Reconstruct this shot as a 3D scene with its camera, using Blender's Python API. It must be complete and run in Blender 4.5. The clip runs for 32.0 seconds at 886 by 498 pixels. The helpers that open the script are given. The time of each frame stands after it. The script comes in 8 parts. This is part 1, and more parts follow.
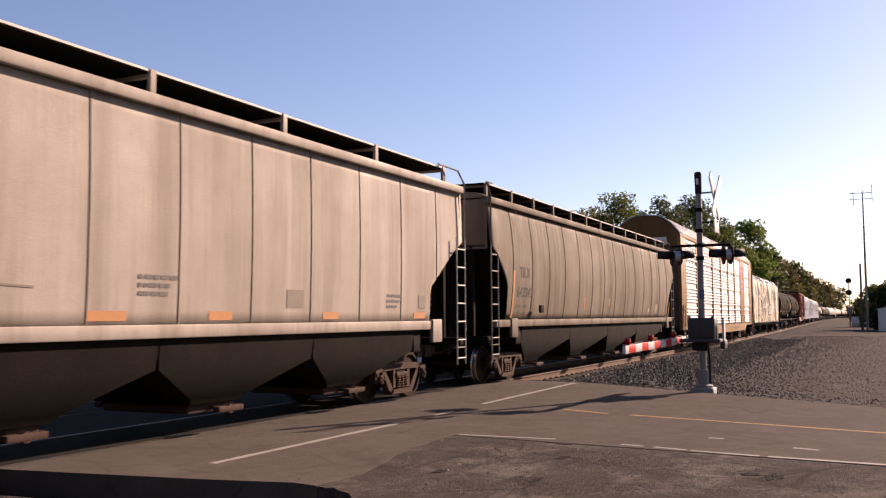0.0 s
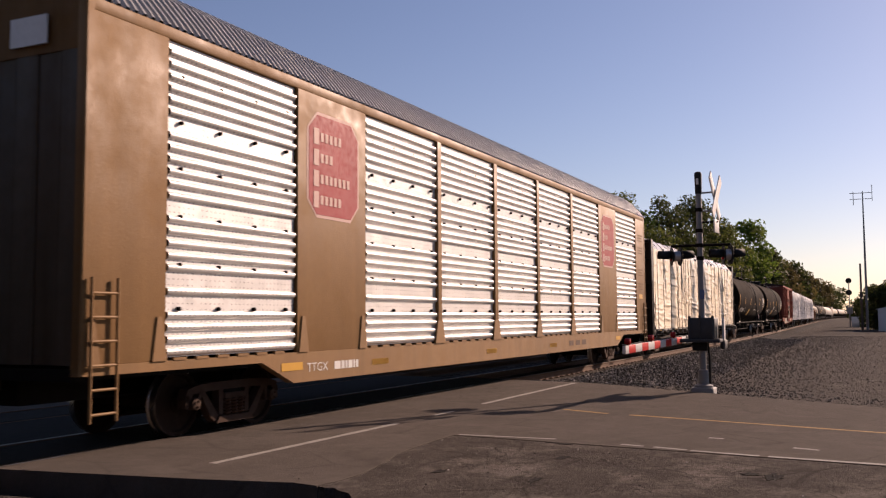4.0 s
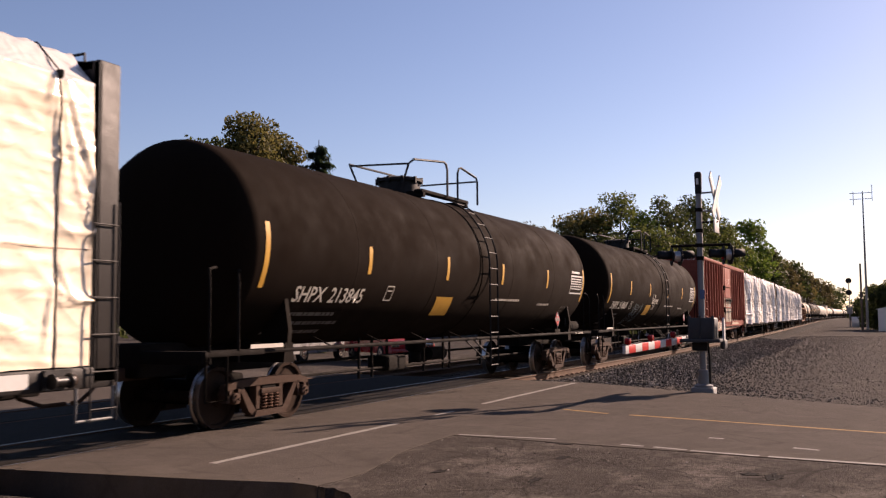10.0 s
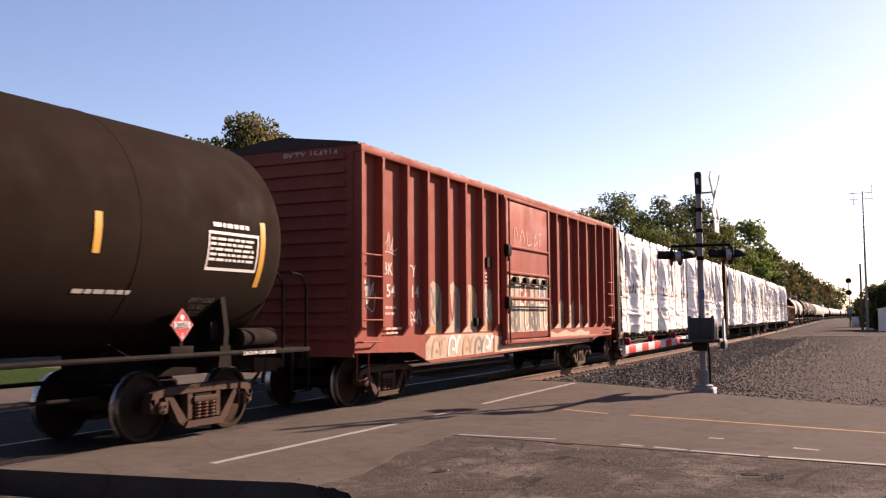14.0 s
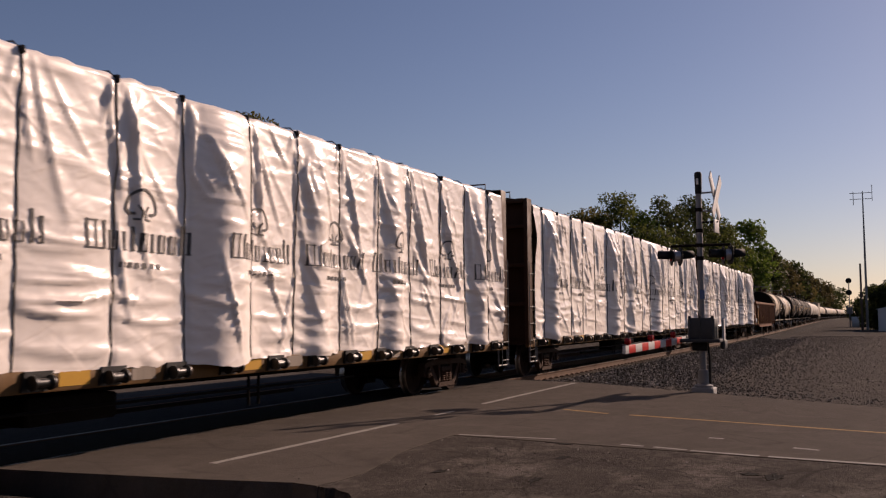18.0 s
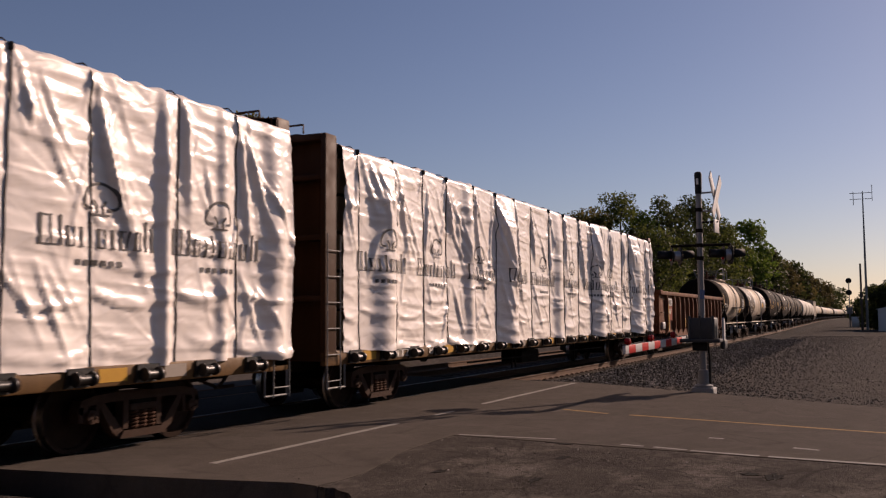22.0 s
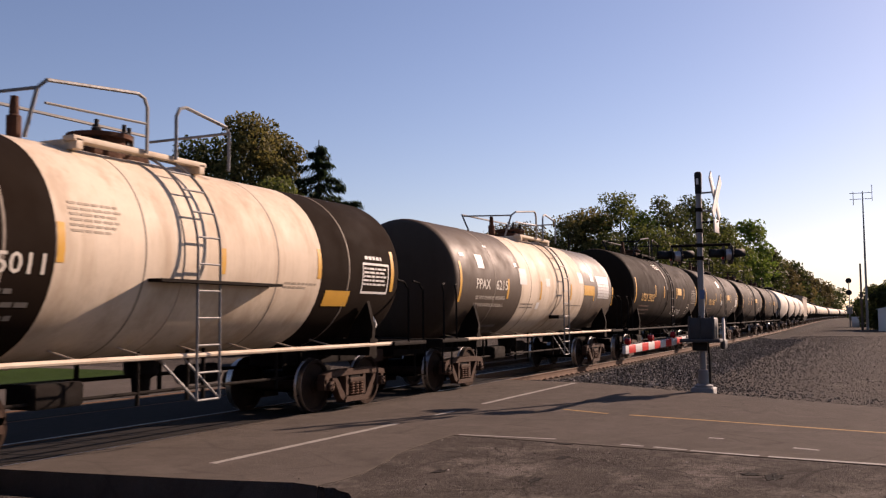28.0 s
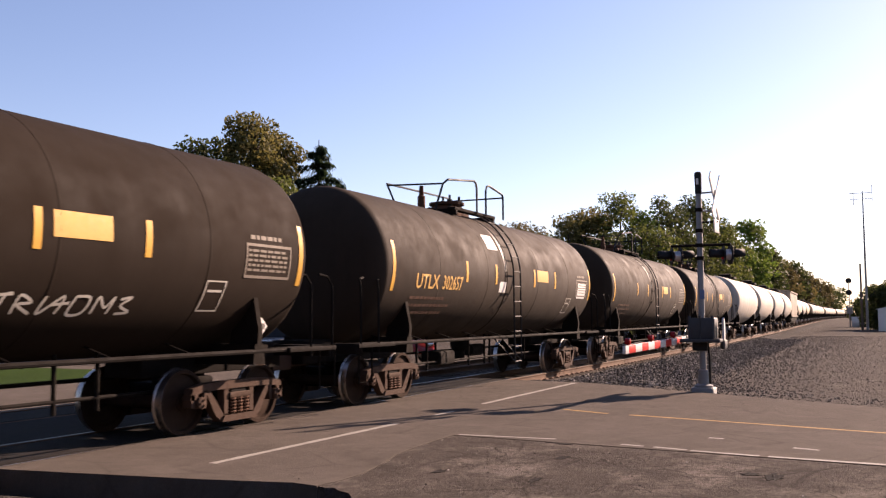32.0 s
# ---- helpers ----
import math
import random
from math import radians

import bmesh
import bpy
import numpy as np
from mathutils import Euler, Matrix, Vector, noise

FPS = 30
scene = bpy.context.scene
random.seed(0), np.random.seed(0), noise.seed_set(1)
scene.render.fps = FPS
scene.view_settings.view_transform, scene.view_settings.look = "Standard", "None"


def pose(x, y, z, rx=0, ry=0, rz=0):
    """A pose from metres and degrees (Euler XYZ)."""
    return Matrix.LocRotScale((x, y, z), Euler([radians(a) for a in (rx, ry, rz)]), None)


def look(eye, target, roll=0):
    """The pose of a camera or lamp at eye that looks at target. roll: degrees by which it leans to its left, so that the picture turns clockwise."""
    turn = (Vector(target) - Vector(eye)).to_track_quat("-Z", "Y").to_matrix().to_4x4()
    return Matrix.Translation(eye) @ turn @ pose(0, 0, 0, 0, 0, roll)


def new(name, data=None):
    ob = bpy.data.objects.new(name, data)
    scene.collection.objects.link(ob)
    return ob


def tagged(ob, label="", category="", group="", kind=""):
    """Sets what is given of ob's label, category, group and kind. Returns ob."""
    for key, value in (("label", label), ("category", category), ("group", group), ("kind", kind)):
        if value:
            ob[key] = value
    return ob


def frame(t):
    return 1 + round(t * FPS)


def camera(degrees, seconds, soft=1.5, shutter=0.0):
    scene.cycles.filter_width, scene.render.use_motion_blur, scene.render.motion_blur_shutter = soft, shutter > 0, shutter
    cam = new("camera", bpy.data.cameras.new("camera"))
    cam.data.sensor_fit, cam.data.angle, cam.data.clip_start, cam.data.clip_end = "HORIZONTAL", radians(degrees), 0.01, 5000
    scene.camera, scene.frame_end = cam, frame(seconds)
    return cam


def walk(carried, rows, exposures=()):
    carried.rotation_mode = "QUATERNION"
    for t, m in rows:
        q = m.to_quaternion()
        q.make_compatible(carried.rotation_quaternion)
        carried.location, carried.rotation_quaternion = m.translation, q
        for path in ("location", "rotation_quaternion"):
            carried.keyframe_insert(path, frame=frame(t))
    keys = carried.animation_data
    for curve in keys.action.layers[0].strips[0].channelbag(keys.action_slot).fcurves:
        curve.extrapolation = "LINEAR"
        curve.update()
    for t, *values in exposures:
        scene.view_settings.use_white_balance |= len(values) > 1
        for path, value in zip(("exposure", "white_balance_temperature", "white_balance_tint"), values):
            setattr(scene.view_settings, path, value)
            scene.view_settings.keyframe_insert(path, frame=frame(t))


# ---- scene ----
# ---------------------------------------------------------------- camera
cam = camera(50.85, 32.0, soft=1.25, shutter=0.14)
EYE = pose(0.0, 0.0, 1.614, 94.207, 0.409, -64.772)
walk(cam, [(0.0, EYE), (32.0, EYE)],
     [(t, stops + .55, 6500 + 30 * stops, 31) for t, stops in (
         (0.0, .86), (2.0, .95), (3.0, .76), (3.6, .55), (5.5, -.62), (7.0, -.54), (8.6, -.46), (9.2, -.2), (10.0, .68), (11.0, 1.22), (13.5, 1.2), (14.5, 1.05),
         (16.5, -.16), (17.5, -.34), (24.4, -.34), (25.0, .05), (25.5, .35), (27.5, .52), (29.0, .60), (30.0, .66), (31.0, 1.12), (32.0, 1.22))])

# ---------------------------------------------------------------- world and sun
SUN_DIR = Vector((1.94, -0.95, 1.0)).normalized()
world = bpy.data.worlds.new("world")
scene.world = world
world.use_nodes = True
wn = world.node_tree.nodes
sky = wn.new("ShaderNodeTexSky")
sky.sky_type = "NISHITA"
sky.sun_disc = False
sky.sun_elevation = math.asin(SUN_DIR.z)
sky.sun_rotation = math.atan2(SUN_DIR.x, SUN_DIR.y)
sky.air_density, sky.dust_density, sky.ozone_density = 0.95, 0.45, 1.6
world.node_tree.links.new(sky.outputs["Color"], wn["Background"].inputs["Color"])
wn["Background"].inputs["Strength"].default_value = 0.0505
sun = new("sun", bpy.data.lights.new("sun", "SUN"))
sun.data.energy, sun.data.angle, sun.data.color = 5.0, radians(0.53), (1.0, 0.80, 0.57)
sun.matrix_world = look(SUN_DIR * 60, (0, 0, 0))

# ---------------------------------------------------------------- track line and train travel
TRACK_Y, BEND, BEND_FROM, BEND_TO = 9.678, 0.00033765, 20.0, 120.0
BACK_FROM, BACK_TO = 231.0, 444.0
SPEED, SLOWING = 8.71414, 0.0015053


def on_track(s, lat=0.0):
    """World x, y and heading of a place s metres along the track, lat metres to its left."""
    q = min(max(s - BEND_FROM, 0.0), BEND_TO - BEND_FROM)
    e = max(s - BEND_TO, 0.0)
    a = BEND * q
    back, turn = min(max(s - BACK_FROM, 0.0), BACK_TO - BACK_FROM), 0.0
    if back > 0:
        # the line swings back to its first heading
        turn = a * back / (BACK_TO - BACK_FROM)
        e2 = max(s - BACK_TO, 0.0)
        y = TRACK_Y + BEND * q * q / 2 + e * a - turn * back / 2 - turn * e2
        x = min(s, BEND_FROM) + q - BEND ** 2 * q ** 3 / 6 + (BACK_FROM - BEND_TO) * math.cos(a) + (s - BACK_FROM)
        return x - lat * math.sin(a - turn), y + lat * math.cos(a - turn), a - turn
    x = min(s, BEND_FROM) + q - BEND ** 2 * q ** 3 / 6 + e * math.cos(a) - lat * math.sin(a)
    y = TRACK_Y + BEND * q * q / 2 + e * math.sin(a) + lat * math.cos(a)
    return x, y, a


def travel(t):
    return SPEED * t - SLOWING * t * t / 2


# ---------------------------------------------------------------- mesh building
class Geo:
    """Collects vertices and faces of one mesh."""

    def __init__(self):
        self.v, self.f = [], []

    def add(self, vs, fs):
        n = len(self.v)
        self.v += [tuple(p) for p in vs]
        self.f += [tuple(i + n for i in q) for q in fs]
        return self

    def box(self, x0, y0, z0, x1, y1, z1, c=0.0):
        if c <= 0:
            return self.add([(x, y, z) for z in (z0, z1) for y in (y0, y1) for x in (x0, x1)],
                            [(0, 2, 3, 1), (4, 5, 7, 6), (0, 1, 5, 4), (2, 6, 7, 3), (0, 4, 6, 2), (1, 3, 7, 5)])
        c = min(c, (x1 - x0) * .45, (y1 - y0) * .45, (z1 - z0) * .45)
        ring = lambda d, z: [(x0 + d + c, y0 + d, z), (x1 - d - c, y0 + d, z), (x1 - d, y0 + d + c, z), (x1 - d, y1 - d - c, z),
                             (x1 - d - c, y1 - d, z), (x0 + d + c, y1 - d, z), (x0 + d, y1 - d - c, z), (x0 + d, y0 + d + c, z)]
        return self.loft([ring(c * .7, z0), ring(0, z0 + c), ring(0, z1 - c), ring(c * .7, z1)], True, True)

    def loft(self, rings, closed=True, caps=False):
        n, m = len(rings[0]), len(rings)
        fs = []
        for i in range(m - 1):
            for j in range(n if closed else n - 1):
                k = (j + 1) % n
                fs.append((i * n + j, i * n + k, (i + 1) * n + k, (i + 1) * n + j))
        if caps:
            fs += [tuple(reversed(range(n))), tuple(range((m - 1) * n, m * n))]
        return self.add([p for r in rings for p in r], fs)

    def prism(self, poly, axis, a, b):
        """Polygon (counter-clockwise) pushed along an axis from a to b. x: (y, z), y: (x, z), z: (x, y)."""
        put = {"x": lambda p, t: (t, p[0], p[1]), "y": lambda p, t: (p[0], t, p[1]), "z": lambda p, t: (p[0], p[1], t)}[axis]
        return self.loft([[put(p, a) for p in poly], [put(p, b) for p in poly]], True, True)

    def tube(self, pts, r, n=6, closed=False):
        pts = [Vector(p) for p in pts]
        rings, up = [], None
        m = len(pts)
        for i, p in enumerate(pts):
            a, b = pts[(i - 1) % m if closed else max(i - 1, 0)], pts[(i + 1) % m if closed else min(i + 1, m - 1)]
            d = (b - a).normalized()
            if up is None:
                up = Vector((0, 0, 1)) if abs(d.z) < .9 else Vector((1, 0, 0))
            s = d.cross(up).normalized()
            up = s.cross(d).normalized()
            rr = r[i] if isinstance(r, (list, tuple)) else r
            rings.append([p + (s * math.cos(k * 2 * math.pi / n) + up * math.sin(k * 2 * math.pi / n)) * rr for k in range(n)])
        if closed:
            rings.append(rings[0])
        return self.loft(rings, True, not closed)

    def rod(self, p, q, r, n=8):
        return self.tube([p, q], r, n)

    def lathe(self, prof, n=24, axis="x", at=(0, 0, 0)):
        """Profile of (along, radius) turned about an axis through at."""
        rings = []
        for u, r in prof:
            ring = []
            for k in range(n):
                a = 2 * math.pi * k / n
                c, s = r * math.cos(a), r * math.sin(a)
                p = {"x": (u, c, s), "y": (c, u, -s), "z": (c, s, u)}[axis]
                ring.append((p[0] + at[0], p[1] + at[1], p[2] + at[2]))
            rings.append(ring)
        return self.loft(rings, True, True)

    def sheet(self, rows):
        return self.loft(rows, False, False)

    def mesh(self, name, angle=35, smooth=True):
        me = bpy.data.meshes.new(name)
        me.from_pydata(self.v, [], self.f)
        me.validate()
        if smooth:
            me.shade_smooth()
            me.set_sharp_from_angle(angle=radians(angle))
        return me


MESHES = {}
SMALL = {"bolts", "lettering", "clip_strip", "pack_gap", "small_lettering", "weld_seams", "roof_ribs", "siding_ribs", "reflector_tape", "emblem_bars", "spring_pack", "data_panel", "printed_mark", "lumber_packs", "running_board"}


def part(name, geo, material, parent, label="", at=None, smooth=True):
    """One mesh object under a thing or a part; geo may be a Geo or a ready mesh."""
    me = geo.mesh(name, smooth=smooth) if isinstance(geo, Geo) else geo
    if material is not None and not me.materials:
        me.materials.append(material)
    ob = new(name, me)
    ob.parent = parent
    if at is not None:
        ob.matrix_basis = at
    if label:
        ob["label"] = label
    if name in SMALL:
        ob["kind"] = "stuff"
    return ob


def shared(key, make, material):
    """A mesh made once and used by many parts."""
    if key not in MESHES:
        me = make().mesh(key)
        me.materials.append(material)
        MESHES[key] = me
    return MESHES[key]


def thing(name, label, category, group="", kind="", at=None):
    ob = tagged(new(name), label, category, group, kind)
    ob.empty_display_size = 0.2
    if at is not None:
        ob.matrix_basis = at
    return ob


def solid(name, geo, material, label, category, group="", kind="", at=None, smooth=True):
    me = geo.mesh(name, smooth=smooth) if isinstance(geo, Geo) else geo
    if material is not None and not me.materials:
        me.materials.append(material)
    ob = tagged(new(name, me), label, category, group, kind)
    if at is not None:
        ob.matrix_basis = at
    return ob


# ---------------------------------------------------------------- materials
def shade(name):
    m = bpy.data.materials.new(name)
    m.use_nodes = True
    t = m.node_tree
    return m, t, t.nodes["Principled BSDF"], t.nodes.new, t.links.new


def paint(name, col, dark=None, rough=.55, metal=0.0, scale=1.2, amount=.5, fine=.25, bump=.15, bump_scale=40, streak=0.0, streak_col=None,
          spots=0.0, spot_col=(.12, .05, .025), coat=0.0, rand=0.0, spec=.18):
    """Painted or raw surface: broad stains, fine grain, vertical streaks, rust spots."""
    m, t, bs, nn, ln = shade(name)
    dark = dark or tuple(c * .55 for c in col)
    co = nn("ShaderNodeTexCoord")

    def noisy(sc, detail=5.0, stretch=None, rough_=.6):
        n = nn("ShaderNodeTexNoise")
        n.inputs["Scale"].default_value, n.inputs["Detail"].default_value, n.inputs["Roughness"].default_value = sc, detail, rough_
        if stretch:
            mp = nn("ShaderNodeMapping")
            mp.inputs["Scale"].default_value = stretch
            ln(co.outputs["Object"], mp.inputs["Vector"])
            ln(mp.outputs["Vector"], n.inputs["Vector"])
        else:
            ln(co.outputs["Object"], n.inputs["Vector"])
        return n.outputs["Fac"]

    def ramp(fac, a, b, lo=0.0, hi=1.0):
        r = nn("ShaderNodeMapRange")
        r.inputs["From Min"].default_value, r.inputs["From Max"].default_value = a, b
        r.inputs["To Min"].default_value, r.inputs["To Max"].default_value = lo, hi
        ln(fac, r.inputs["Value"])
        return r.outputs["Result"]

    def mix(fac, a, b):
        x = nn("ShaderNodeMix")
        x.data_type = "RGBA"
        ln(fac, x.inputs["Factor"])
        for sock, c in ((x.inputs["A"], a), (x.inputs["B"], b)):
            if isinstance(c, tuple):
                sock.default_value = (*c, 1)
            else:
                ln(c, sock)
        return x.outputs["Result"]

    c = mix(ramp(noisy(scale), .35, .75, 0, amount), col, dark)
    c = mix(ramp(noisy(scale * 14, 4), .4, .8, 0, fine), c, tuple(x * .6 for x in col))
    if streak:
        sc = streak_col or tuple(x * .45 for x in col)
        c = mix(ramp(noisy(1.0, 3, (.75, .75, .10)), .42, .66, 0, streak * .55), c, sc)
        c = mix(ramp(noisy(1.0, 6, (2.3, 2.3, .13)), .46, .66, 0, streak), c, sc)
        c = mix(ramp(noisy(1.0, 5, (3.4, 3.4, .09)), .52, .72, 0, streak * .5), c, tuple(min(1, x * 1.3) for x in col))
        c = mix(ramp(noisy(1.0, 4, (13, 13, .35)), .55, .8, 0, streak * .6), c, tuple(x * .5 for x in col))
    if spots:
        c = mix(ramp(noisy(scale * 2.3, 8, None, .75), .62 - .14 * spots, .72 - .1 * spots, 0, min(1, spots * 1.4)), c, spot_col)
    if rand:
        oi = nn("ShaderNodeObjectInfo")
        hv = nn("ShaderNodeHueSaturation")
        ln(ramp(oi.outputs["Random"], 0, 1, 1 - rand, 1 + rand), hv.inputs["Value"])
        ln(c, hv.inputs["Color"])
        c = hv.outputs["Color"]
    ln(c, bs.inputs["Base Color"])
    ln(ramp(noisy(scale * 3), .3, .7, max(rough - .12, .03), min(rough + .15, 1)), bs.inputs["Roughness"])
    bs.inputs["Metallic"].default_value = metal
    bs.inputs["Specular IOR Level"].default_value = spec
    bs.inputs["Coat Weight"].default_value = coat
    if bump:
        b = nn("ShaderNodeBump")
        b.inputs["Strength"].default_value, b.inputs["Distance"].default_value = bump, .02
        ln(noisy(bump_scale, 5), b.inputs["Height"])
        ln(b.outputs["Normal"], bs.inputs["Normal"])
    return m


M = {
    "hopper_a": paint("beige_hopper_paint", (.320, .282, .240), (.250, .212, .172), .66, spec=.1, amount=.75, streak=.6, streak_col=(.165, .135, .104), spots=.16, spot_col=(.12, .09, .062), scale=.42),
    "hopper_b": paint("weathered_hopper_paint", (.174, .145, .108), (.116, .094, .068), .75, spec=.08, amount=.8, streak=.9, streak_col=(.082, .063, .045), spots=.05, scale=.45),
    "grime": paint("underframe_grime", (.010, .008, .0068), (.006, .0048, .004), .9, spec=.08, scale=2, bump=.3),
    # near-black brown for hopper bays, slope sheets and small fittings
    "under": paint("dark_underbody_paint", (.0125, .0096, .0074), (.0075, .0058, .0045), .9, spec=.06, scale=1.2, bump=.2, streak=.3),
    "steel": paint("worn_cast_steel", (.058, .036, .026), (.028, .0175, .013), .8, spec=.08, scale=5, spots=.3, spot_col=(.05, .022, .012), bump=.3),
    "rust": paint("rusty_iron", (0.068, 0.0306, 0.01632), (0.034, 0.01564, 0.00952), .85, scale=4, spots=.3, bump=.4),
    "tread": paint("polished_wheel_steel", (.42, .40, .38), (.2, .17, .15), .32, metal=1, scale=6, bump=.05),
    "tank": paint("dark_tank_paint", (.0130, .0086, .0060), (.0105, .0070, .0049), .85, spec=.02, amount=.3, fine=.15, streak=.3, streak_col=(.0085, .0058, .0041), scale=.5, spots=.04, spot_col=(.035, .022, .014), bump=.1),
    "tank_brown": paint("brown_tank_paint", (.062, .043, .029), (.042, .029, .019), .65, spec=.15, streak=.3, scale=.5, bump=.1),
    "tank_tan": paint("tan_tank_paint", (.064, .046, .032), (.045, .032, .022), .55, spec=.2, streak=.3, scale=.5, bump=.1),
    "tank_utlx": paint("dull_brown_black_tank_paint", (.0185, .0130, .0095), (.0150, .0104, .0075), .8, spec=.04, amount=.35, fine=.15, streak=.3, streak_col=(.012, .0085, .0062), scale=.5, bump=.08),
    "tank_umber": paint("dusty_umber_tank_paint", (.034, .0245, .0175), (.025, .0178, .0127), .75, spec=.08, amount=.4, streak=.4, scale=.5, bump=.1),
    "spill": paint("dried_spill", (.15, .125, .095), (.06, .046, .034), .45, amount=1.0, scale=2.5, streak=.6, streak_col=(.04, .03, .022), bump=.2),
    "faded_print": paint("faded_brown_print", (.30, .25, .19), (.22, .18, .13), .7, amount=.8, scale=6, bump=0),
    "beam_sill": paint("golden_brown_sill_paint", (.16, .088, .032), (.09, .048, .02), .6, streak=.4, scale=1.5, spots=.25, spot_col=(.05, .028, .015)),
    "beam_bulk": paint("dark_brown_bulkhead_paint", (.075, .036, .018), (.05, .024, .012), .65, streak=.4, scale=.8, spots=.1),
    "tank_white": paint("cream_tank_paint", (.55, .475, .375), (.44, .36, .27), .7, spec=.12, streak=.5, streak_col=(.29, .21, .135), spots=.06, spot_col=(.25, .15, .08), scale=.5, bump=.08),
    "white_car": paint("off_white_car_paint", (.46, .43, .38), (.36, .32, .27), .65, spec=.12, streak=.35, streak_col=(.22, .17, .12), scale=.5),
    "box_red": paint("faded_oxide_red_paint", (.240, .063, .042), (.182, .046, .031), .75, spec=.08, streak=.3, streak_col=(.09, .026, .017), scale=.7, spots=.08, spot_col=(.06, .025, .018)),
    "gon": paint("rusted_gondola_paint", (0.185, 0.083, 0.043), (0.098, 0.036, 0.020), .78, spec=.1, amount=.9, streak=.5, streak_col=(0.058, 0.023, 0.0135), scale=1.3, spots=.4, spot_col=(0.062, 0.026, 0.015), bump=.4),
    "rack_brown": paint("faded_brown_rack_paint", (.215, .120, .045), (.155, .082, .030), .6, streak=.25, scale=.6, spots=.05),
    "rack_panel": paint("galvanised_rack_panel", (0.6068, 0.5904, 0.5658), (0.5084, 0.492, 0.4592), .40, metal=.25, spec=.9, scale=1.5, streak=.15, bump=.05),
    "rack_roof": paint("galvanised_roof", (0.374, 0.3672, 0.3536), (0.272, 0.2584, 0.238), .4, metal=.4, scale=1.5),
    "beam_brown": paint("brown_centrebeam_paint", (.13, .07, .033), (.08, .042, .02), .62, streak=.4, scale=.8, spots=.1),
    "beam_black": paint("black_centrebeam_paint", (0.0238, 0.0204, 0.01904), (0.0136, 0.01224, 0.01088), .55, streak=.2, scale=.8),
    "white_paint": paint("white_lettering", (0.4896, 0.4624, 0.408), (0.34, 0.306, 0.2584), .6, amount=.4, scale=4, bump=0),
    "grey_paint": paint("grey_lettering", (0.1088, 0.102, 0.0952), (0.068, 0.0612, 0.0544), .7, amount=.6, scale=4, bump=0),
    "faint_paint": paint("faded_grey_lettering", (0.1768, 0.1496, 0.1224), (0.136, 0.1156, 0.0884), .7, amount=.6, scale=4, bump=0),
    "yellow": paint("yellow_reflective_tape", (0.4896, 0.272, 0.034), (0.374, 0.1904, 0.0272), .5, scale=5, bump=0),
    "orange": paint("orange_reflective_tape", (0.374, 0.1768, 0.068), (0.2856, 0.136, 0.0544), .5, scale=5, bump=0),
    "amber": paint("amber_lettering", (0.51, 0.306, 0.0816), (0.408, 0.2244, 0.0544), .6, scale=5, bump=0),
    "blue_chalk": paint("pale_blue_spray_paint", (0.1904, 0.2584, 0.2856), (0.1224, 0.1768, 0.204), .8, scale=6, bump=0),
    "logo_red": paint("faded_red_emblem", (0.2856, 0.0306, 0.034), (0.2176, 0.0272, 0.0306), .6, scale=3, bump=0, streak=.2),
    "logo_pale": paint("pale_pink_lettering", (0.476, 0.3264, 0.2856), (0.408, 0.2448, 0.2176), .6, scale=3, bump=0),
    "rope": paint("dark_strap", (.03, .026, .024), rough=.8, bump=0),
    "wood": paint("pale_sawn_lumber", (0.3536, 0.2448, 0.1292), (0.2856, 0.1836, 0.0884), .75, scale=6, bump=.2),
    "black_plastic": paint("black_plastic", (0.00495, 0.00495, 0.005225), rough=.7, bump=0, spec=.3),
    "galv": paint("galvanised_mast", (.20, .20, .195), (.13, .13, .128), .6, metal=.15, scale=5),
    "mech_grey": paint("grey_machine_paint", (.045, .047, .049), (.03, .031, .032), .6, scale=5),
    "sign_blue": paint("faded_blue_sign_sheet", (.09, .14, .26), rough=.5, bump=0),
    "alu": paint("aluminium_sheet", (0.44, 0.44, 0.44), (0.32, 0.32, 0.32), .45, metal=.6, scale=3),
    "arm_white": paint("white_gate_sheeting", (0.5304, 0.5168, 0.5032), rough=.5, bump=0),
    "arm_red": paint("red_gate_sheeting", (0.51, 0.0272, 0.0204), (0.408, 0.0204, 0.0136), .45, bump=0),
    "rail": paint("rail_head_steel", (.15, .132, .12), (.10, .078, .062), .42, metal=.7, scale=3, bump=.05),
    "rail_web": paint("rusty_rail_web", (0.102, 0.0578, 0.034), (0.0612, 0.034, 0.0204), .85, scale=4, bump=.3),
    "tie": paint("weathered_timber_tie", (0.0748, 0.0578, 0.0442), (0.0408, 0.0306, 0.0238), .9, scale=5, bump=.5, rand=.25),
    "bark": paint("tree_bark", (0.068, 0.0544, 0.0408), (0.034, 0.0272, 0.0204), .95, scale=6, bump=.6),
    "bare_bark": paint("grey_brown_bare_bark", (0.085, 0.066, 0.054), (0.05, 0.04, 0.034), .95, scale=6, bump=.4),
    "car_red": paint("red_car_paint", (0.306, 0.0136, 0.0136), (0.272, 0.0102, 0.0102), .3, coat=.6, bump=0),
    "car_silver": paint("silver_car_paint", (0.34, 0.34, 0.34), (0.306, 0.306, 0.306), .3, metal=.4, coat=.5, bump=0),
    "tyre": paint("tyre_rubber", (.02, .02, .02), rough=.85, bump=.2),
    "chrome": paint("bright_metal", (.7, .7, .7), rough=.2, metal=1, bump=0),
    "siding": paint("white_siding", (0.576, 0.568, 0.544), (0.48, 0.464, 0.44), .6, scale=1, bump=.05),
    "roof_dark": paint("grey_roof_felt", (.12, .115, .11), (.08, .075, .07), .9, scale=2),
}


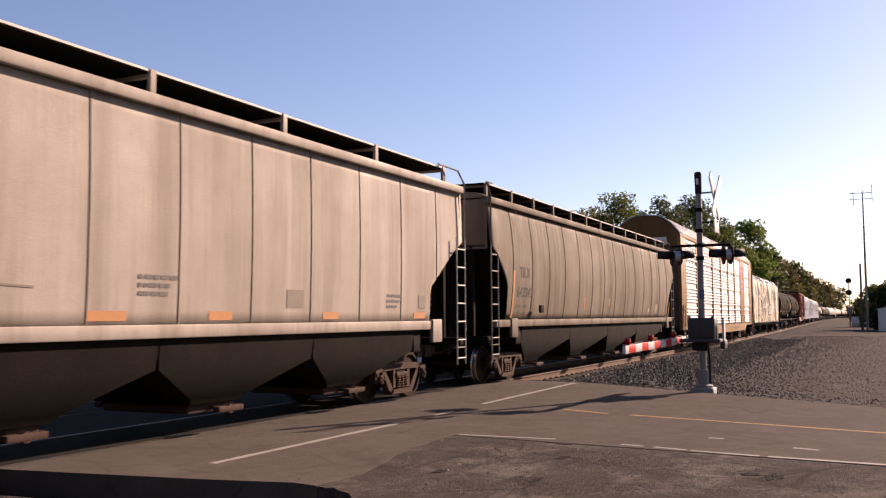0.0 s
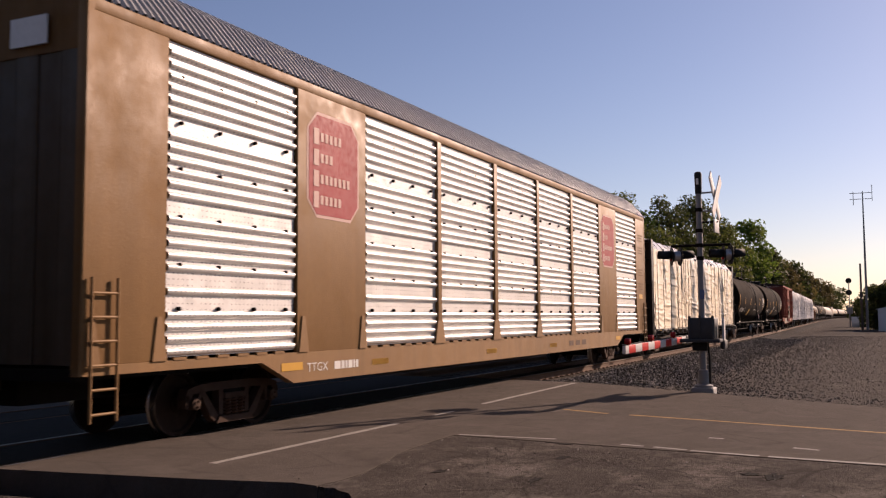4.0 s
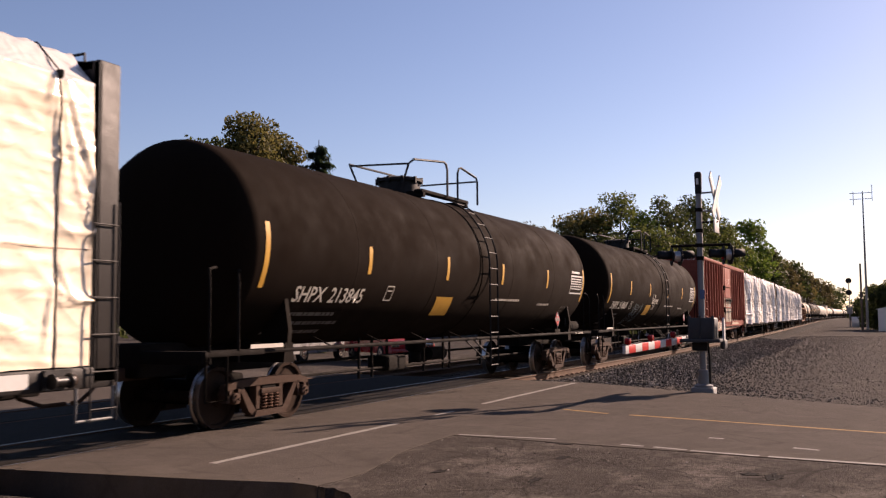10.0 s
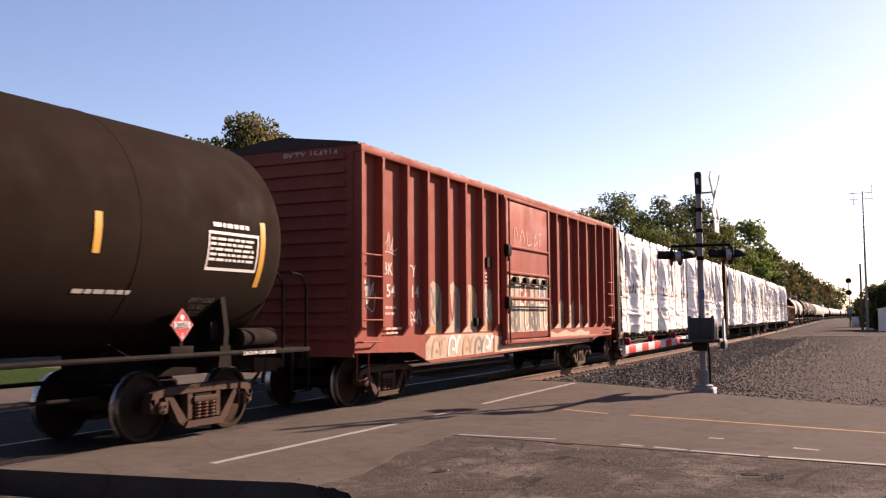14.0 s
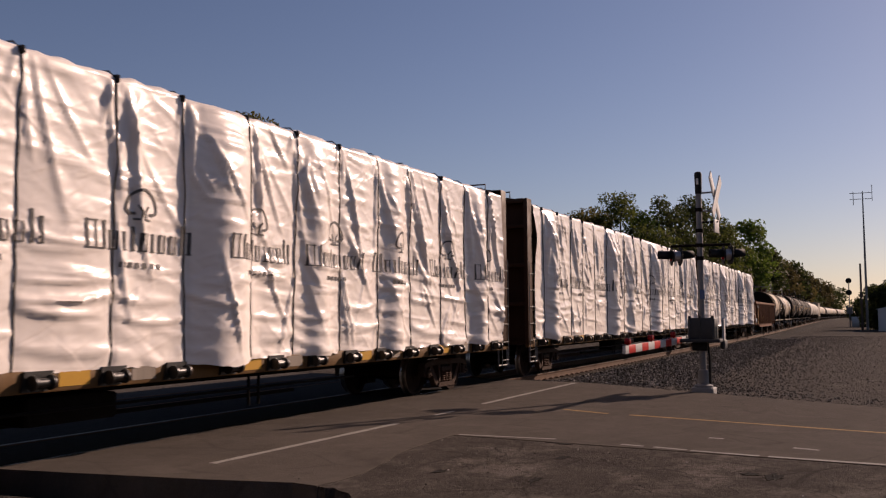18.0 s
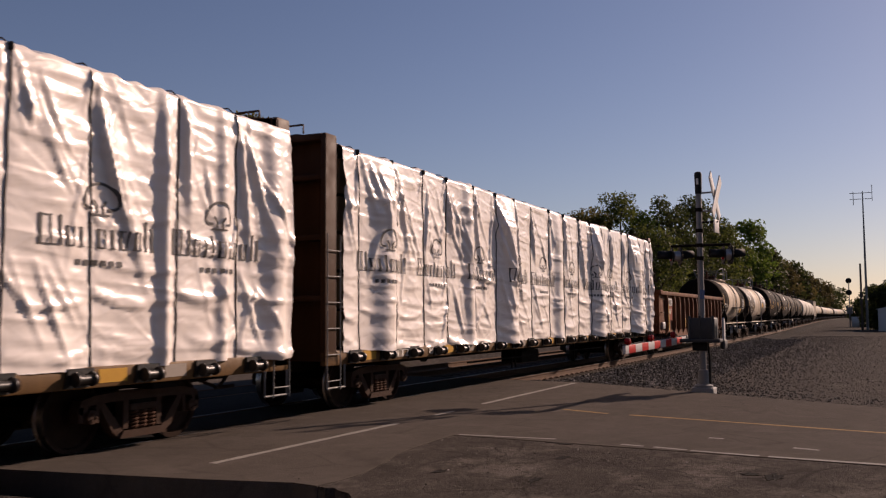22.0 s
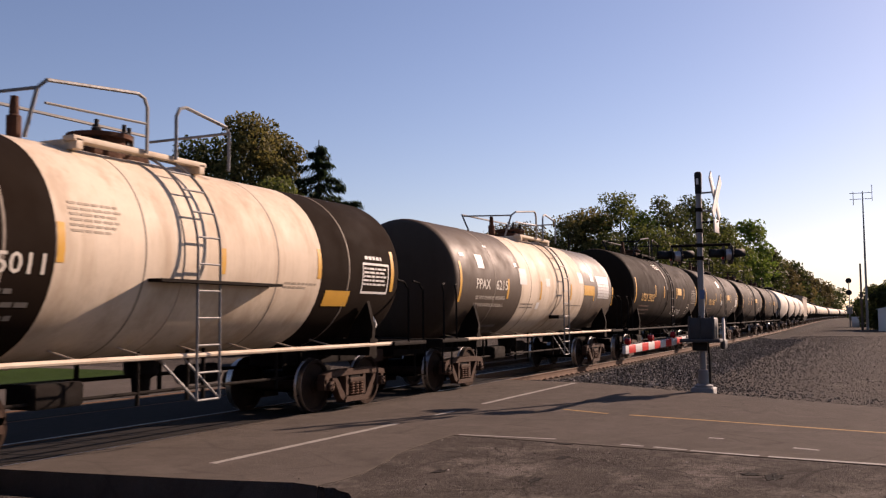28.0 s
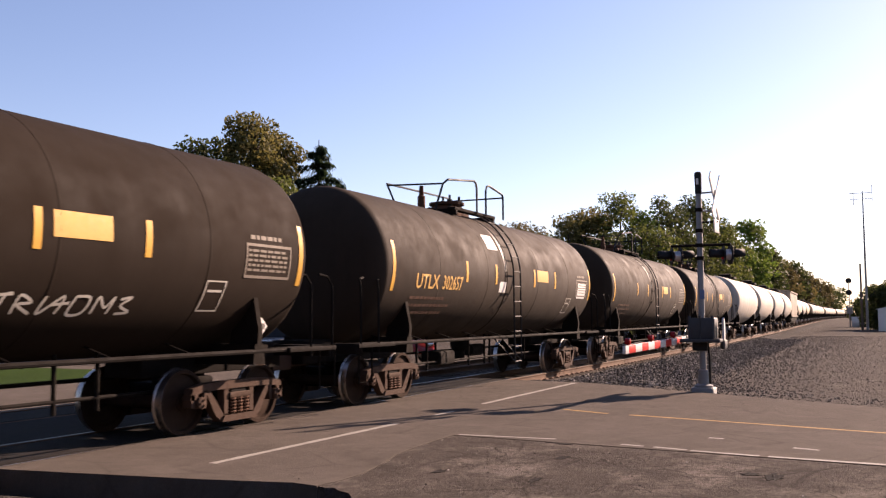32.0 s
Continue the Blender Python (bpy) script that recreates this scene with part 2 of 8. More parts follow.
def leaf_material(name, a, b):
    m, t, bs, nn, ln = shade(name)
    g = nn("ShaderNodeNewGeometry")
    mix = nn("ShaderNodeMix")
    mix.data_type = "RGBA"
    mix.inputs["A"].default_value, mix.inputs["B"].default_value = (*a, 1), (*b, 1)
    ln(g.outputs["Random Per Island"], mix.inputs["Factor"])
    ln(mix.outputs["Result"], bs.inputs["Base Color"])
    bs.inputs["Roughness"].default_value = .7
    bs.inputs["Specular IOR Level"].default_value = .2
    tr = nn("ShaderNodeBsdfTranslucent")
    ln(mix.outputs["Result"], tr.inputs["Color"])
    ms = nn("ShaderNodeMixShader")
    ms.inputs["Fac"].default_value = .45
    ln(bs.outputs["BSDF"], ms.inputs[1])
    ln(tr.outputs["BSDF"], ms.inputs[2])
    ln(ms.outputs["Shader"], t.nodes["Material Output"].inputs["Surface"])
    return m


M["leaf"] = leaf_material("green_leaves", (.040, .058, .012), (.115, .125, .030))
M["leaf_thin"] = leaf_material("yellowing_leaves", (.060, .062, .018), (.150, .125, .040))
M["leaf_dark"] = leaf_material("dark_green_leaves", (.024, .036, .010), (.070, .078, .022))
M["leaf_bright"] = leaf_material("fresh_green_leaves", (.055, .095, .014), (.125, .165, .028))
M["leaf_brown"] = leaf_material("thin_brown_leaves", (.055, .05, .02), (.10, .08, .03))
M["needle"] = leaf_material("spruce_needles", (.02, .035, .015), (.04, .055, .02))


def ground_material(name, base, dark, pale, coarse, speck=.5, cracks=0.0, bump=.6, stains=0.0):
    """Asphalt, dirt or gravel: broad stains, tyre-dark bands, specks and cracks."""
    m, t, bs, nn, ln = shade(name)
    co = nn("ShaderNodeTexCoord")

    def tex(kind, sc, **kw):
        n = nn(kind)
        n.inputs["Scale"].default_value = sc
        for k, v in kw.items():
            n.inputs[k].default_value = v
        ln(co.outputs["Object"], n.inputs["Vector"])
        return n

    def rng(fac, a, b, lo, hi):
        r = nn("ShaderNodeMapRange")
        for k, v in (("From Min", a), ("From Max", b), ("To Min", lo), ("To Max", hi)):
            r.inputs[k].default_value = v
        ln(fac, r.inputs["Value"])
        return r.outputs["Result"]

    def mix(fac, a, b):
        x = nn("ShaderNodeMix")
        x.data_type = "RGBA"
        ln(fac, x.inputs["Factor"])
        for sock, c in ((x.inputs["A"], a), (x.inputs["B"], b)):
            if isinstance(c, tuple):
                sock.default_value = (*c, 1)
            else:
                ln(c, sock)
        return x.outputs["Result"]

    c = mix(rng(tex("ShaderNodeTexNoise", .35, Detail=6, Roughness=.65).outputs["Fac"], .35, .7, 0, 1), base, dark)
    c = mix(rng(tex("ShaderNodeTexNoise", 2.2, Detail=6, Roughness=.7).outputs["Fac"], .45, .8, 0, .8), c, pale)
    fine = tex("ShaderNodeTexNoise", coarse, Detail=3, Roughness=.8).outputs["Fac"]
    c = mix(rng(fine, .35, .7, speck, 0), c, tuple(x * .35 for x in base))
    c = mix(rng(tex("ShaderNodeTexNoise", coarse * 1.7, Detail=2).outputs["Fac"], .62, .75, 0, speck), c, tuple(min(1, x * 1.8) for x in pale))
    height = fine
    if stains:
        # oily and dusty patches with ragged edges
        c = mix(rng(tex("ShaderNodeTexNoise", .9, Detail=8, Roughness=.72).outputs["Fac"], .50, .64, 0, stains * .7), c, tuple(min(1, x * 1.35) for x in pale))
        c = mix(rng(tex("ShaderNodeTexNoise", 1.3, Detail=9, Roughness=.74).outputs["Fac"], .52, .61, 0, stains * .8), c, tuple(x * .5 for x in base))
        c = mix(rng(tex("ShaderNodeTexNoise", 3.7, Detail=8, Roughness=.8).outputs["Fac"], .55, .63, 0, stains), c, tuple(x * .42 for x in base))
        c = mix(rng(tex("ShaderNodeTexNoise", 9.0, Detail=6, Roughness=.75).outputs["Fac"], .58, .66, 0, stains), c, tuple(x * .36 for x in base))
    if cracks:
        warp = nn("ShaderNodeMix")
        warp.data_type = "VECTOR"
        warp.inputs["Factor"].default_value = .12
        ln(co.outputs["Object"], warp.inputs["A"])
        ln(tex("ShaderNodeTexNoise", 1.5, Detail=5).outputs["Color"], warp.inputs["B"])
        v = nn("ShaderNodeTexVoronoi")
        v.feature = "DISTANCE_TO_EDGE"
        v.inputs["Scale"].default_value = .9
        ln(warp.outputs["Result"], v.inputs["Vector"])
        gate = rng(tex("ShaderNodeTexNoise", .5, Detail=3).outputs["Fac"], .42, .55, 0, cracks)
        line = rng(v.outputs["Distance"], .0, .03, 1, 0)
        mul = nn("ShaderNodeMath")
        mul.operation = "MULTIPLY"
        ln(line, mul.inputs[0])
        ln(gate, mul.inputs[1])
        c = mix(mul.outputs["Value"], c, tuple(x * .25 for x in base))
    ln(c, bs.inputs["Base Color"])
    bs.inputs["Roughness"].default_value = .92
    bs.inputs["Specular IOR Level"].default_value = .02
    b = nn("ShaderNodeBump")
    b.inputs["Strength"].default_value, b.inputs["Distance"].default_value = bump, .03
    ln(height, b.inputs["Height"])
    ln(b.outputs["Normal"], bs.inputs["Normal"])
    return m


def stone_material(name, cols):
    m, t, bs, nn, ln = shade(name)
    g = nn("ShaderNodeNewGeometry")
    r = nn("ShaderNodeValToRGB")
    for pos, c in zip((0.0, .55, .85, 1.0), cols):
        e = r.color_ramp.elements.new(pos) if pos not in (0.0, 1.0) else r.color_ramp.elements[0 if pos == 0 else -1]
        e.color = (*c, 1)
    ln(g.outputs["Random Per Island"], r.inputs["Fac"])
    ln(r.outputs["Color"], bs.inputs["Base Color"])
    bs.inputs["Roughness"].default_value = .9
    bs.inputs["Specular IOR Level"].default_value = .08
    return m


M["stone"] = stone_material("crushed_ballast_stone", ((.030, .028, .026), (.085, .078, .072), (.16, .147, .136), (.34, .315, .29)))
M["gravel"] = stone_material("dusty_gravel", ((.045, .041, .037), (.085, .077, .070), (.13, .118, .107), (.26, .24, .215)))
M["tar"] = paint("dark_tar_patch", (0.020, 0.0178, 0.0166), (0.0315, 0.028, 0.0256), .9, scale=4, bump=.5, bump_scale=60, spec=.02)
M["winch_black"] = paint("oily_black_winch_paint", (.012, .0105, .0095), (.007, .006, .0055), .4, spec=.5, scale=8, bump=.1)
M["wheel_plate"] = paint("rust_brown_wheel_plate", (.034, .0215, .0155), (.019, .0125, .0095), .85, spec=.05, scale=5, amount=.8, bump=.15)
# dark surface of the added, unseen light-blocking walls
M["blocker_dark"] = paint("dark_blocking_wall", (.055, .036, .028), (.035, .024, .02), .9, scale=1.5, streak=.4, bump=.4)
# darker than the road: the train's shade is put into the panel colour
M["crossing"] = paint("shade_dark_crossing_panel", (.020, .0178, .0165), (.013, .0117, .011), .9, scale=3, amount=.8, bump=.4, bump_scale=50, spec=.05)
M["road"] = ground_material("pale_road_asphalt", (0.0945, 0.0815, 0.0705), (0.0750, 0.0645, 0.0555), (0.1135, 0.0985, 0.0860), 70, .35, .25, .35, .22)
M["lot"] = ground_material("rough_old_asphalt", (0.0900, 0.0775, 0.0675), (0.0640, 0.0545, 0.0475), (0.1240, 0.1080, 0.0940), 38, .8, .6, 1.0, .8)
M["dirt"] = ground_material("gravelly_dirt", (0.0790, 0.0690, 0.0610), (0.0550, 0.0475, 0.0420), (0.1040, 0.0915, 0.0810), 18, .9, 0, 1.0, .45)
M["ballast"] = ground_material("ballast_bed", (0.0600, 0.0540, 0.0500), (0.0350, 0.0315, 0.0290), (0.0900, 0.0820, 0.0760), 9, .9, 0, 1.0)
M["grass"] = ground_material("mown_grass", (0.02856, 0.05141, 0.01142), (0.01999, 0.03427, 0.008568), (0.0457, 0.07426, 0.01714), 20, .5, 0, .8)
M["line_white"] = paint("worn_white_road_paint", (0.2514, 0.2376, 0.2148), (0.1371, 0.1234, 0.1097), .8, amount=.8, scale=6, bump=.2)
M["line_yellow"] = paint("worn_yellow_road_paint", (0.2628, 0.1542, 0.03998), (0.1599, 0.1085, 0.05141), .8, amount=.7, scale=5, bump=.2)


def wrap_material(name, a, b, rough, metal, sheen_bump):
    m, t, bs, nn, ln = shade(name)
    co = nn("ShaderNodeTexCoord")
    n = nn("ShaderNodeTexNoise")
    n.inputs["Scale"].default_value, n.inputs["Detail"].default_value = 1.1, 6
    ln(co.outputs["Object"], n.inputs["Vector"])
    mix = nn("ShaderNodeMix")
    mix.data_type = "RGBA"
    mix.inputs["A"].default_value, mix.inputs["B"].default_value = (*a, 1), (*b, 1)
    r = nn("ShaderNodeMapRange")
    r.inputs["From Min"].default_value, r.inputs["From Max"].default_value = .35, .7
    ln(n.outputs["Fac"], r.inputs["Value"])
    ln(r.outputs["Result"], mix.inputs["Factor"])
    ln(mix.outputs["Result"], bs.inputs["Base Color"])
    bs.inputs["Roughness"].default_value, bs.inputs["Metallic"].default_value = rough, metal
    bs.inputs["Specular IOR Level"].default_value = .6
    # sharp creases: two ridged noises, one along the load, one slanting down it
    total = None
    for turn, stretch, sc, detail in ((4, (.28, 1, 2.8), 1.7, 2), (36, (.45, 1, 2.4), 1.8, 3), (-24, (.6, 1, 2.0), 3.6, 2)):
        mp = nn("ShaderNodeMapping")
        mp.vector_type = "TEXTURE"
        mp.inputs["Rotation"].default_value = (0, radians(turn), 0)
        mp.inputs["Scale"].default_value = tuple(1 / q for q in stretch)
        ln(co.outputs["Object"], mp.inputs["Vector"])
        n2 = nn("ShaderNodeTexNoise")
        n2.noise_type = "RIDGED_MULTIFRACTAL"
        n2.inputs["Scale"].default_value, n2.inputs["Detail"].default_value, n2.inputs["Distortion"].default_value = sc, detail, .5
        ln(mp.outputs["Vector"], n2.inputs["Vector"])
        if total is None:
            total = n2.outputs["Fac"]
        else:
            ad = nn("ShaderNodeMath")
            ad.operation = "MULTIPLY_ADD"
            ad.inputs[1].default_value = .5
            ln(n2.outputs["Fac"], ad.inputs[0])
            ln(total, ad.inputs[2])
            total = ad.outputs["Value"]
    bp = nn("ShaderNodeBump")
    bp.inputs["Strength"].default_value, bp.inputs["Distance"].default_value = sheen_bump, .045
    ln(total, bp.inputs["Height"])
    ln(bp.outputs["Normal"], bs.inputs["Normal"])
    return m


M["print_grey"] = paint("dark_grey_print", (.085, .080, .078), (.12, .112, .108), .6, amount=.5, scale=5, bump=0)
M["wrap_white"] = wrap_material("white_woven_wrap", (.83, .765, .705), (.77, .70, .64), .29, 0, .52)
M["wrap_clear"] = wrap_material("shiny_clear_wrap_over_lumber", (.88, .775, .60), (.78, .65, .48), .19, .0, .6)
M["pack_gap"] = paint("dull_gap_behind_plastic", (.42, .34, .25), (.34, .27, .19), .4, amount=.5, scale=4, bump=0)
M["wrap_silver"] = wrap_material("silvery_top_wrap", (.82, .77, .69), (.62, .58, .52), .16, .2, 1.0)


# ---------------------------------------------------------------- ground, road and tracks
def soft_step(a, b, x):
    t = min(max((x - a) / (b - a), 0.0), 1.0)
    return t * t * (3 - 2 * t)


def road_edge(y):
    """x of the road's edge towards the gate mast."""
    return 20.22 + (y - 3.54) * .68 if y < 7 else 22.6 + (y - 7) * .05


def ground_height(x, y):
    e = x - road_edge(y)
    z = -.05 - .28 * soft_step(.2, 7 if y < 6 else 1.2, e)
    z += .14 * soft_step(60, 110, x) * soft_step(9, 5, y)
    # pit added at the near left, a hollow standing in for a dark shadow
    z -= .55 * soft_step(9.2, 8.2, x) * soft_step(3.4, 4.4, y)
    if y > 16:
        z = -.05 - .03 * soft_step(16, 40, y)
    far = math.hypot(x - 60, y)
    return z + .02 * noise.noise((x * .5, y * .5, 0)) * soft_step(3, 8, abs(e)) + 1.5 * soft_step(500, 2500, far) * noise.noise((x * .002, y * .002, 3))


def spread(*stretches):
    out = []
    for a, b, d in stretches:
        n = max(1, round((b - a) / d))
        out += [a + (b - a) * i / n for i in range(n)]
    return out + [stretches[-1][1]]


xs = spread((-3000, -200, 350), (-200, -20, 30), (-20, 5, 2.5), (5, 12, .3), (12, 19, 1.0), (19, 30, .35), (30, 60, 1.0), (60, 140, 4), (140, 600, 40), (600, 3600, 300))
ys = spread((-3000, -200, 350), (-200, -20, 30), (-20, -2, 2), (-2, 9, .35), (9, 20, .6), (20, 60, 4), (60, 300, 30), (300, 3000, 300))
ground = solid("ground", Geo().sheet([[(x, y, ground_height(x, y)) for x in xs] for y in ys]), M["dirt"],
               "pale gravelly dirt ground beside the railway", "ground", kind="structure")

NEAR_RAIL, FAR_RAIL = TRACK_Y - .7175, TRACK_Y + .7175
SECOND_Y = TRACK_Y + 3.75
road = thing("road", "worn pale asphalt road across the railway", "road", kind="structure")
g = Geo().prism([(7.25, NEAR_RAIL - .045), (7.62, 6.3), (7.82, 5.34), (7.76, 5.02), (8.1, 4.97), (8.5, 4.96), (9.2, 5.1), (9.9, 5.29), (10.8, 5.38), (11.82, 5.42), (11.14, .03), (10.3, -8), (8, -60), (14, -60), (16.6, -8), (18.02, 0), (20.22, 3.54),
                 (22.3, 6.6), (22.75, NEAR_RAIL - .045)], "z", -1.0, 0.0)
part("approach_slab", g, M["road"], road, smooth=False)
gaps = [(NEAR_RAIL + .105, FAR_RAIL - .105), (FAR_RAIL + .045, SECOND_Y - .7625), (SECOND_Y - .6125, SECOND_Y + .6125), (SECOND_Y + .7625, 60)]
for a, b in gaps:
    x1 = 23.0 + (a - 9) * .1
    # panels up to the second track take the shade-dark colour
    part("crossing_panel", Geo().prism([(7.1, a), (x1, a), (x1 + (b - a) * .1, b), (7.1 if b < 20 else -30, b)], "z", -.6, -.006), M["road" if a > 14 else "crossing"], road, smooth=False)
lot = solid("pavement", Geo().prism([(-40, -60), (7.9, -60), (10.25, -8), (11.12, .03), (11.80, 5.41), (10.8, 5.37), (9.9, 5.28), (9.2, 5.09), (8.5, 4.95), (8.1, 4.96), (7.77, 5.01), (7.72, 4.9), (7.76, 4.82), (7.64, 4.7), (7.58, 4.55), (7.4, 4.42), (7.2, 4.2), (6.5, 4.0), (5, 3.9), (-40, 3.8)], "z", -.4, -.004), M["lot"],
            "cracked rough old asphalt pavement with loose grit", "pavement", kind="structure", smooth=False)


def stripe(a, b, w, z, mat, name, label):
    a, b = Vector((*a, 0)), Vector((*b, 0))
    d = (b - a).normalized()
    n = Vector((-d.y, d.x, 0)) * w / 2
    k = max(2, int((b - a).length / .25))
    rows = [[], []]
    for i in range(k + 1):
        p = a.lerp(b, i / k)
        j = 1 + .25 * noise.noise((p.x * 3, p.y * 3, 1))
        rows[0].append(tuple(p - n * j + Vector((0, 0, z))))
        rows[1].append(tuple(p + n * j + Vector((0, 0, z))))
    return solid(name, Geo().sheet(rows), mat, label, "road marking", kind="structure")


for a, b, w, z, mat, label in (
        ((8.47, 6.86), (12.75, 6.79), .11, .004, "line_white", "worn white stripe painted beside the crossing"),
        ((14.0, 6.77), (14.75, 6.77), .09, .004, "line_white", "short broken white stripe on the crossing"),
        ((16.2, 6.82), (22.1, 6.86), .11, .004, "line_white", "worn white stripe painted beside the crossing"),
        ((11.86, 5.36), (11.9, 3.97), .08, .004, "line_white", "thin worn white edge line of the road"),
        ((11.72, 3.05), (11.66, 2.75), .08, .004, "line_white", "thin worn white edge line of the road"),
        ((11.64, 2.62), (11.53, 2.2), .08, .004, "line_white", "thin worn white edge line of the road"),
        ((11.5, 2.15), (11.36, 1.35), .09, .004, "line_white", "thin worn white edge line of the road"),
        ((11.35, 1.25), (10.7, -4.5), .10, .004, "line_white", "thin worn white edge line of the road"),
        ((15.24, 3.81), (13.2, -3.5), .11, .004, "line_yellow", "faded yellow centre line of the road"),
        ((15.75, 5.1), (15.3, 4.2), .10, .004, "line_yellow", "faded yellow centre line of the road"),
        ((12.78, 2.15), (12.75, 1.95), .08, .004, "line_white", "small white dash on the road"),
        ((12.2, 1.05), (12.1, .75), .09, .004, "line_white", "small white dash on the road")):
    stripe(a, b, w, z, M[mat], "road_marking", label)

# loose grit and broken edges on the rough asphalt
rng = random.Random(5)
g = Geo()


def pebble(g, x, y, z, r, rng):
    n = 5
    a0 = rng.random() * 6
    low = [(x + r * (.8 + .4 * rng.random()) * math.cos(a0 + i * 6.283 / n), y + r * (.8 + .4 * rng.random()) * math.sin(a0 + i * 6.283 / n), z - r * .3) for i in range(n)]
    top = [(x + r * .55 * math.cos(a0 + .4 + i * 6.283 / n) + r * .2 * (rng.random() - .5), y + r * .55 * math.sin(a0 + .4 + i * 6.283 / n), z + r * (.5 + .4 * rng.random())) for i in range(n)]
    g.loft([low, top], True, False)
    k = len(g.v)
    g.f.append(tuple(range(k - n, k)))


for i in range(1700):
    u = rng.random()
    x, y = 7.9 + 3.7 * rng.random() ** 1.1, -1 + 6.6 * rng.random()
    if noise.noise((x * 1.1, y * 1.1, 4)) + .25 < rng.random() * .6:
        continue
    pebble(g, x, y, -.006, .004 + .011 * rng.random() ** 3, rng)
solid("grit", g, M["stone"], "loose grit and small stones on old asphalt", "grit", kind="stuff", smooth=False)

# long cracks and scuffs that wander over the old asphalt
for k in range(34):
    x, y, a = rng.uniform(8.0, 11.3), rng.uniform(-1.5, 4.9), rng.choice((.1, 2.6, 1.3)) + rng.uniform(-.5, .5)
    if x - 7.9 < (y - 3.5) * 1.2:
        continue
    rows, w = [[], []], rng.uniform(.003, .010)
    for i in range(rng.randint(10, 34)):
        ww = w * (.5 + abs(noise.noise((i * .7, k, 0))) * 1.6)
        nx_, ny_ = -math.sin(a) * ww, math.cos(a) * ww
        for s_, row in ((-1, rows[0]), (1, rows[1])):
            row.append((x + nx_ * s_, y + ny_ * s_, -.0015))
        x, y, a = x + .05 * math.cos(a), y + .05 * math.sin(a), a + rng.gauss(0, .28)
        if x > 11.0 + y * .12 or x < 7.9 or y > 4.85:
            break
    if len(rows[0]) > 4:
        solid("crack", Geo().sheet(rows), M["tar"], "dark crack in the old asphalt", "crack", kind="structure")
# tar patches and worn dark spots
for cx, cy, rx, ry in ((11.62, 3.78, .14, .16), (9.95, 1.05, .22, .10), (10.05, 1.3, .10, .09), (13.4, 4.9, .3, .05), (10.4, 3.4, .12, .06), (9.0, 4.3, .16, .05), (8.9, 3.2, .18, .05)):
    n = 22
    poly = []
    for k in range(n):
        a = 2 * math.pi * k / n
        q = 1 + .9 * noise.noise((cx + math.cos(a) * 2.6, cy + math.sin(a) * 2.6, 2))
        poly.append((cx + rx * q * math.cos(a), cy + ry * q * math.sin(a)))
    solid("tar_patch", Geo().prism(poly, "z", -.02, -.001), M["tar"], "small dark tar patch on the worn pavement", "tar patch", kind="structure", smooth=False)

# ballast bed under both tracks beyond and before the crossing
for a, b, name in ((23.0, 1500, "ballast"), (-300, 7.0, "ballast")):
    rings = []
    for s in spread((a, min(a + 60, b), 3), (min(a + 60, b), b, 20)) if b > 100 else spread((a, b, 20)):
        ring = []
        for lat, z in ((-6.2, -.62), (-2.9, -.36), (-1.75, -.20), (5.4, -.20), (7.4, -.5)):
            x, y, _ = on_track(s, lat)
            ring.append((x, y, z + .02 * noise.noise((x, y, 0))))
        rings.append(ring)
    solid(name, Geo().loft(rings, False), M["ballast"], "bed of grey crushed-stone ballast under the tracks", "ballast", kind="structure")

g = Geo()
for i in range(24000):
    s = 23.0 + 55 * rng.random() ** 1.7
    lat = -1.35 - 3.4 * rng.random() ** 1.2
    if lat < -3.0 and rng.random() < (-lat - 3.0) * .45:
        continue
    x, y, _ = on_track(s, lat)
    if x < road_edge(y) + .12:
        continue
    z = -.20 if lat > -1.75 else (-.20 - (-lat - 1.75) * .139 if lat > -2.9 else -.36 - (-lat - 2.9) * .08)
    z = max(z, ground_height(x, y))
    pebble(g, x, y, z + .012, .018 + .045 * rng.random() ** 1.6, rng)
solid("ballast_stones", g, M["stone"], "loose crushed grey ballast stones on the track shoulder", "stones", kind="stuff", smooth=False)
g = Geo()
for i in range(36000):
    x, y = 18.2 + 70 * rng.random() ** 1.9, -2.5 + 9.8 * rng.random()
    if x > road_edge(y) + .1 and rng.random() < .22 + .78 * soft_step(.5, 5.5, y + .05 * (x - 24)):
        pebble(g, x, y, ground_height(x, y) + .004, .008 + .036 * rng.random() ** 2.0 * (.55 + .45 * soft_step(1, 5, y)), rng)
solid("gravel", g, M["gravel"], "scattered dusty gravel on the dirt beside the road", "gravel", kind="stuff", smooth=False)

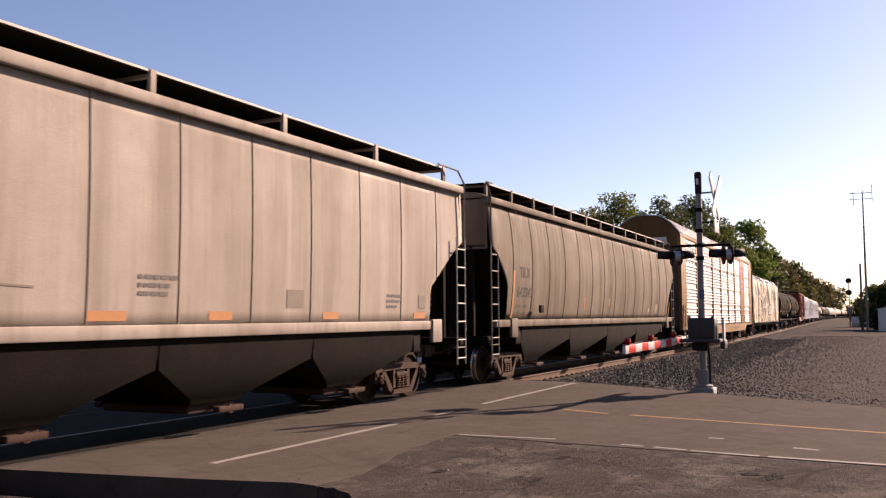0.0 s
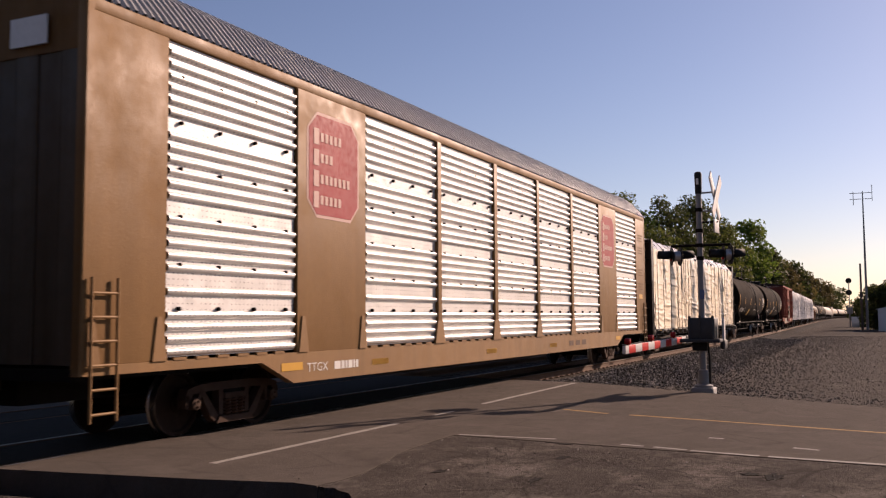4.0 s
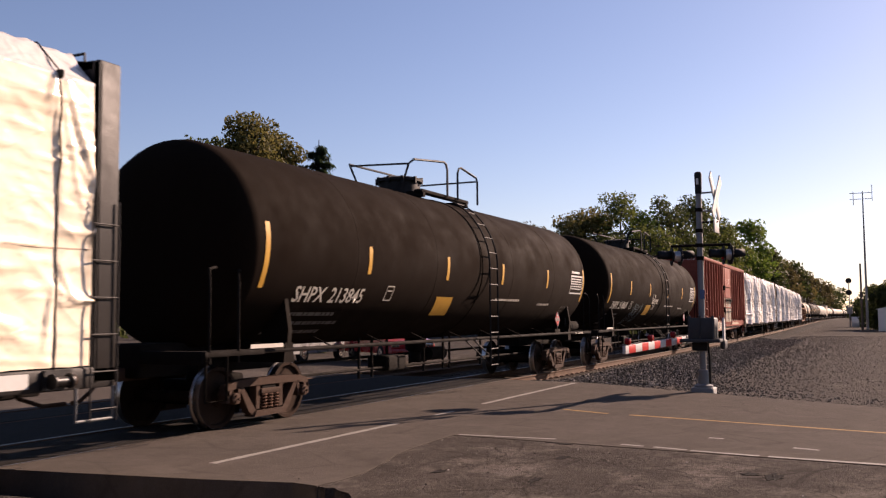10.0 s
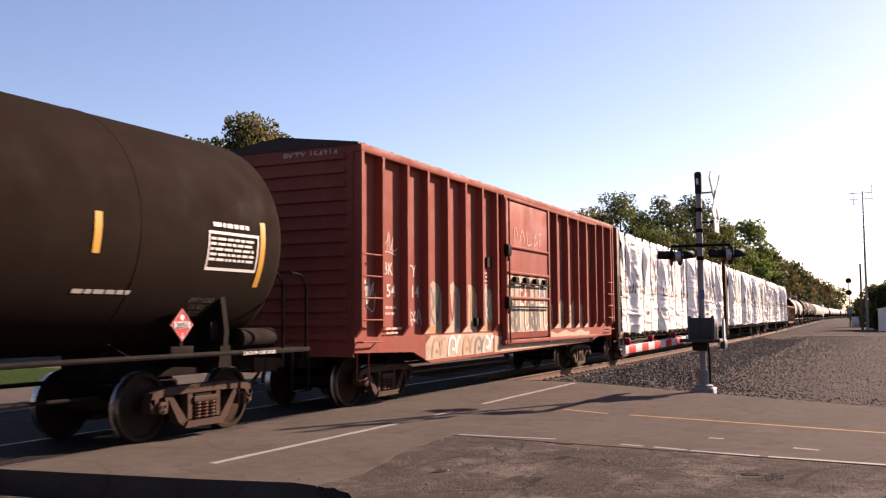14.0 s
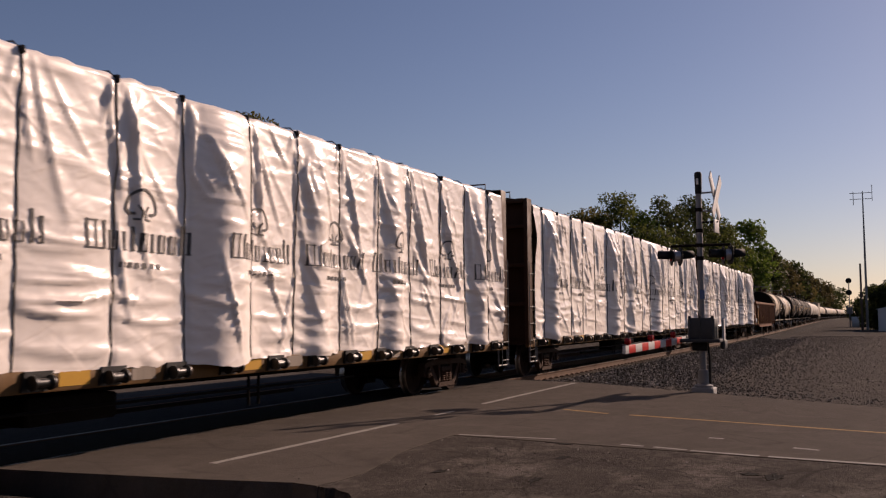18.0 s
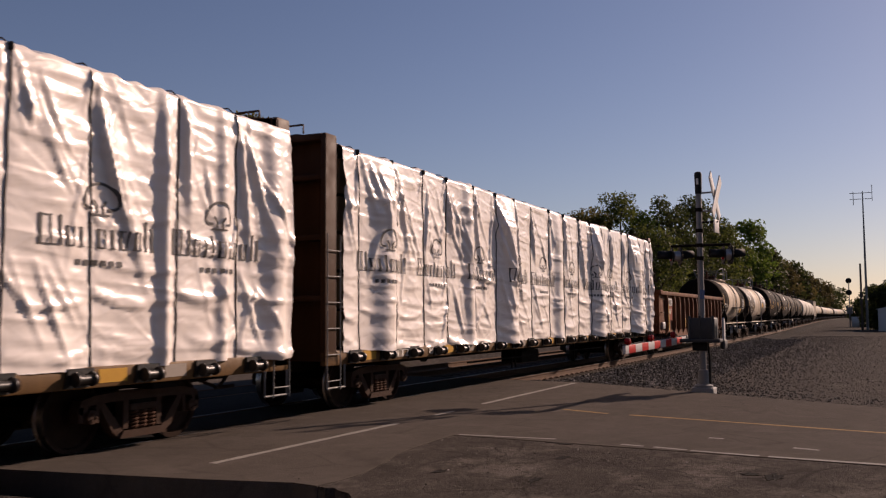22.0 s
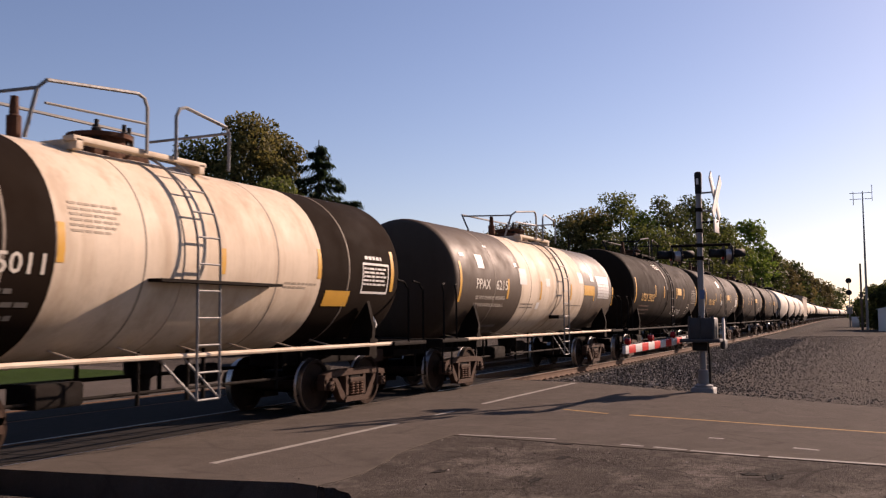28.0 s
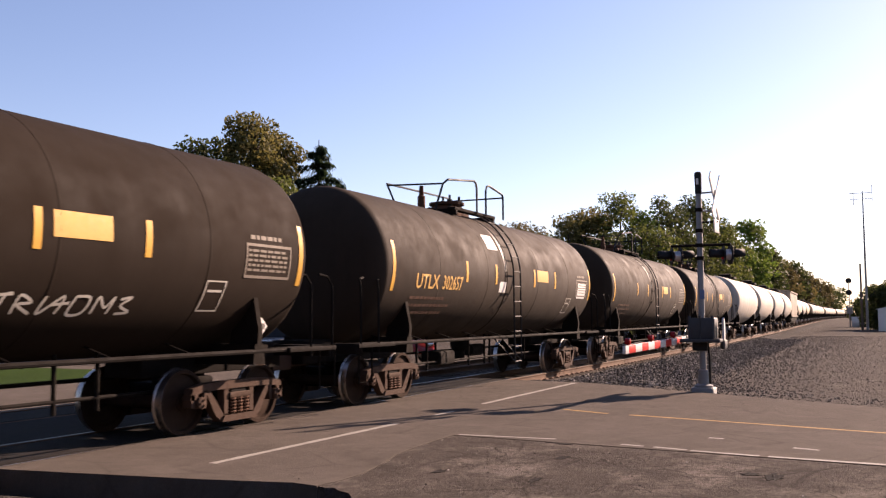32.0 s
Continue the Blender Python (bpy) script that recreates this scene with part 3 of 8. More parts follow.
# rails
RAIL = [(-.07, -.18), (.07, -.18), (.07, -.165), (.012, -.15), (.012, -.045), (.036, -.035), (.036, -.004), (.03, 0.0), (-.03, 0.0), (-.036, -.004), (-.036, -.035), (-.012, -.045), (-.012, -.15), (-.07, -.165)]
for base, tag in ((0.0, "near"), (SECOND_Y - TRACK_Y, "far")):
    track = thing("railway_track", "standard-gauge railway track with rusty-sided rails on timber ties", "track", kind="structure")
    for off in (-.7535, .7535):
        rings = []
        for s in spread((-300, 0, 50), (0, 24, 6), (24, 130, 4), (130, 400, 30), (400, 1500, 100)):
            rings.append([(*on_track(s, base + off + p)[:2], z) for p, z in RAIL])
        g = Geo().loft(rings, True, True)
        rail = part("rail", g, M["rail_web"], track)
        rail.data.materials.append(M["rail"])
        for p in rail.data.polygons:
            if tag == "near" and p.normal.z > .6 and p.center.z > -.01:
                p.material_index = 1

    def make_tie():
        return Geo().box(-.115, -1.3, -.18, .115, 1.3, 0, .012)
    for i in range(-14, 150):
        s = 23.5 + .52 * i if i >= 0 else 7.0 + .52 * i
        x, y, a = on_track(s, base)
        part("tie", shared("tie", make_tie, M["tie"]), None, track, at=Matrix.Translation((x, y, -.175)) @ Euler((0, 0, a + .02 * rng.uniform(-1, 1))).to_matrix().to_4x4())
    if tag == "near":
        def plate():
            g = Geo().box(-.09, -.17, -.181, .09, .17, -.163)
            for u in (-.06, .06):
                g.box(u - .012, -.105, -.165, u + .012, -.08, -.145).box(u - .012, .08, -.165, u + .012, .105, -.145)
            return g
        for i in range(70):
            x, y, a = on_track(23.5 + .52 * i, -.7535)
            part("tie_plate", shared("tie_plate", plate, M["rust"]), None, track, at=Matrix.Translation((x, y, 0)) @ Euler((0, 0, a)).to_matrix().to_4x4())

# unseen dark walls, added at the line's other end to block low sky light
for name, y0, y1 in (("wall_south_west", -45, 5.5), ("wall_north_west", 17.5, 60)):
    solid(name, Geo().box(-18.4, y0, -.4, -18, y1, 9.0), M["blocker_dark"], "plain dark wall, added out of view to block low sky light", "wall", kind="structure", smooth=False)

# grass and gravel beyond the second track
solid("lawn", Geo().prism([(-60, 19.4), (21, 19.2), (22.5, 21), (24, 44), (-60, 44)], "z", -.3, .02), M["grass"], "strip of mown green grass beyond the tracks", "lawn", kind="structure", smooth=False)


# ---------------------------------------------------------------- rolling stock: shared pieces
CARS = []          # (root, centre along the train)
WHEELS = []        # wheelsets that turn
WHEEL_R = .457


def wheelset_geo():
    g = Geo()
    for sy in (-1, 1):
        y0 = sy * .718
        prof = [(-.075, .02), (-.075, .12), (-.045, .13), (-.02, .38), (-.07, .40), (-.07, .452), (-.06, .457), (.03, .462), (.045, .48), (.06, .485), (.068, .47), (.066, .40), (.02, .38), (.01, .13), (.05, .12), (.05, .02)]
        prof = [(u * -sy + 0, r) for u, r in prof]
        g.lathe(prof, 32, "y", (0, y0, 0))
    g.lathe([(-1.0, .075), (-.6, .09), (.6, .09), (1.0, .075)], 12, "y")
    for sy in (-1, 1):
        g.lathe([(sy * .98, .085), (sy * 1.12, .085), (sy * 1.13, .06), (sy * 1.13, .0)], 12, "y")
        for k in range(3):
            a = k * 2.094
            g.lathe([(sy * 1.125, .018), (sy * 1.15, .018)], 6, "y", (.045 * math.cos(a), 0, .045 * math.sin(a)))
    return g


def side_frame_geo():
    """One cast side frame in the x-z plane, about y = 0, axles at x = -.889 and .889, axle height 0."""
    g = Geo()
    y0, y1 = -.075, .075
    top = [(-1.08, .05), (-1.02, .20), (-.80, .25), (-.45, .27), (.45, .27), (.80, .25), (1.02, .20), (1.08, .05), (.98, .03), (.90, .13), (.72, .145), (.40, .155), (-.40, .155), (-.72, .145), (-.90, .13), (-.98, .03)]
    g.prism(top, "y", y0, y1)
    for sx in (-1, 1):
        arm = [(sx * .76, .16), (sx * .66, .16), (sx * .30, -.27), (sx * .40, -.30), (sx * .52, -.22)]
        g.prism(arm if sx > 0 else arm[::-1], "y", y0 + .01, y1 - .01)
        col = [(sx * .34, .17), (sx * .25, .17), (sx * .25, -.2), (sx * .34, -.2)]
        g.prism(col if sx > 0 else col[::-1], "y", y0 + .01, y1 - .01)
        ped = [(sx * 1.06, .12), (sx * .99, .12), (sx * .99, -.06), (sx * 1.06, -.06)]
        g.prism(ped if sx > 0 else ped[::-1], "y", y0, y1)
        ped = [(sx * .79, .16), (sx * .73, .16), (sx * .75, -.08), (sx * .79, -.08)]
        g.prism(ped if sx > 0 else ped[::-1], "y", y0, y1)
    g.prism([(-.42, -.31), (.42, -.31), (.36, -.22), (-.36, -.22)], "y", y0 - .02, y1 + .02)
    g.box(-.24, y0 - .02, .02, .24, y1 + .02, .10, .01)
    return g


def spring_geo():
    g = Geo()
    for i in range(3):
        x = -.15 + .15 * i
        for y in (-.055, .055):
            pts = [(x + .055 * math.cos(k * .9), y + .045 * math.sin(k * .9), -.215 + .235 * k / 36) for k in range(37)]
            g.tube(pts, .016, 5)
    return g


def bolster_geo():
    g = Geo().box(-.2, -1.05, -.02, .2, 1.05, .20, .03)
    g.box(-.3, -.35, .18, .3, .35, .30, .03)
    for sx in (-1, 1):
        g.rod((sx * .42, -.85, -.12), (sx * .42, .85, -.12), .045, 8)
        for sy in (-1, 1):
            g.box(sx * .42 - .03 + sx * .0, sy * .72 - .06, -.25, sx * .42 + .06, sy * .72 + .06, .08, .01)
    return g


def truck(car, x, turning=True, frame_mat="steel"):
    """Two-axle truck under a car, at x along it."""
    z = WHEEL_R
    t = part("truck", shared("truck_bolster", bolster_geo, M["grime"]), None, car, "dark cast-steel two-axle truck", pose(x, 0, z))
    for sy in (-1, 1):
        part("side_frame", shared("side_frame_" + frame_mat, side_frame_geo, M[frame_mat]), None, t, at=pose(0, sy * 1.0, 0))
        part("spring_pack", shared("spring_set", spring_geo, M["rust"]), None, t, at=pose(0, sy * 1.0, 0))
    for sx in (-1, 1):
        w = part("wheelset", wheel_mesh(), None, t, at=pose(sx * .889, 0, 0))
        if turning:
            WHEELS.append((w, sx * .889))
    return t


def wheel_mesh():
    if "wheelset" not in MESHES:
        me = wheelset_geo().mesh("wheelset")
        me.materials.append(M["wheel_plate"])
        me.materials.append(M["tread"])
        me.materials.append(M["steel"])
        for p in me.polygons:
            r = math.hypot(p.center.x, p.center.z)
            if r > .445 and abs(p.normal.y) < .8:
                p.material_index = 1
            elif abs(p.center.y) > .97:
                p.material_index = 2
        MESHES["wheelset"] = me
    return MESHES["wheelset"]


def railcar(name, label, s0, s1, category="railway car"):
    """Root of a car whose body lies between s0 and s1 along the train."""
    root = thing(name, label, category, "cars of the freight train")
    CARS.append((root, (s0 + s1) / 2))
    return root, (s1 - s0) / 2


def coupler(car, x, sx):
    g = Geo().box(min(x - sx * .5, x + sx * .35), -.10, .76, max(x - sx * .5, x + sx * .35), .10, .95, .02)
    g.prism([(x + sx * .3, -.16), (x + sx * .62, -.14), (x + sx * .62, .02), (x + sx * .3, .18)] if sx > 0 else [(x + sx * .3, .18), (x + sx * .62, .02), (x + sx * .62, -.14), (x + sx * .3, -.16)], "z", .72, 1.0)
    g.tube([(x, .35, .8), (x + sx * .2, .34, .62), (x + sx * .5, .25, .5), (x + sx * .75, .1, .52)], .028, 6)
    part("coupler", g, M["steel"], car)


def ladder(car, x0, x1, y, z0, z1, rungs, mat, name="ladder", r=.018):
    g = Geo()
    for x in (x0, x1):
        g.rod((x, y, z0), (x, y, z1), r)
    rails = part(name, g, M[mat], car)
    step = shared("rung_%s_%d_%d" % (mat, round((x1 - x0) * 1000), round(r * 1e4)), lambda: Geo().rod((0, 0, 0), (x1 - x0, 0, 0), r * .85), M[mat])
    for i in range(rungs):
        part("rung", step, None, rails, at=pose(x0, y, z0 + (z1 - z0) * (i + .35) / rungs))
    return rails


def grab(g, x0, x1, y, z, r=.014, out=.07):
    g.tube([(x0, y, z), (x0, y - out, z), (x1, y - out, z), (x1, y, z)], r, 6)


FLAT = lambda y: (lambda z: y)


def round_side(rad, zc):
    """Near side of a tank: y of its surface at height z."""
    return lambda z: -math.sqrt(max(rad * rad - (z - zc) ** 2, .01))


def lettering(car, words, x, z, size, side, mat, name="lettering", width=None, stretch=1.0, bold=0.0):
    """Words painted on the near side, lower left corner at x, z."""
    cu = bpy.data.curves.new("words", "FONT")
    cu.body, cu.size, cu.resolution_u, cu.offset = words, size / .72, 2, bold
    tmp = bpy.data.objects.new("words", cu)
    scene.collection.objects.link(tmp)
    me = bpy.data.meshes.new_from_object(tmp.evaluated_get(bpy.context.evaluated_depsgraph_get()))
    bpy.data.objects.remove(tmp)
    bpy.data.curves.remove(cu)
    bm = bmesh.new()
    bm.from_mesh(me)
    bpy.data.meshes.remove(me)
    wide = max(v.co.x for v in bm.verts)
    kx = width / wide if width else stretch
    k = max(1, int(size / .09))
    for i in range(1, k):
        bmesh.ops.bisect_plane(bm, geom=bm.verts[:] + bm.edges[:] + bm.faces[:], plane_co=(0, size * i / k, 0), plane_no=(0, 1, 0))
    for v in bm.verts:
        zz = z + v.co.y
        v.co = Vector((x + v.co.x * kx, side(zz) - .006, zz))
    out = bpy.data.meshes.new(name)
    bm.to_mesh(out)
    bm.free()
    return part(name, out, M[mat], car)


def patch(g, x0, x1, z0, z1, side, lift=.006, lean=0.0):
    """A painted or taped field on the near side."""
    k = max(1, int((z1 - z0) / .08))
    rows = []
    for i in range(k + 1):
        z = z0 + (z1 - z0) * i / k
        y = side(z) - lift
        rows.append([(x0 + lean * (z - z0), y, z), (x1 + lean * (z - z0), y, z)])
    return g.sheet(rows)


def bars(g, x, z, rows, widths, height, gap, side, lift=.006, rng=random.Random(3)):
    """Rows of small bars where writing cannot be read."""
    for i in range(rows):
        zz, xx = z - i * (height + gap), x
        left = widths[i % len(widths)]
        while left > .05:
            w = min(left, .05 + .14 * rng.random())
            patch(g, xx, xx + w, zz, zz + height, side, lift)
            xx += w + .03
            left -= w + .03
    return g


def scrawl(car, strokes, x, z, sx, sz, side, mat, r=.02, name="graffiti", label=""):
    """Sprayed strokes on the near side: thin raised ribbons along smooth lines."""
    g = Geo()
    for st in strokes:
        pts = [(x + u * sx, z + w * sz) for u, w in st]
        fine = []
        n = len(pts)
        for i in range(n - 1):
            p0, p1, p2, p3 = pts[max(i - 1, 0)], pts[i], pts[i + 1], pts[min(i + 2, n - 1)]
            for k in range(6):
                t = k / 6
                fine.append(tuple(.5 * (2 * b + (c - a) * t + (2 * a - 5 * b + 4 * c - d) * t * t + (3 * b - a - 3 * c + d) * t ** 3) for a, b, c, d in zip(p0, p1, p2, p3)))
        fine.append(pts[-1])
        rows = [[], []]
        for i, (a, b) in enumerate(fine):
            c, d = fine[max(i - 1, 0)], fine[min(i + 1, len(fine) - 1)]
            dx, dz = d[0] - c[0], d[1] - c[1]
            l = math.hypot(dx, dz) or 1
            nx, nz = -dz / l * r, dx / l * r
            for q, s in ((0, -1), (1, 1)):
                zz = b + nz * s
                rows[q].append((a + nx * s, side(zz) - .008, zz))
        g.sheet(rows)
    return part(name, g, M[mat], car, label)


# ---------------------------------------------------------------- covered hoppers
def covered_hopper(name, label, s0, s1, body, bays, bulge, seams, top=4.45, rail_style=0, turning=True, words=True, detail=True):
    car, h = railcar(name, label, s0, s1, "hopper car")
    low, half = 1.52, 1.5
    chord = top - .13

    def prof(z):
        u = (z - low) / (chord - low)
        return half - .10 + bulge * math.sin(math.pi * min(max(u, 0), 1)) ** .8

    cut = ((0, 3.30), (.45, 3.03), (1.05, 2.43), (1.13, 2.2), (1.16, 1.79), (1.2, low)) if rail_style else ((0, 3.24), (.5, 2.97), (1.52, 2.24), (1.56, 2.1), (1.57, 1.76), (1.6, low))

    def lowest(e):
        """Lower edge of the side sheet, e metres from the car's end."""
        for (a, za), (b, zb) in zip(cut, cut[1:]):
            if e <= b:
                return za + (zb - za) * (e - a) / (b - a)
        return low
    steps = [e for e, _ in cut] + [.25, .75]
    cols = sorted({-h + e for e in steps} | {h - e for e in steps} | {-h + 1.7 + (2 * h - 3.4) * i / 18 for i in range(19)})
    for sy in (-1, 1):
        rows = []
        for i in range(15):
            row = []
            for x in cols:
                b = lowest(min(x + h, h - x))
                z = b + (chord - b) * i / 14
                row.append((x, sy * prof(z), z))
            rows.append(row if sy < 0 else row[::-1])
        sheet = part("side_sheet", Geo().sheet(rows), body, car)
        sm = sheet.modifiers.new("thickness", "SOLIDIFY")
        sm.thickness = .012
    for sy in (-1, 1):
        a, b = (-half - .02, -half + .10) if sy < 0 else (half - .10, half + .02)
        part("top_chord", Geo().box(-h, a, chord - .02, h, b, top, .02), body, car)
        part("side_sill", Geo().box(-h + (.35 if rail_style else 1.3), a, low - .14, h - (.35 if rail_style else 1.3), b, low + .03, .015), body, car)
    roof = [(-half + .02, top - .02), (half - .02, top - .02), (half - .3, top + .1), (.6, top + .17), (-.6, top + .17), (-half + .3, top + .1)]
    part("roof", Geo().prism(roof, "x", -h + .05, h - .05), body, car)
    for sx in (-1, 1):
        g = Geo()
        x = sx * (h - .06)
        g.box(min(x, x - sx * .05), -half + .08, 3.2, max(x, x - sx * .05), half - .08, top - .05)
        part("end_sheet", g, body, car)
        g = Geo()
        e0, e1 = sx * (h - .06), sx * (h - 2.9)
        quad = [(e0, -half + .14, 3.3), (e0, half - .14, 3.3), (e1, half - .14, 1.25), (e1, -half + .14, 1.25)]
        off = Vector((0, 0, -.05))
        g.loft([quad, [tuple(Vector(p) + off) for p in quad]], True, True)
        for y in (-1.0, 0, 1.0):
            g.box(min(e0 - sx * .12, e0), y - .06, 1.0, max(e0 - sx * .12, e0), y + .06, 3.3, .01)
        part("slope_sheet", g, M["under"], car, "dark sloping end sheet")
        g = Geo().box(min(sx * h, sx * (h - 2.6)), -.32, .82, max(sx * h, sx * (h - 2.6)), .32, 1.15, .02)
        g.box(min(sx * h, sx * (h - .18)), -1.45, 1.02, max(sx * h, sx * (h - .18)), 1.45, 1.18, .02)
        g.box(min(sx * (h - 1.9), sx * (h - 2.3)), -1.4, .95, max(sx * (h - 1.9), sx * (h - 2.3)), 1.4, 1.35, .03)
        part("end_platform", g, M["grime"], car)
        coupler(car, sx * h, sx)
        truck(car, sx * (h - 2.15), turning)
        if not detail:
            continue
        g = Geo()
        g.box(min(sx * (h - 1.28), sx * (h - 1.72)), -half - .05, 1.12, max(sx * (h - 1.28), sx * (h - 1.72)), -half + .03, 1.58, .02)
        g.lathe([(-half - .055, .05), (-half - .052, .05)], 12, "y", (sx * (h - 1.45), 0, 1.3))
        part("jacking_plate", g, body, car)
        xa, xb = sorted((sx * (h - .05), sx * (h - .48)))
        ladder(car, xa, xb, -half - .02, .62, 3.32, 7, "white_paint" if rail_style == 0 else "hopper_a", r=.018)
        g = Geo()
        grab(g, xa, xb, -half + .05, .98)
        part("grab_iron", g, M["hopper_a" if rail_style == 0 else "hopper_b"], car)
        g = Geo()
        g.tube([(sx * (h - .05), -half - .02, 3.3), (sx * (h - .05), -half - .02, top + .05), (sx * (h - .12), -half + .1, top + .35), (sx * (h - .8), -half + .25, top + .42)], .022, 6)
        part("handrail", g, M["hopper_a" if rail_style == 0 else "hopper_b"], car)
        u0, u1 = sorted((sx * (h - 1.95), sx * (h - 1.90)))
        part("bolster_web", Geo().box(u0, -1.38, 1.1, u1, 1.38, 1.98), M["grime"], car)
        # plate added to close the see-through gap, near-black for the shade inside
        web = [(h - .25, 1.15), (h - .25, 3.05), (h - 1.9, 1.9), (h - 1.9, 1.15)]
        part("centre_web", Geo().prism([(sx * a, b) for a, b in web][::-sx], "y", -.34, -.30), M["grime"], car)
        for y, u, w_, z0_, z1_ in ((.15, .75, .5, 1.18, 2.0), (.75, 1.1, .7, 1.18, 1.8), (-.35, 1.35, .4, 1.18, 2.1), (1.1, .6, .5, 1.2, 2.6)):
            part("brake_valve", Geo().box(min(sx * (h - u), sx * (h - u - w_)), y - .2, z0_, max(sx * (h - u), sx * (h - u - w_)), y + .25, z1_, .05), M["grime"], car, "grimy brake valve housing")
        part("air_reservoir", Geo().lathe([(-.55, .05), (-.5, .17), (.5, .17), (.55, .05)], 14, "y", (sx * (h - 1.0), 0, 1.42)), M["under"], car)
    n = bays
    lb = (2 * h - 4.6) / n
    for i in range(n):
        xc = -h + 2.3 + lb * (i + .5)
        rings = []
        for z, hx, hy in ((1.46, lb / 2 + .0, 1.44), (.98, lb / 2 - .03, 1.38), (.50, .62, .95), (.42, .55, .9)):
            rings.append([(xc - hx, -hy, z), (xc + hx, -hy, z), (xc + hx, hy, z), (xc - hx, hy, z)])
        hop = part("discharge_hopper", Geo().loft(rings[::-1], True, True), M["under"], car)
        g = Geo().box(xc - .5, -.8, .28, xc + .5, .8, .40, .02)
        g.rod((xc, -1.15, .34), (xc, 1.15, .34), .03)
        for y in (-1.12, 1.12):
            g.lathe([(y - .05, .07), (y + .05, .07)], 8, "y", (xc, 0, .34))
            g.box(xc - .28, y - .06, .30, xc + .28, y + .06, .38, .01)
        part("outlet_gate", g, M["steel"], hop, "grey steel outlet gate")
    g = Geo().box(-h + 2, -.25, .9, h - 2, .25, 1.2, .02)
    part("centre_sill", g, M["grime"], car)
    if detail:
        seam = Geo()
        for x in seams:
            x -= (s0 + s1) / 2
            b = lowest(min(x + h, h - x))
            rows = [[], [], []]
            for k in range(15):
                z = b + (chord - b) * k / 14
                y = -prof(z)
                rows[0].append((x - .02, y - .001, z))
                rows[1].append((x, y - .012, z))
                rows[2].append((x + .02, y - .001, z))
            seam.sheet(rows)
        part("weld_seams", seam, M["hopper_seam_dark"] if rail_style else M["hopper_seam"], car)
        # running board of open grating along the roof's near edge and a rail on posts
        g = Geo()
        z = top + .39
        y0, y1 = -1.22, -.18
        for y in (y0, y1):
            g.box(-h + .4, y - .012, z - .03, h - .4, y + .012, z, 0)
        part("running_board_frame", g, M["white_paint"], car, "pale steel edge of the roof walkway")
        g = Geo()
        k = int((2 * h - .8) / .05)
        for i in range(k):
            x = -h + .4 + .05 * i
            g.box(x, y0, z - .05, x + .014, y1, z - .008)
        for y in (-1.12, -1.0, -.9, -.78, -.67, -.56, -.46, -.36, -.27):
            g.box(-h + .4, y - .005, z - .03, h - .4, y + .005, z - .012)
        part("running_board", g, M["under"], car, "dark steel grating")
        k = round((2 * h - 1) / (1.7 if rail_style else 3.1))
        for i in range(k + 1):
            x = -h + .5 + (2 * h - 1) * i / k
            part("post", Geo().box(x - .055, y0 - .03, top - .02, x + .055, y0 + .03, z + .005, .006).box(x - .03, y0, z - .1, x + .03, y1, z - .05), body, car)
        for i in range(int(h * 2 / 2.6)):
            x = -h + 1.6 + 2.6 * i
            part("hatch", Geo().lathe([(top + .15, .40), (top + .27, .40), (top + .30, .33), (top + .31, 0.02)], 20, "z", (x, 0, 0)), body, car)
    return car, h, (lambda z: -prof(z))


M["hopper_seam"] = paint("grimy_seam", (.17, .135, .10), rough=.7, bump=0)
M["hopper_seam_dark"] = paint("dark_grimy_seam", (.100, .077, .045), rough=.7, bump=0)
M["dark_letter"] = paint("dark_olive_lettering", (.030, .028, .022), (.05, .043, .03), .7, amount=.7, scale=5, bump=0)
hopA, hA, sideA = covered_hopper("covered_hopper_car", "pale beige covered hopper car with streaked sides and a roof walkway", -.2, 18.5, M["hopper_a"], 4, .03, [.22 + 1.545 * i for i in range(12)])
x = lambda s: s - 9.15
g = Geo()
for s, w in ((7.95, .62), (10.1, .5), (12.95, .48), (16.2, .5), (3.0, .6)):
    patch(g, x(s), x(s) + w, 1.60, 1.72, sideA)
part("reflector_tape", g, M["orange"], hopA, "faded orange reflector tape")
g = Geo()
bars(g, x(8.75), 2.12, 3, [.7, .6, .55], .055, .05, sideA)
bars(g, x(15.1), 2.0, 3, [.6, .5, .4], .05, .05, sideA)
part("small_lettering", g, M["grey_paint"], hopA)
g = Geo()
patch(g, x(11.92), x(12.38), 1.78, 2.06, sideA)
patch(g, x(16.4), x(16.72), 1.8, 2.05, sideA)
part("data_panel", g, M["faint_paint"], hopA)
scrawl(hopA, [[(0, .5), (.2, .55), (.45, .5), (.6, .45), (.8, .48), (1, .42)], [(0, .3), (.25, .33), (.5, .3)]], x(4.6), 1.85, 2.6, .3, sideA, "faint_paint", .012, "scratch")

hopB, hB, sideB = covered_hopper("covered_hopper_car", "weathered grey-brown curved-side covered hopper car with grimy streaks", 19.85, 40.95, M["hopper_b"], 4, .14, [21.3 + 1.395 * i for i in range(14)], top=4.42, rail_style=1)
x = lambda s: s - 30.4
lettering(hopB, "TILX", x(21.75), 2.60, .27, sideB, "dark_letter", width=.75, bold=.006)
lettering(hopB, "642242", x(21.6), 2.12, .25, sideB, "dark_letter", width=1.15, bold=.008)
lettering(hopB, "LD LMT  215900", x(21.55), 1.84, .085, sideB, "dark_letter", width=.85)
lettering(hopB, "LT  WT    69100", x(21.5), 1.66, .085, sideB, "dark_letter", width=.85)
g = Geo()
patch(g, x(21.28), x(21.42), 1.6, 2.75, sideB)
patch(g, x(27.45), x(27.56), 1.77, 2.19, sideB)
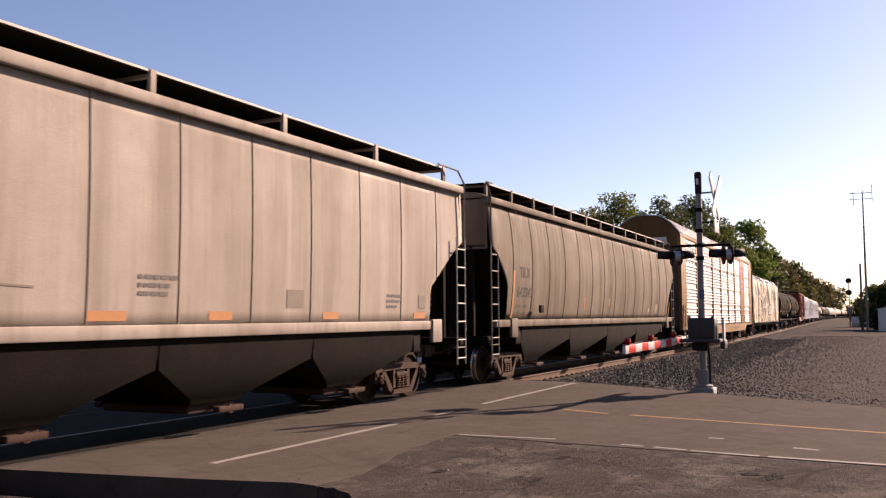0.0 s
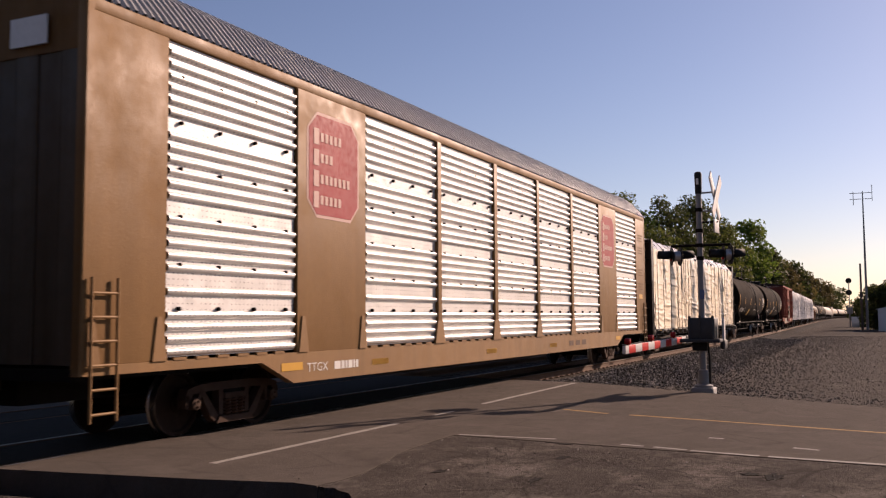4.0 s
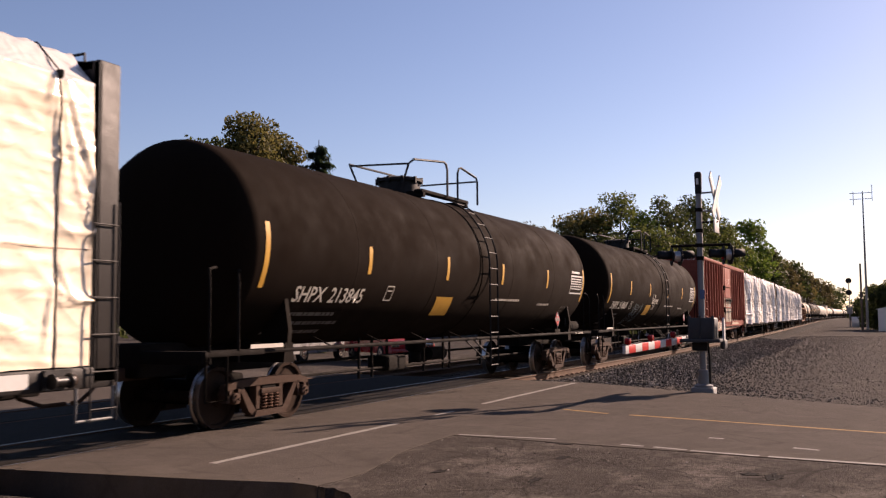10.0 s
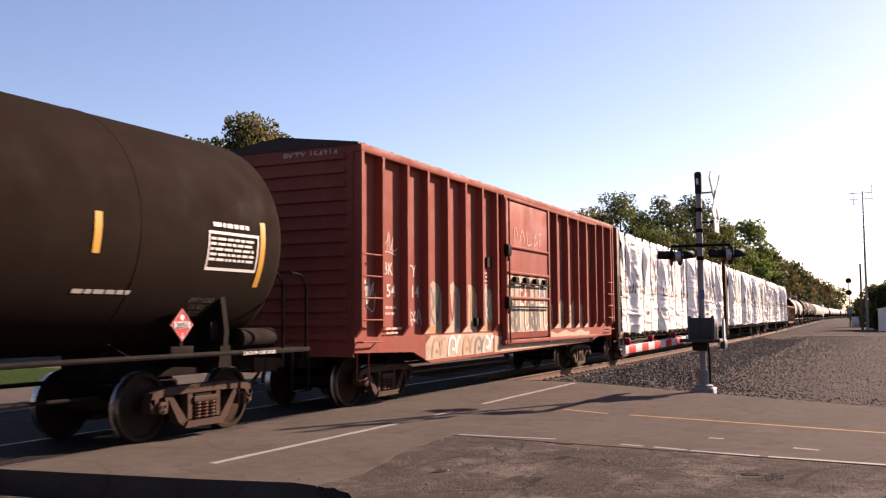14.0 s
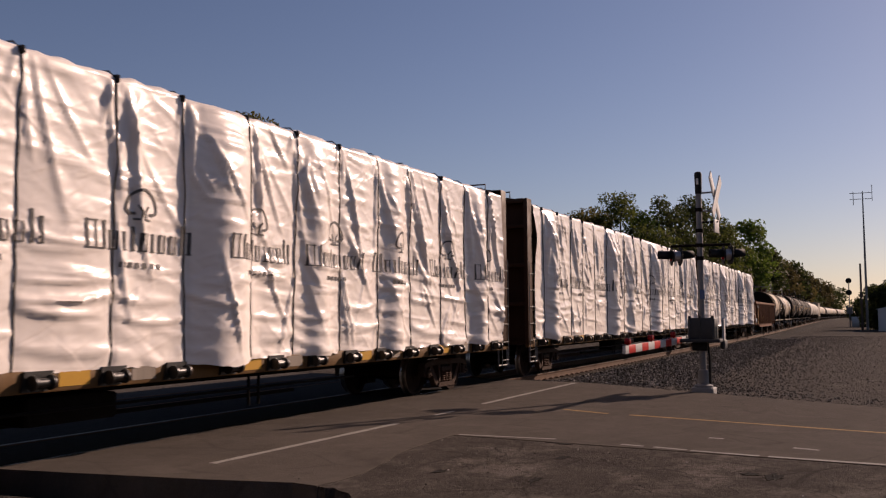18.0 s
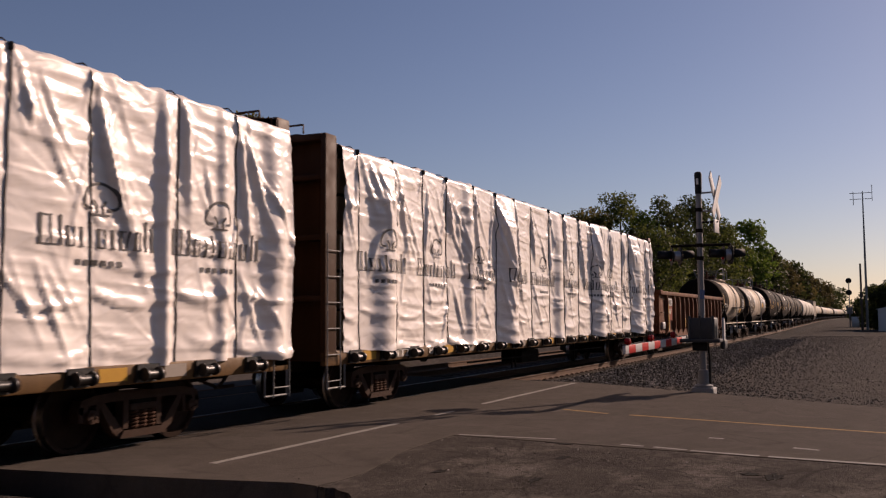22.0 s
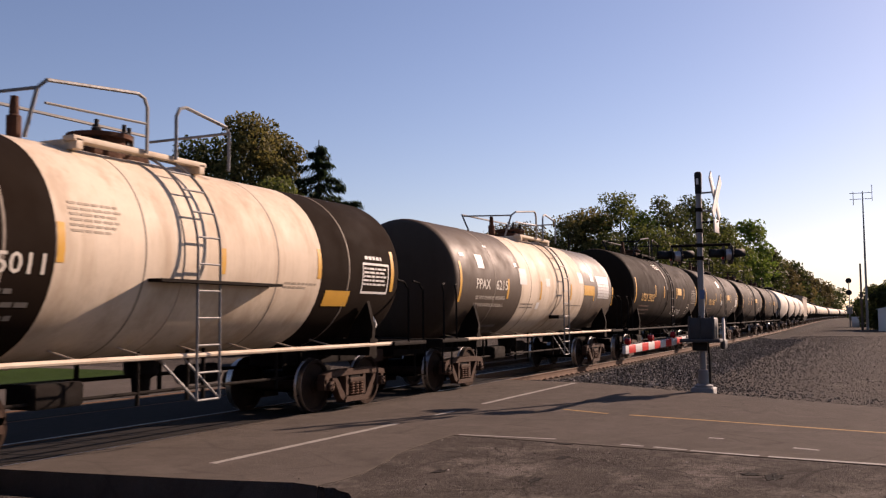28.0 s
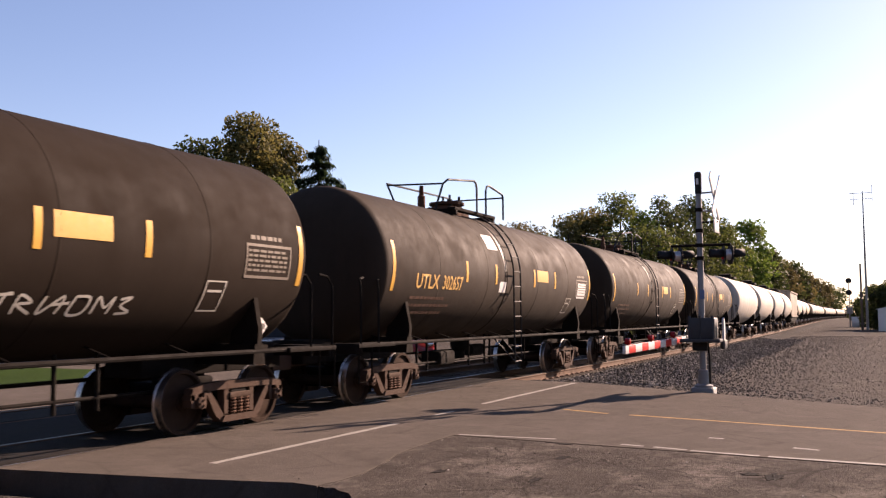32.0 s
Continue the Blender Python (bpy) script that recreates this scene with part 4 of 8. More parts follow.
patch(g, x(30.28), x(30.38), 1.95, 2.2, sideB)
patch(g, x(40.0), x(40.1), 1.6, 2.2, sideB)
part("reflector_tape", g, M["orange"], hopB, "faded orange reflector tape")
g = Geo()
patch(g, x(37.42), x(37.74), 1.74, 2.08, sideB)
patch(g, x(36.15), x(36.36), 1.76, 1.9, sideB)
bars(g, x(39.4), 4.1, 1, [.9], .07, .03, sideB)
part("data_panel", g, M["hopper_a"], hopB)
g = Geo()
part("placard_holder", Geo().box(x(22.95), -1.66, 1.72, x(23.2), -1.6, 1.92, .01), M["under"], hopB)
# number on the end sheet
for words, z in (("TILX", 3.98), ("642242", 3.80)):
    cu = bpy.data.curves.new("words", "FONT")
    cu.body, cu.size = words, .17
    tmp = bpy.data.objects.new("words", cu)
    scene.collection.objects.link(tmp)
    me = bpy.data.meshes.new_from_object(tmp.evaluated_get(bpy.context.evaluated_depsgraph_get()))
    bpy.data.objects.remove(tmp)
    for v in me.vertices:
        v.co = Vector((-hB + .004, -.35 - v.co.x, z + v.co.y))
    part("lettering", me, M["grey_paint"], hopB)


# ---------------------------------------------------------------- auto rack
M["rack_door"] = paint("dirty_galvanised_door", (.10, .085, .065), (.06, .045, .03), .7, streak=.5, streak_col=(.05, .03, .015), scale=1.2, spots=.2)
M["rack_rust"] = paint("rusty_brown_gable_paint", (.15, .075, .022), (.09, .045, .015), .7, streak=.4, scale=1.0, spots=.2)


def auto_rack(s0, s1):
    car, h = railcar("auto_rack_car", "tall brown auto rack car with silvery corrugated side panels", s0, s1, "auto rack")
    c = (s0 + s1) / 2
    Y = 1.56
    sill = Geo()
    for sy in (-1, 1):
        a, b = sorted((sy * Y, sy * (Y - .14)))
        sill.prism([(-h, .98), (-h + 3.4, .98), (-h + 4.2, .64), (h - 4.2, .64), (h - 3.4, .98), (h, .98), (h, 1.10), (-h, 1.10)], "y", a, b)
    part("side_sill", sill, M["rack_brown"], car)
    part("deck", Geo().box(-h, -Y + .12, .92, h, Y - .12, 1.06).box(-h + 1.5, -.4, .62, h - 1.5, .4, .95), M["grime"], car)
    part("upper_deck", Geo().box(-h + .3, -Y + .15, 2.85, h - .3, Y - .15, 2.95).box(-h + .3, -Y + .15, 4.2, h - .3, Y - .15, 4.28), M["grime"], car)
    plate = Geo()
    for sy in (-1, 1):
        a, b = sorted((sy * Y, sy * (Y - .10)))
        plate.box(-h, a, 5.2, h, b, 5.36, .015)
    part("top_chord", plate, M["rack_brown"], car)
    panels = [(43.98, 46.78), (48.98, 51.82), (52.0, 54.88), (55.08, 57.86), (58.04, 60.8), (61.0, 63.75), (65.96, 68.66)]
    wide = [(42.55, 43.93), (46.83, 48.93), (63.8, 65.91), (68.71, 70.1)]
    posts = [(51.82, 52.0), (54.88, 55.08), (57.86, 58.04), (60.8, 61.0)]
    for sy in (-1, 1):
        for a, b in wide:
            y0, y1 = sorted((sy * Y, sy * (Y - .07)))
            g = Geo().box(a - c, y0, 1.10, b - c, y1, 5.2, .008)
            for u in (a - c + .1, b - c - .18):
                foot = [(u - .06, 1.1), (u + .2, 1.1), (u + .1, 1.65), (u + .02, 1.65)]
                g.prism(foot, "y", *sorted((sy * (Y + .02), sy * (Y - .02))))
            part("plain_panel", g, M["rack_brown"], car, "faded brown steel panel")
        for a, b in posts:
            y0, y1 = sorted((sy * (Y + .02), sy * (Y - .09)))
            g = Geo().box(a - c, y0, 1.10, b - c, y1, 5.2, .01)
            g.prism([(a - c - .14, 1.1), (b - c + .14, 1.1), (b - c + .02, 1.55), (a - c - .02, 1.55)], "y", *sorted((sy * (Y + .025), sy * (Y - .02))))
            part("post", g, M["rack_brown"], car)
        for a, b in panels:
            def make(w=b - a, sy=sy):
                g = Geo()
                rows = []
                # bands of flat perforated strips between rounded ribs
                prof = []
                z = 1.14
                while z < 5.15:
                    k = len(prof)
                    prof += [(z, 0.0), (z + .012, .0), (z + .03, .035), (z + .075, .05), (z + .10, .035), (z + .115, .0)]
                    step = .155 if (int((z - 1.14) / .155) % 7) not in (3, 4) else .30
                    z += step
                prof = [(q, o) for q, o in prof if q < 5.19] + [(5.19, 0.0)]
                for q, o in prof:
                    y = sy * (Y - .05 + o)
                    row = [(0, y, q), (w * .5, y, q), (w, y, q)]
                    rows.append(row if sy < 0 else row[::-1])
                g.sheet(rows)
                return g
            me = make().mesh("panel", 50)
            ob = part("corrugated_panel", me, M["rack_perf"], car, "shiny galvanised corrugated panel with perforations", pose(a - c, 0, 0))
            if sy < 0:
                g = Geo()
                for zz in (1.72, 2.28, 2.90, 3.52, 4.12, 4.72):
                    for k in range(4):
                        u = .22 + (b - a - .44) * k / 3
                        g.lathe([(-Y + .05, .028), (-Y + .005, .028), (-Y, .016)], 8, "y", (u, 0, zz + .03))
                part("bolts", g, M["under"], ob)
                g = Geo()
                for k in range(6):
                    g.box(.1 + (b - a - .2) * k / 6, -Y - .01, 1.10, .1 + (b - a - .2) * (k + .55) / 6, -Y + .03, 1.135)
                part("clip_strip", g, M["rack_brown"], ob)
    # curved ribbed roof
    rows = []
    n = int(2 * h / .0725)
    arch = [(-Y + .01, 5.34), (-Y + .09, 5.45), (-Y + .44, 5.86), (-Y + .71, 6.06), (-.5, 6.20), (0, 6.23), (.5, 6.20), (Y - .71, 6.06), (Y - .44, 5.86), (Y - .09, 5.45), (Y - .01, 5.34)]
    rings = []
    for i in range(n * 2 + 1):
        xx = -h + 2 * h * i / (n * 2)
        o = .035 if i % 4 in (1, 2) else 0
        rings.append([(xx, y * (1 + o * .6), z + o * 1.0) for y, z in arch])
    part("roof", Geo().loft(rings, False), M["rack_roof"], car, "ribbed galvanised roof")
    for sx in (-1, 1):
        xx = sx * (h - .05)
        end = [(-Y + .02, 4.75), (Y - .02, 4.75)] + [(y * .98, z - .01) for y, z in arch[::-1]]
        g = Geo().prism(end, "x", *sorted((xx, xx - sx * .06)))
        part("end_gable", g, M["rack_rust"], car)
        for k in range(8):
            y0 = -Y + .06 + (2 * Y - .12) * k / 8
            part("door_leaf", Geo().box(min(xx, xx - sx * .05) + (.02 if k % 2 else 0), y0, 1.1, max(xx, xx - sx * .05) + (.02 if k % 2 else 0), y0 + (2 * Y - .12) / 8 - .01, 4.75, .01), M["rack_door"], car, "dirty galvanised folding door leaf")
        part("corner_post", Geo().box(min(sx * h, sx * (h - .14)), -Y - .01, 1.0, max(sx * h, sx * (h - .14)), -Y + .14, 5.3, .02), M["rack_brown"], car)
        part("corner_post", Geo().box(min(sx * h, sx * (h - .14)), Y - .14, 1.0, max(sx * h, sx * (h - .14)), Y + .01, 5.3, .02), M["rack_brown"], car)
        xa, xb = sorted((sx * (h - .12), sx * (h - .52)))
        ladder(car, xa, xb, -Y - .05, .45, 2.1, 6, "rack_brown", r=.02)
        g = Geo()
        g.box(min(sx * (h - .2), sx * (h - 3.2)), -.4, .6, max(sx * (h - .2), sx * (h - 3.2)), .4, .92, .02)
        part("draft_sill", g, M["grime"], car)
        coupler(car, sx * h, sx)
        truck(car, sx * (h - 3.4))
        g = Geo()
        patch(g, sx * (h - 4.15) - .28, sx * (h - 4.15) + .28, .83, .95, FLAT(-Y), .006)
        for k in (-.5, -.12, .2):
            patch(g, h * k - .3, h * k + .3, .80, .90, FLAT(-Y), .006)
        part("reflector_tape", g, M["yellow"], car, "yellow reflector tape")
    part("notice_board", Geo().box(-h - .012, -.95, 4.85, -h + .01, -.35, 5.2), M["siding"], car, "white notice board")
    # emblems: octagon with pale bars
    for a, b in (wide[1], wide[2]):
        m = (a + b) / 2 - c
        w, z0, z1, k = .80, 3.22, 4.93, .28
        for mat, d, lift in (("logo_pale", 0.0, .004), ("logo_red", .05, .008)):
            o = [(m - w + k, z0 + d), (m + w - k, z0 + d), (m + w - d, z0 + k), (m + w - d, z1 - k), (m + w - k, z1 - d), (m - w + k, z1 - d), (m - w + d, z1 - k), (m - w + d, z0 + k)]
            part("emblem", Geo().prism(o, "y", -Y - lift, -Y + .02), M[mat], car, "faded red octagonal emblem with pale bars")
        g = Geo()
        for i in range(4):
            z = 4.52 - i * .34
            patch(g, m - .62, m - .47, z - .12, z + .14, FLAT(-Y), .014)
            for q in range((5, 3, 7, 5)[i]):
                patch(g, m - .42 + q * .135, m - .42 + q * .135 + .085, z - .06, z + .085, FLAT(-Y), .014)
        part("printed_mark", g, M["logo_pale"], car)
    g = Geo()
    for q in range(3):
        patch(g, 60.5 - c + q * .62, 60.5 - c + q * .62 + .42, .79, .93, FLAT(-Y), .006)
    part("sill_lettering", g, M["beam_bulk"], car)
    g = Geo()
    for z_ in (4.58, 4.12, 3.3, 2.78):
        bars(g, 69.0 - c, z_, 3, [.75, .6, .7], .05, .05, FLAT(-Y))
    part("small_lettering", g, M["rack_rust"], car)
    g = Geo()
    patch(g, 69.1 - c, 69.6 - c, 2.26, 2.42, FLAT(-Y))
    part("notice_panel", g, M["amber"], car, "small amber notice panel")
    lettering(car, "TTGX", 47.1 - c, .79, .14, FLAT(-Y), "rack_panel", width=.6)
    g = Geo()
    bars(g, 47.9 - c, .79, 1, [.8], .13, .05, FLAT(-Y))
    part("small_lettering", g, M["rack_panel"], car)
    return car


def perforated():
    m = M["rack_panel"].copy()
    m.name = "perforated_galvanised_panel"
    t = m.node_tree
    bs = t.nodes["Principled BSDF"]
    nn, ln = t.nodes.new, t.links.new
    co = nn("ShaderNodeTexCoord")
    sep = nn("ShaderNodeSeparateXYZ")
    ln(co.outputs["Object"], sep.inputs["Vector"])

    def math_(op, a, b=None):
        n = nn("ShaderNodeMath")
        n.operation = op
        for s, v in zip(n.inputs, (a, b)):
            if v is None:
                continue
            if isinstance(v, (int, float)):
                s.default_value = v
            else:
                ln(v, s)
        return n.outputs["Value"]
    px = math_("SUBTRACT", math_("FRACT", math_("MULTIPLY", sep.outputs["X"], 11.0)), .5)
    pz = math_("SUBTRACT", math_("FRACT", math_("MULTIPLY", math_("SUBTRACT", sep.outputs["Z"], 1.14), 12.9)), .75)
    d = math_("ADD", math_("MULTIPLY", math_("MULTIPLY", px, px), 1.6), math_("MULTIPLY", pz, pz))
    hole = math_("LESS_THAN", d, .018)
    band = math_("LESS_THAN", math_("FRACT", math_("MULTIPLY", sep.outputs["X"], 1.6)), .86)
    hole = math_("MULTIPLY", hole, band)
    mix = nn("ShaderNodeMix")
    mix.data_type = "RGBA"
    old = bs.inputs["Base Color"].links[0].from_socket
    ln(hole, mix.inputs["Factor"])
    ln(old, mix.inputs["A"])
    mix.inputs["B"].default_value = (.10, .097, .093, 1)
    ln(mix.outputs["Result"], bs.inputs["Base Color"])
    return m


M["rack_perf"] = perforated()
auto_rack(42.55, 70.1)


# ---------------------------------------------------------------- centre-beam flat cars and their wrapped loads
def centre_beam(s0, s1, paint_key, label, tape, marks=True):
    car, h = railcar("centrebeam_flat_car", label, s0, s1, "flat car")
    mat = M["beam_bulk" if paint_key == "beam_brown" else paint_key]
    Y = 1.5
    part("deck", Geo().box(-h + .3, -Y + .05, .98, h - .3, Y - .05, 1.10, .01), mat, car)
    g = Geo()
    for sy in (-1, 1):
        a, b = sorted((sy * Y, sy * (Y - .10)))
        g.box(-h, a, .84, h, b, 1.08, .02)
    part("side_sill", g, M["beam_sill"] if paint_key == "beam_brown" else mat, car)
    g = Geo().box(-h + .4, -.35, .68, h - .4, .35, 1.0, .03)
    part("centre_sill", g, M["grime"], car)
    g = Geo().box(-h + .5, -.10, 4.45, h - .5, .10, 4.62, .02)
    k = round((2 * h - 2) / 1.85)
    for i in range(k + 1):
        xx = -h + .9 + (2 * h - 1.8) * i / k
        g.box(xx - .08, -.09, 1.05, xx + .08, .09, 4.5, .01)
    part("centre_beam", g, mat, car, "tall steel centre beam of posts")
    for sx in (-1, 1):
        x0, x1 = sorted((sx * h, sx * (h - .34)))
        g = Geo()
        prof = [(-Y, .9), (Y, .9), (Y, 4.62), (.75, 4.75), (-.75, 4.75), (-Y, 4.62)]
        xi = sx * (h - .30)
        g.prism(prof, "x", *sorted((xi, xi - sx * .04)))
        bulk = part("bulkhead", g, mat, car, "tall ribbed steel end bulkhead")
        for y in (-Y, Y - .10):
            part("edge_post", Geo().box(x0, y, .9, x1, y + .10, 4.66, .015), mat, bulk)
        for y in (-.5, .4):
            part("stiffener", Geo().box(x0 + .05, y, .9, x1 - .05, y + .1, 4.7, .01), mat, bulk)
        for z in (1.9, 2.9, 3.9):
            part("cross_rib", Geo().box(x0 + .04, -Y + .1, z, x1 - .04, Y - .1, z + .09, .01), mat, bulk)
        part("top_rail", Geo().box(x0, -Y + .1, 4.55, x1, Y - .1, 4.66, .01), mat, bulk)
        g = Geo()
        g.tube([(sx * (h - .1), -1.0, 4.7), (sx * (h - .1), -1.0, 4.85), (sx * (h - .1), -.2, 4.85), (sx * (h - .1), -.2, 4.7)], .018, 6)
        part("top_grab_iron", g, mat, car)
        xa, xb = sorted((sx * (h - .02), sx * (h - .42)))
        ladder(car, xa, xb, -Y - .03, .45, 3.0, 6, "galv" if paint_key == "beam_brown" else paint_key, r=.011)
        g = Geo()
        g.tube([(sx * (h - .05), -Y, .85), (sx * (h - .05), -Y, .48), (sx * (h - .6), -Y, .48), (sx * (h - .6), -Y, .85)], .02, 6)
        part("stirrup", g, M["galv"], car)
        g = Geo().box(min(sx * (h - .1), sx * (h - 3)), -.4, .7, max(sx * (h - .1), sx * (h - 3)), .4, 1.0, .02)
        g.box(min(sx * (h - 2.3), sx * (h - 2.8)), -1.4, .75, max(sx * (h - 2.3), sx * (h - 2.8)), 1.4, 1.0, .02)
        part("draft_sill", g, M["grime"], car)
        coupler(car, sx * h, sx)
        truck(car, sx * (h - 2.6))
    n = round((2 * h - 1.6) / 1.05)
    for i in range(n):
        xx = -h + .9 + (2 * h - 1.8) * i / (n - 1)
        g = Geo().prism([(xx - .20, .86), (xx + .14, .86), (xx + .22, 1.075), (xx - .16, 1.075)], "y", -Y - .035, -Y + .02)
        winch = part("strap_winch", g, M["winch_black"], car, "black strap winch")
        part("drum", Geo().lathe([(xx - .13, .02), (xx - .13, .085), (xx - .11, .085), (xx - .10, .05), (xx + .10, .05), (xx + .11, .085), (xx + .13, .085), (xx + .13, .02)], 14, "x", (0, -Y - .10, .955)), M["winch_black"], winch)
        part("ratchet", Geo().lathe([(xx + .14, .02), (xx + .14, .07), (xx + .17, .07), (xx + .17, .02)], 10, "x", (0, -Y - .10, .955)), M["steel"], winch)
    for i in range(n - 1):
        xx = -h + .9 + (2 * h - 1.8) * (i + .5) / (n - 1)
        if i % 3 == 0:
            part("reflector_tape", patch(Geo(), xx - .22, xx + .22, .89, 1.05, FLAT(-Y), .006), M["yellow"], car, "yellow reflector tape")
        elif i % 3 == 1:
            part("sill_marking", patch(Geo(), xx - .2, xx + .2, .89, 1.05, FLAT(-Y), .006), M["siding"] if tape == 0 else M["hopper_a"], car, "pale painted sill marking")
    g = Geo()
    for i in (-2.6, 2.6):
        for k in (-.12, .12):
            g.rod((i + k, -1.2, .86), (i + k, -1.2, .35), .022)
    g.rod((-5.5, -1.2, .6), (5.5, -1.2, .6), .02)
    g.rod((-4.5, -.6, .42), (4.5, -.6, .42), .03)
    g.box(-1.2, -.9, .4, .2, -.3, .72, .03)
    part("brake_rigging", g, M["grime"], car)
    return car, h


def lumber_load(s0, s1, kind, seed, label, straps, billows, words=()):
    """Lumber packs under a draped wrap: a skin that the straps bite into and that hangs in folds between them. Keyed with its car.
    straps, billows (place, half width, depth) and words are places along the train."""
    load = thing("lumber_load", label, "lumber load", "wrapped lumber loads")
    c, h = (s0 + s1) / 2, (s1 - s0) / 2
    CARS.append((load, c))
    rr = random.Random(seed)
    W, z0, z1 = 1.46, 1.12, 4.36 if kind == "clear" else 4.50
    white = kind == "white"
    packs = round(2 * h / 3.7)
    for i in range(packs):
        xa, xb = -h + .1 + (2 * h - .2) * i / packs, -h + .1 + (2 * h - .2) * (i + 1) / packs - .05
        g = Geo()
        for k in range(5):
            za = z0 + .02 + (z1 - z0 - .12) * k / 5
            for sy in (-1, 1):
                a, b = sorted((sy * (W - .10), sy * .14))
                g.box(xa, a, za, xb, b, za + (z1 - z0 - .12) / 5 - .06)
        part("lumber_packs", g, M["wood"], load, "pale sawn lumber packs", smooth=False)
    straps = [s - c for s in straps]
    nx, nz = int(2 * h / .036), 96
    dx, dz = 2 * h / nx, (z1 - z0) / nz
    xs_ = np.linspace(-h, h, nx + 1)
    zs_ = np.linspace(z0, z1, nz + 1)
    X, Z = np.meshgrid(xs_, zs_)
    U = (Z - z0) / (z1 - z0)
    B = np.full_like(X, .02)
    edges = [-h - .2] + straps + [h + .2]
    low = lambda seedling: np.array([[noise.noise((x * .55, z * .45, seedling)) for x in xs_[::8]] for z in zs_[::8]])

    def broad(seedling):
        """Slow random swell over the whole skin."""
        f = low(seedling)
        rows_ = np.array([np.interp(xs_, xs_[::8], f[k]) for k in range(f.shape[0])])
        return np.array([np.interp(zs_, zs_[::8], rows_[:, i]) for i in range(nx + 1)]).T
    B += .025 * broad(seed) + .012 * broad(seed + 7)
    for a, b in zip(edges, edges[1:]):
        w = b - a
        # the skin bellies out between two straps
        q = np.clip((X - a) / w, 0, 1)
        B += rr.uniform(.008, .026) * min(w, 1.4) * np.sin(np.pi * q) ** .9 * (.55 + .45 * np.sin(np.pi * np.clip(.15 + U * .8, 0, 1)))
        # sagging creases that run from strap to strap
        for k in range(rr.randint(9, 14) if white else rr.randint(8, 11)):
            zc_ = z0 + (z1 - z0) * (rr.random() ** 1.5)
            tilt, sag, dp = rr.uniform(-.16, .08), rr.uniform(.02, .13), rr.uniform(.016, .044) * (1.0 if zc_ < z0 + 1.5 else .6)
            u0, u1 = rr.uniform(-.35, .3), rr.uniform(.7, 1.35)
            t = np.clip((q - u0) / (u1 - u0), 0, 1)
            line = zc_ + tilt * q - sag * 4 * q * (1 - q)
            d = Z - line
            wd = rr.uniform(.045, .10)
            B += dp * np.sin(np.pi * t) ** .7 * ((q > 0) & (q < 1)) * np.where(d > 0, np.exp(-d / wd), np.exp(-(d / (wd * .42)) ** 2))
        # long folds that fall from where a strap bites the top edge
        for k in range(rr.choice((1, 2, 2, 3) if white else (0, 1, 1, 2))):
            xa = a + w * rr.choice((0, 0, .1, .9)) + rr.uniform(-.03, .12)
            run = rr.uniform(.9, 2.6)
            xb = xa + rr.choice((1, 1, 1, -.45)) * rr.uniform(.12, .75) * run * .6
            zt = z1 - rr.uniform(0, .35)
            tau = (zt - Z) / run
            inside = (tau > 0) & (tau < 1)
            tau = np.clip(tau, 0, 1)
            d = X - (xa + (xb - xa) * tau ** 1.25)
            wd = .035 + rr.uniform(.06, .13) * tau
            dp = rr.uniform(.03, .085) * (1 if white else .6)
            B += inside * dp * np.sin(np.pi * tau ** .7) ** .8 * np.where(d > 0, np.exp(-d / wd / 1.5), np.exp(-(d / (wd * .55)) ** 2))
        # short puckers gathered at the top of each strap
        for k in range(6 if white else 4):
            xa, run = b + rr.uniform(-.22, .22), rr.uniform(.25, .75)
            tau = np.clip((z1 - Z) / run, 0, 1)
            d = X - (b + (xa - b) * (.3 + .9 * tau))
            B += rr.uniform(.008, .026) * np.sin(np.pi * np.clip(tau, 0, 1)) * np.exp(-(d / .035) ** 2)
    for s, hw, dp in billows:
        # loose flaps that hang out like a curtain
        lean = rr.uniform(-.05, .12)
        q = (X - (s - c) - lean * (1 - U)) / hw
        B += dp * np.exp(-np.abs(q) ** 2.5) * (.25 + .75 * np.clip((1 - U) * 4.5, 0, 1) ** .7)
    def crease(xa, za, xb, zb, dp, wd):
        """One sharp fold from (xa, za) down or across to (xb, zb), worked only where it lies."""
        i0, i1 = max(0, int((min(xa, xb) - 4 * wd + h) / dx)), min(nx, int((max(xa, xb) + 4 * wd + h) / dx)) + 1
        k0, k1 = max(0, int((min(za, zb) - 4 * wd - z0) / dz)), min(nz, int((max(za, zb) + 4 * wd - z0) / dz)) + 1
        if i1 <= i0 or k1 <= k0:
            return
        xx, zz = X[k0:k1, i0:i1], Z[k0:k1, i0:i1]
        l = math.hypot(xb - xa, zb - za)
        ex, ez = (xb - xa) / l, (zb - za) / l
        t = ((xx - xa) * ex + (zz - za) * ez) / l
        d = (xx - xa) * ez - (zz - za) * ex + .10 * l * (np.clip(t, 0, 1) - .5) ** 2
        d = d if ez < 0 or abs(ez) < abs(ex) and ex < 0 else -d
        f = np.sin(np.pi * np.clip(t, 0, 1)) ** .8
        B[k0:k1, i0:i1] += dp * f * np.where(d < 0, np.exp(d / wd / 1.4), np.exp(-(d / (wd * .55)) ** 2))
    for k in range(120 if white else 70):
        # slanting folds, mostly falling away from the strap tops
        xa, za = rr.choice(straps) + rr.uniform(-.1, .6), z1 - (z1 - z0) * rr.random() ** 1.6 * .8
        run = rr.uniform(.4, 1.7)
        slope = rr.choice((1, 1, 1, -.6)) * rr.uniform(.15, .9)
        crease(xa, za, xa + slope * run, max(za - run, z0), rr.uniform(.014, .05) * (1 if white else .7), rr.uniform(.03, .065))
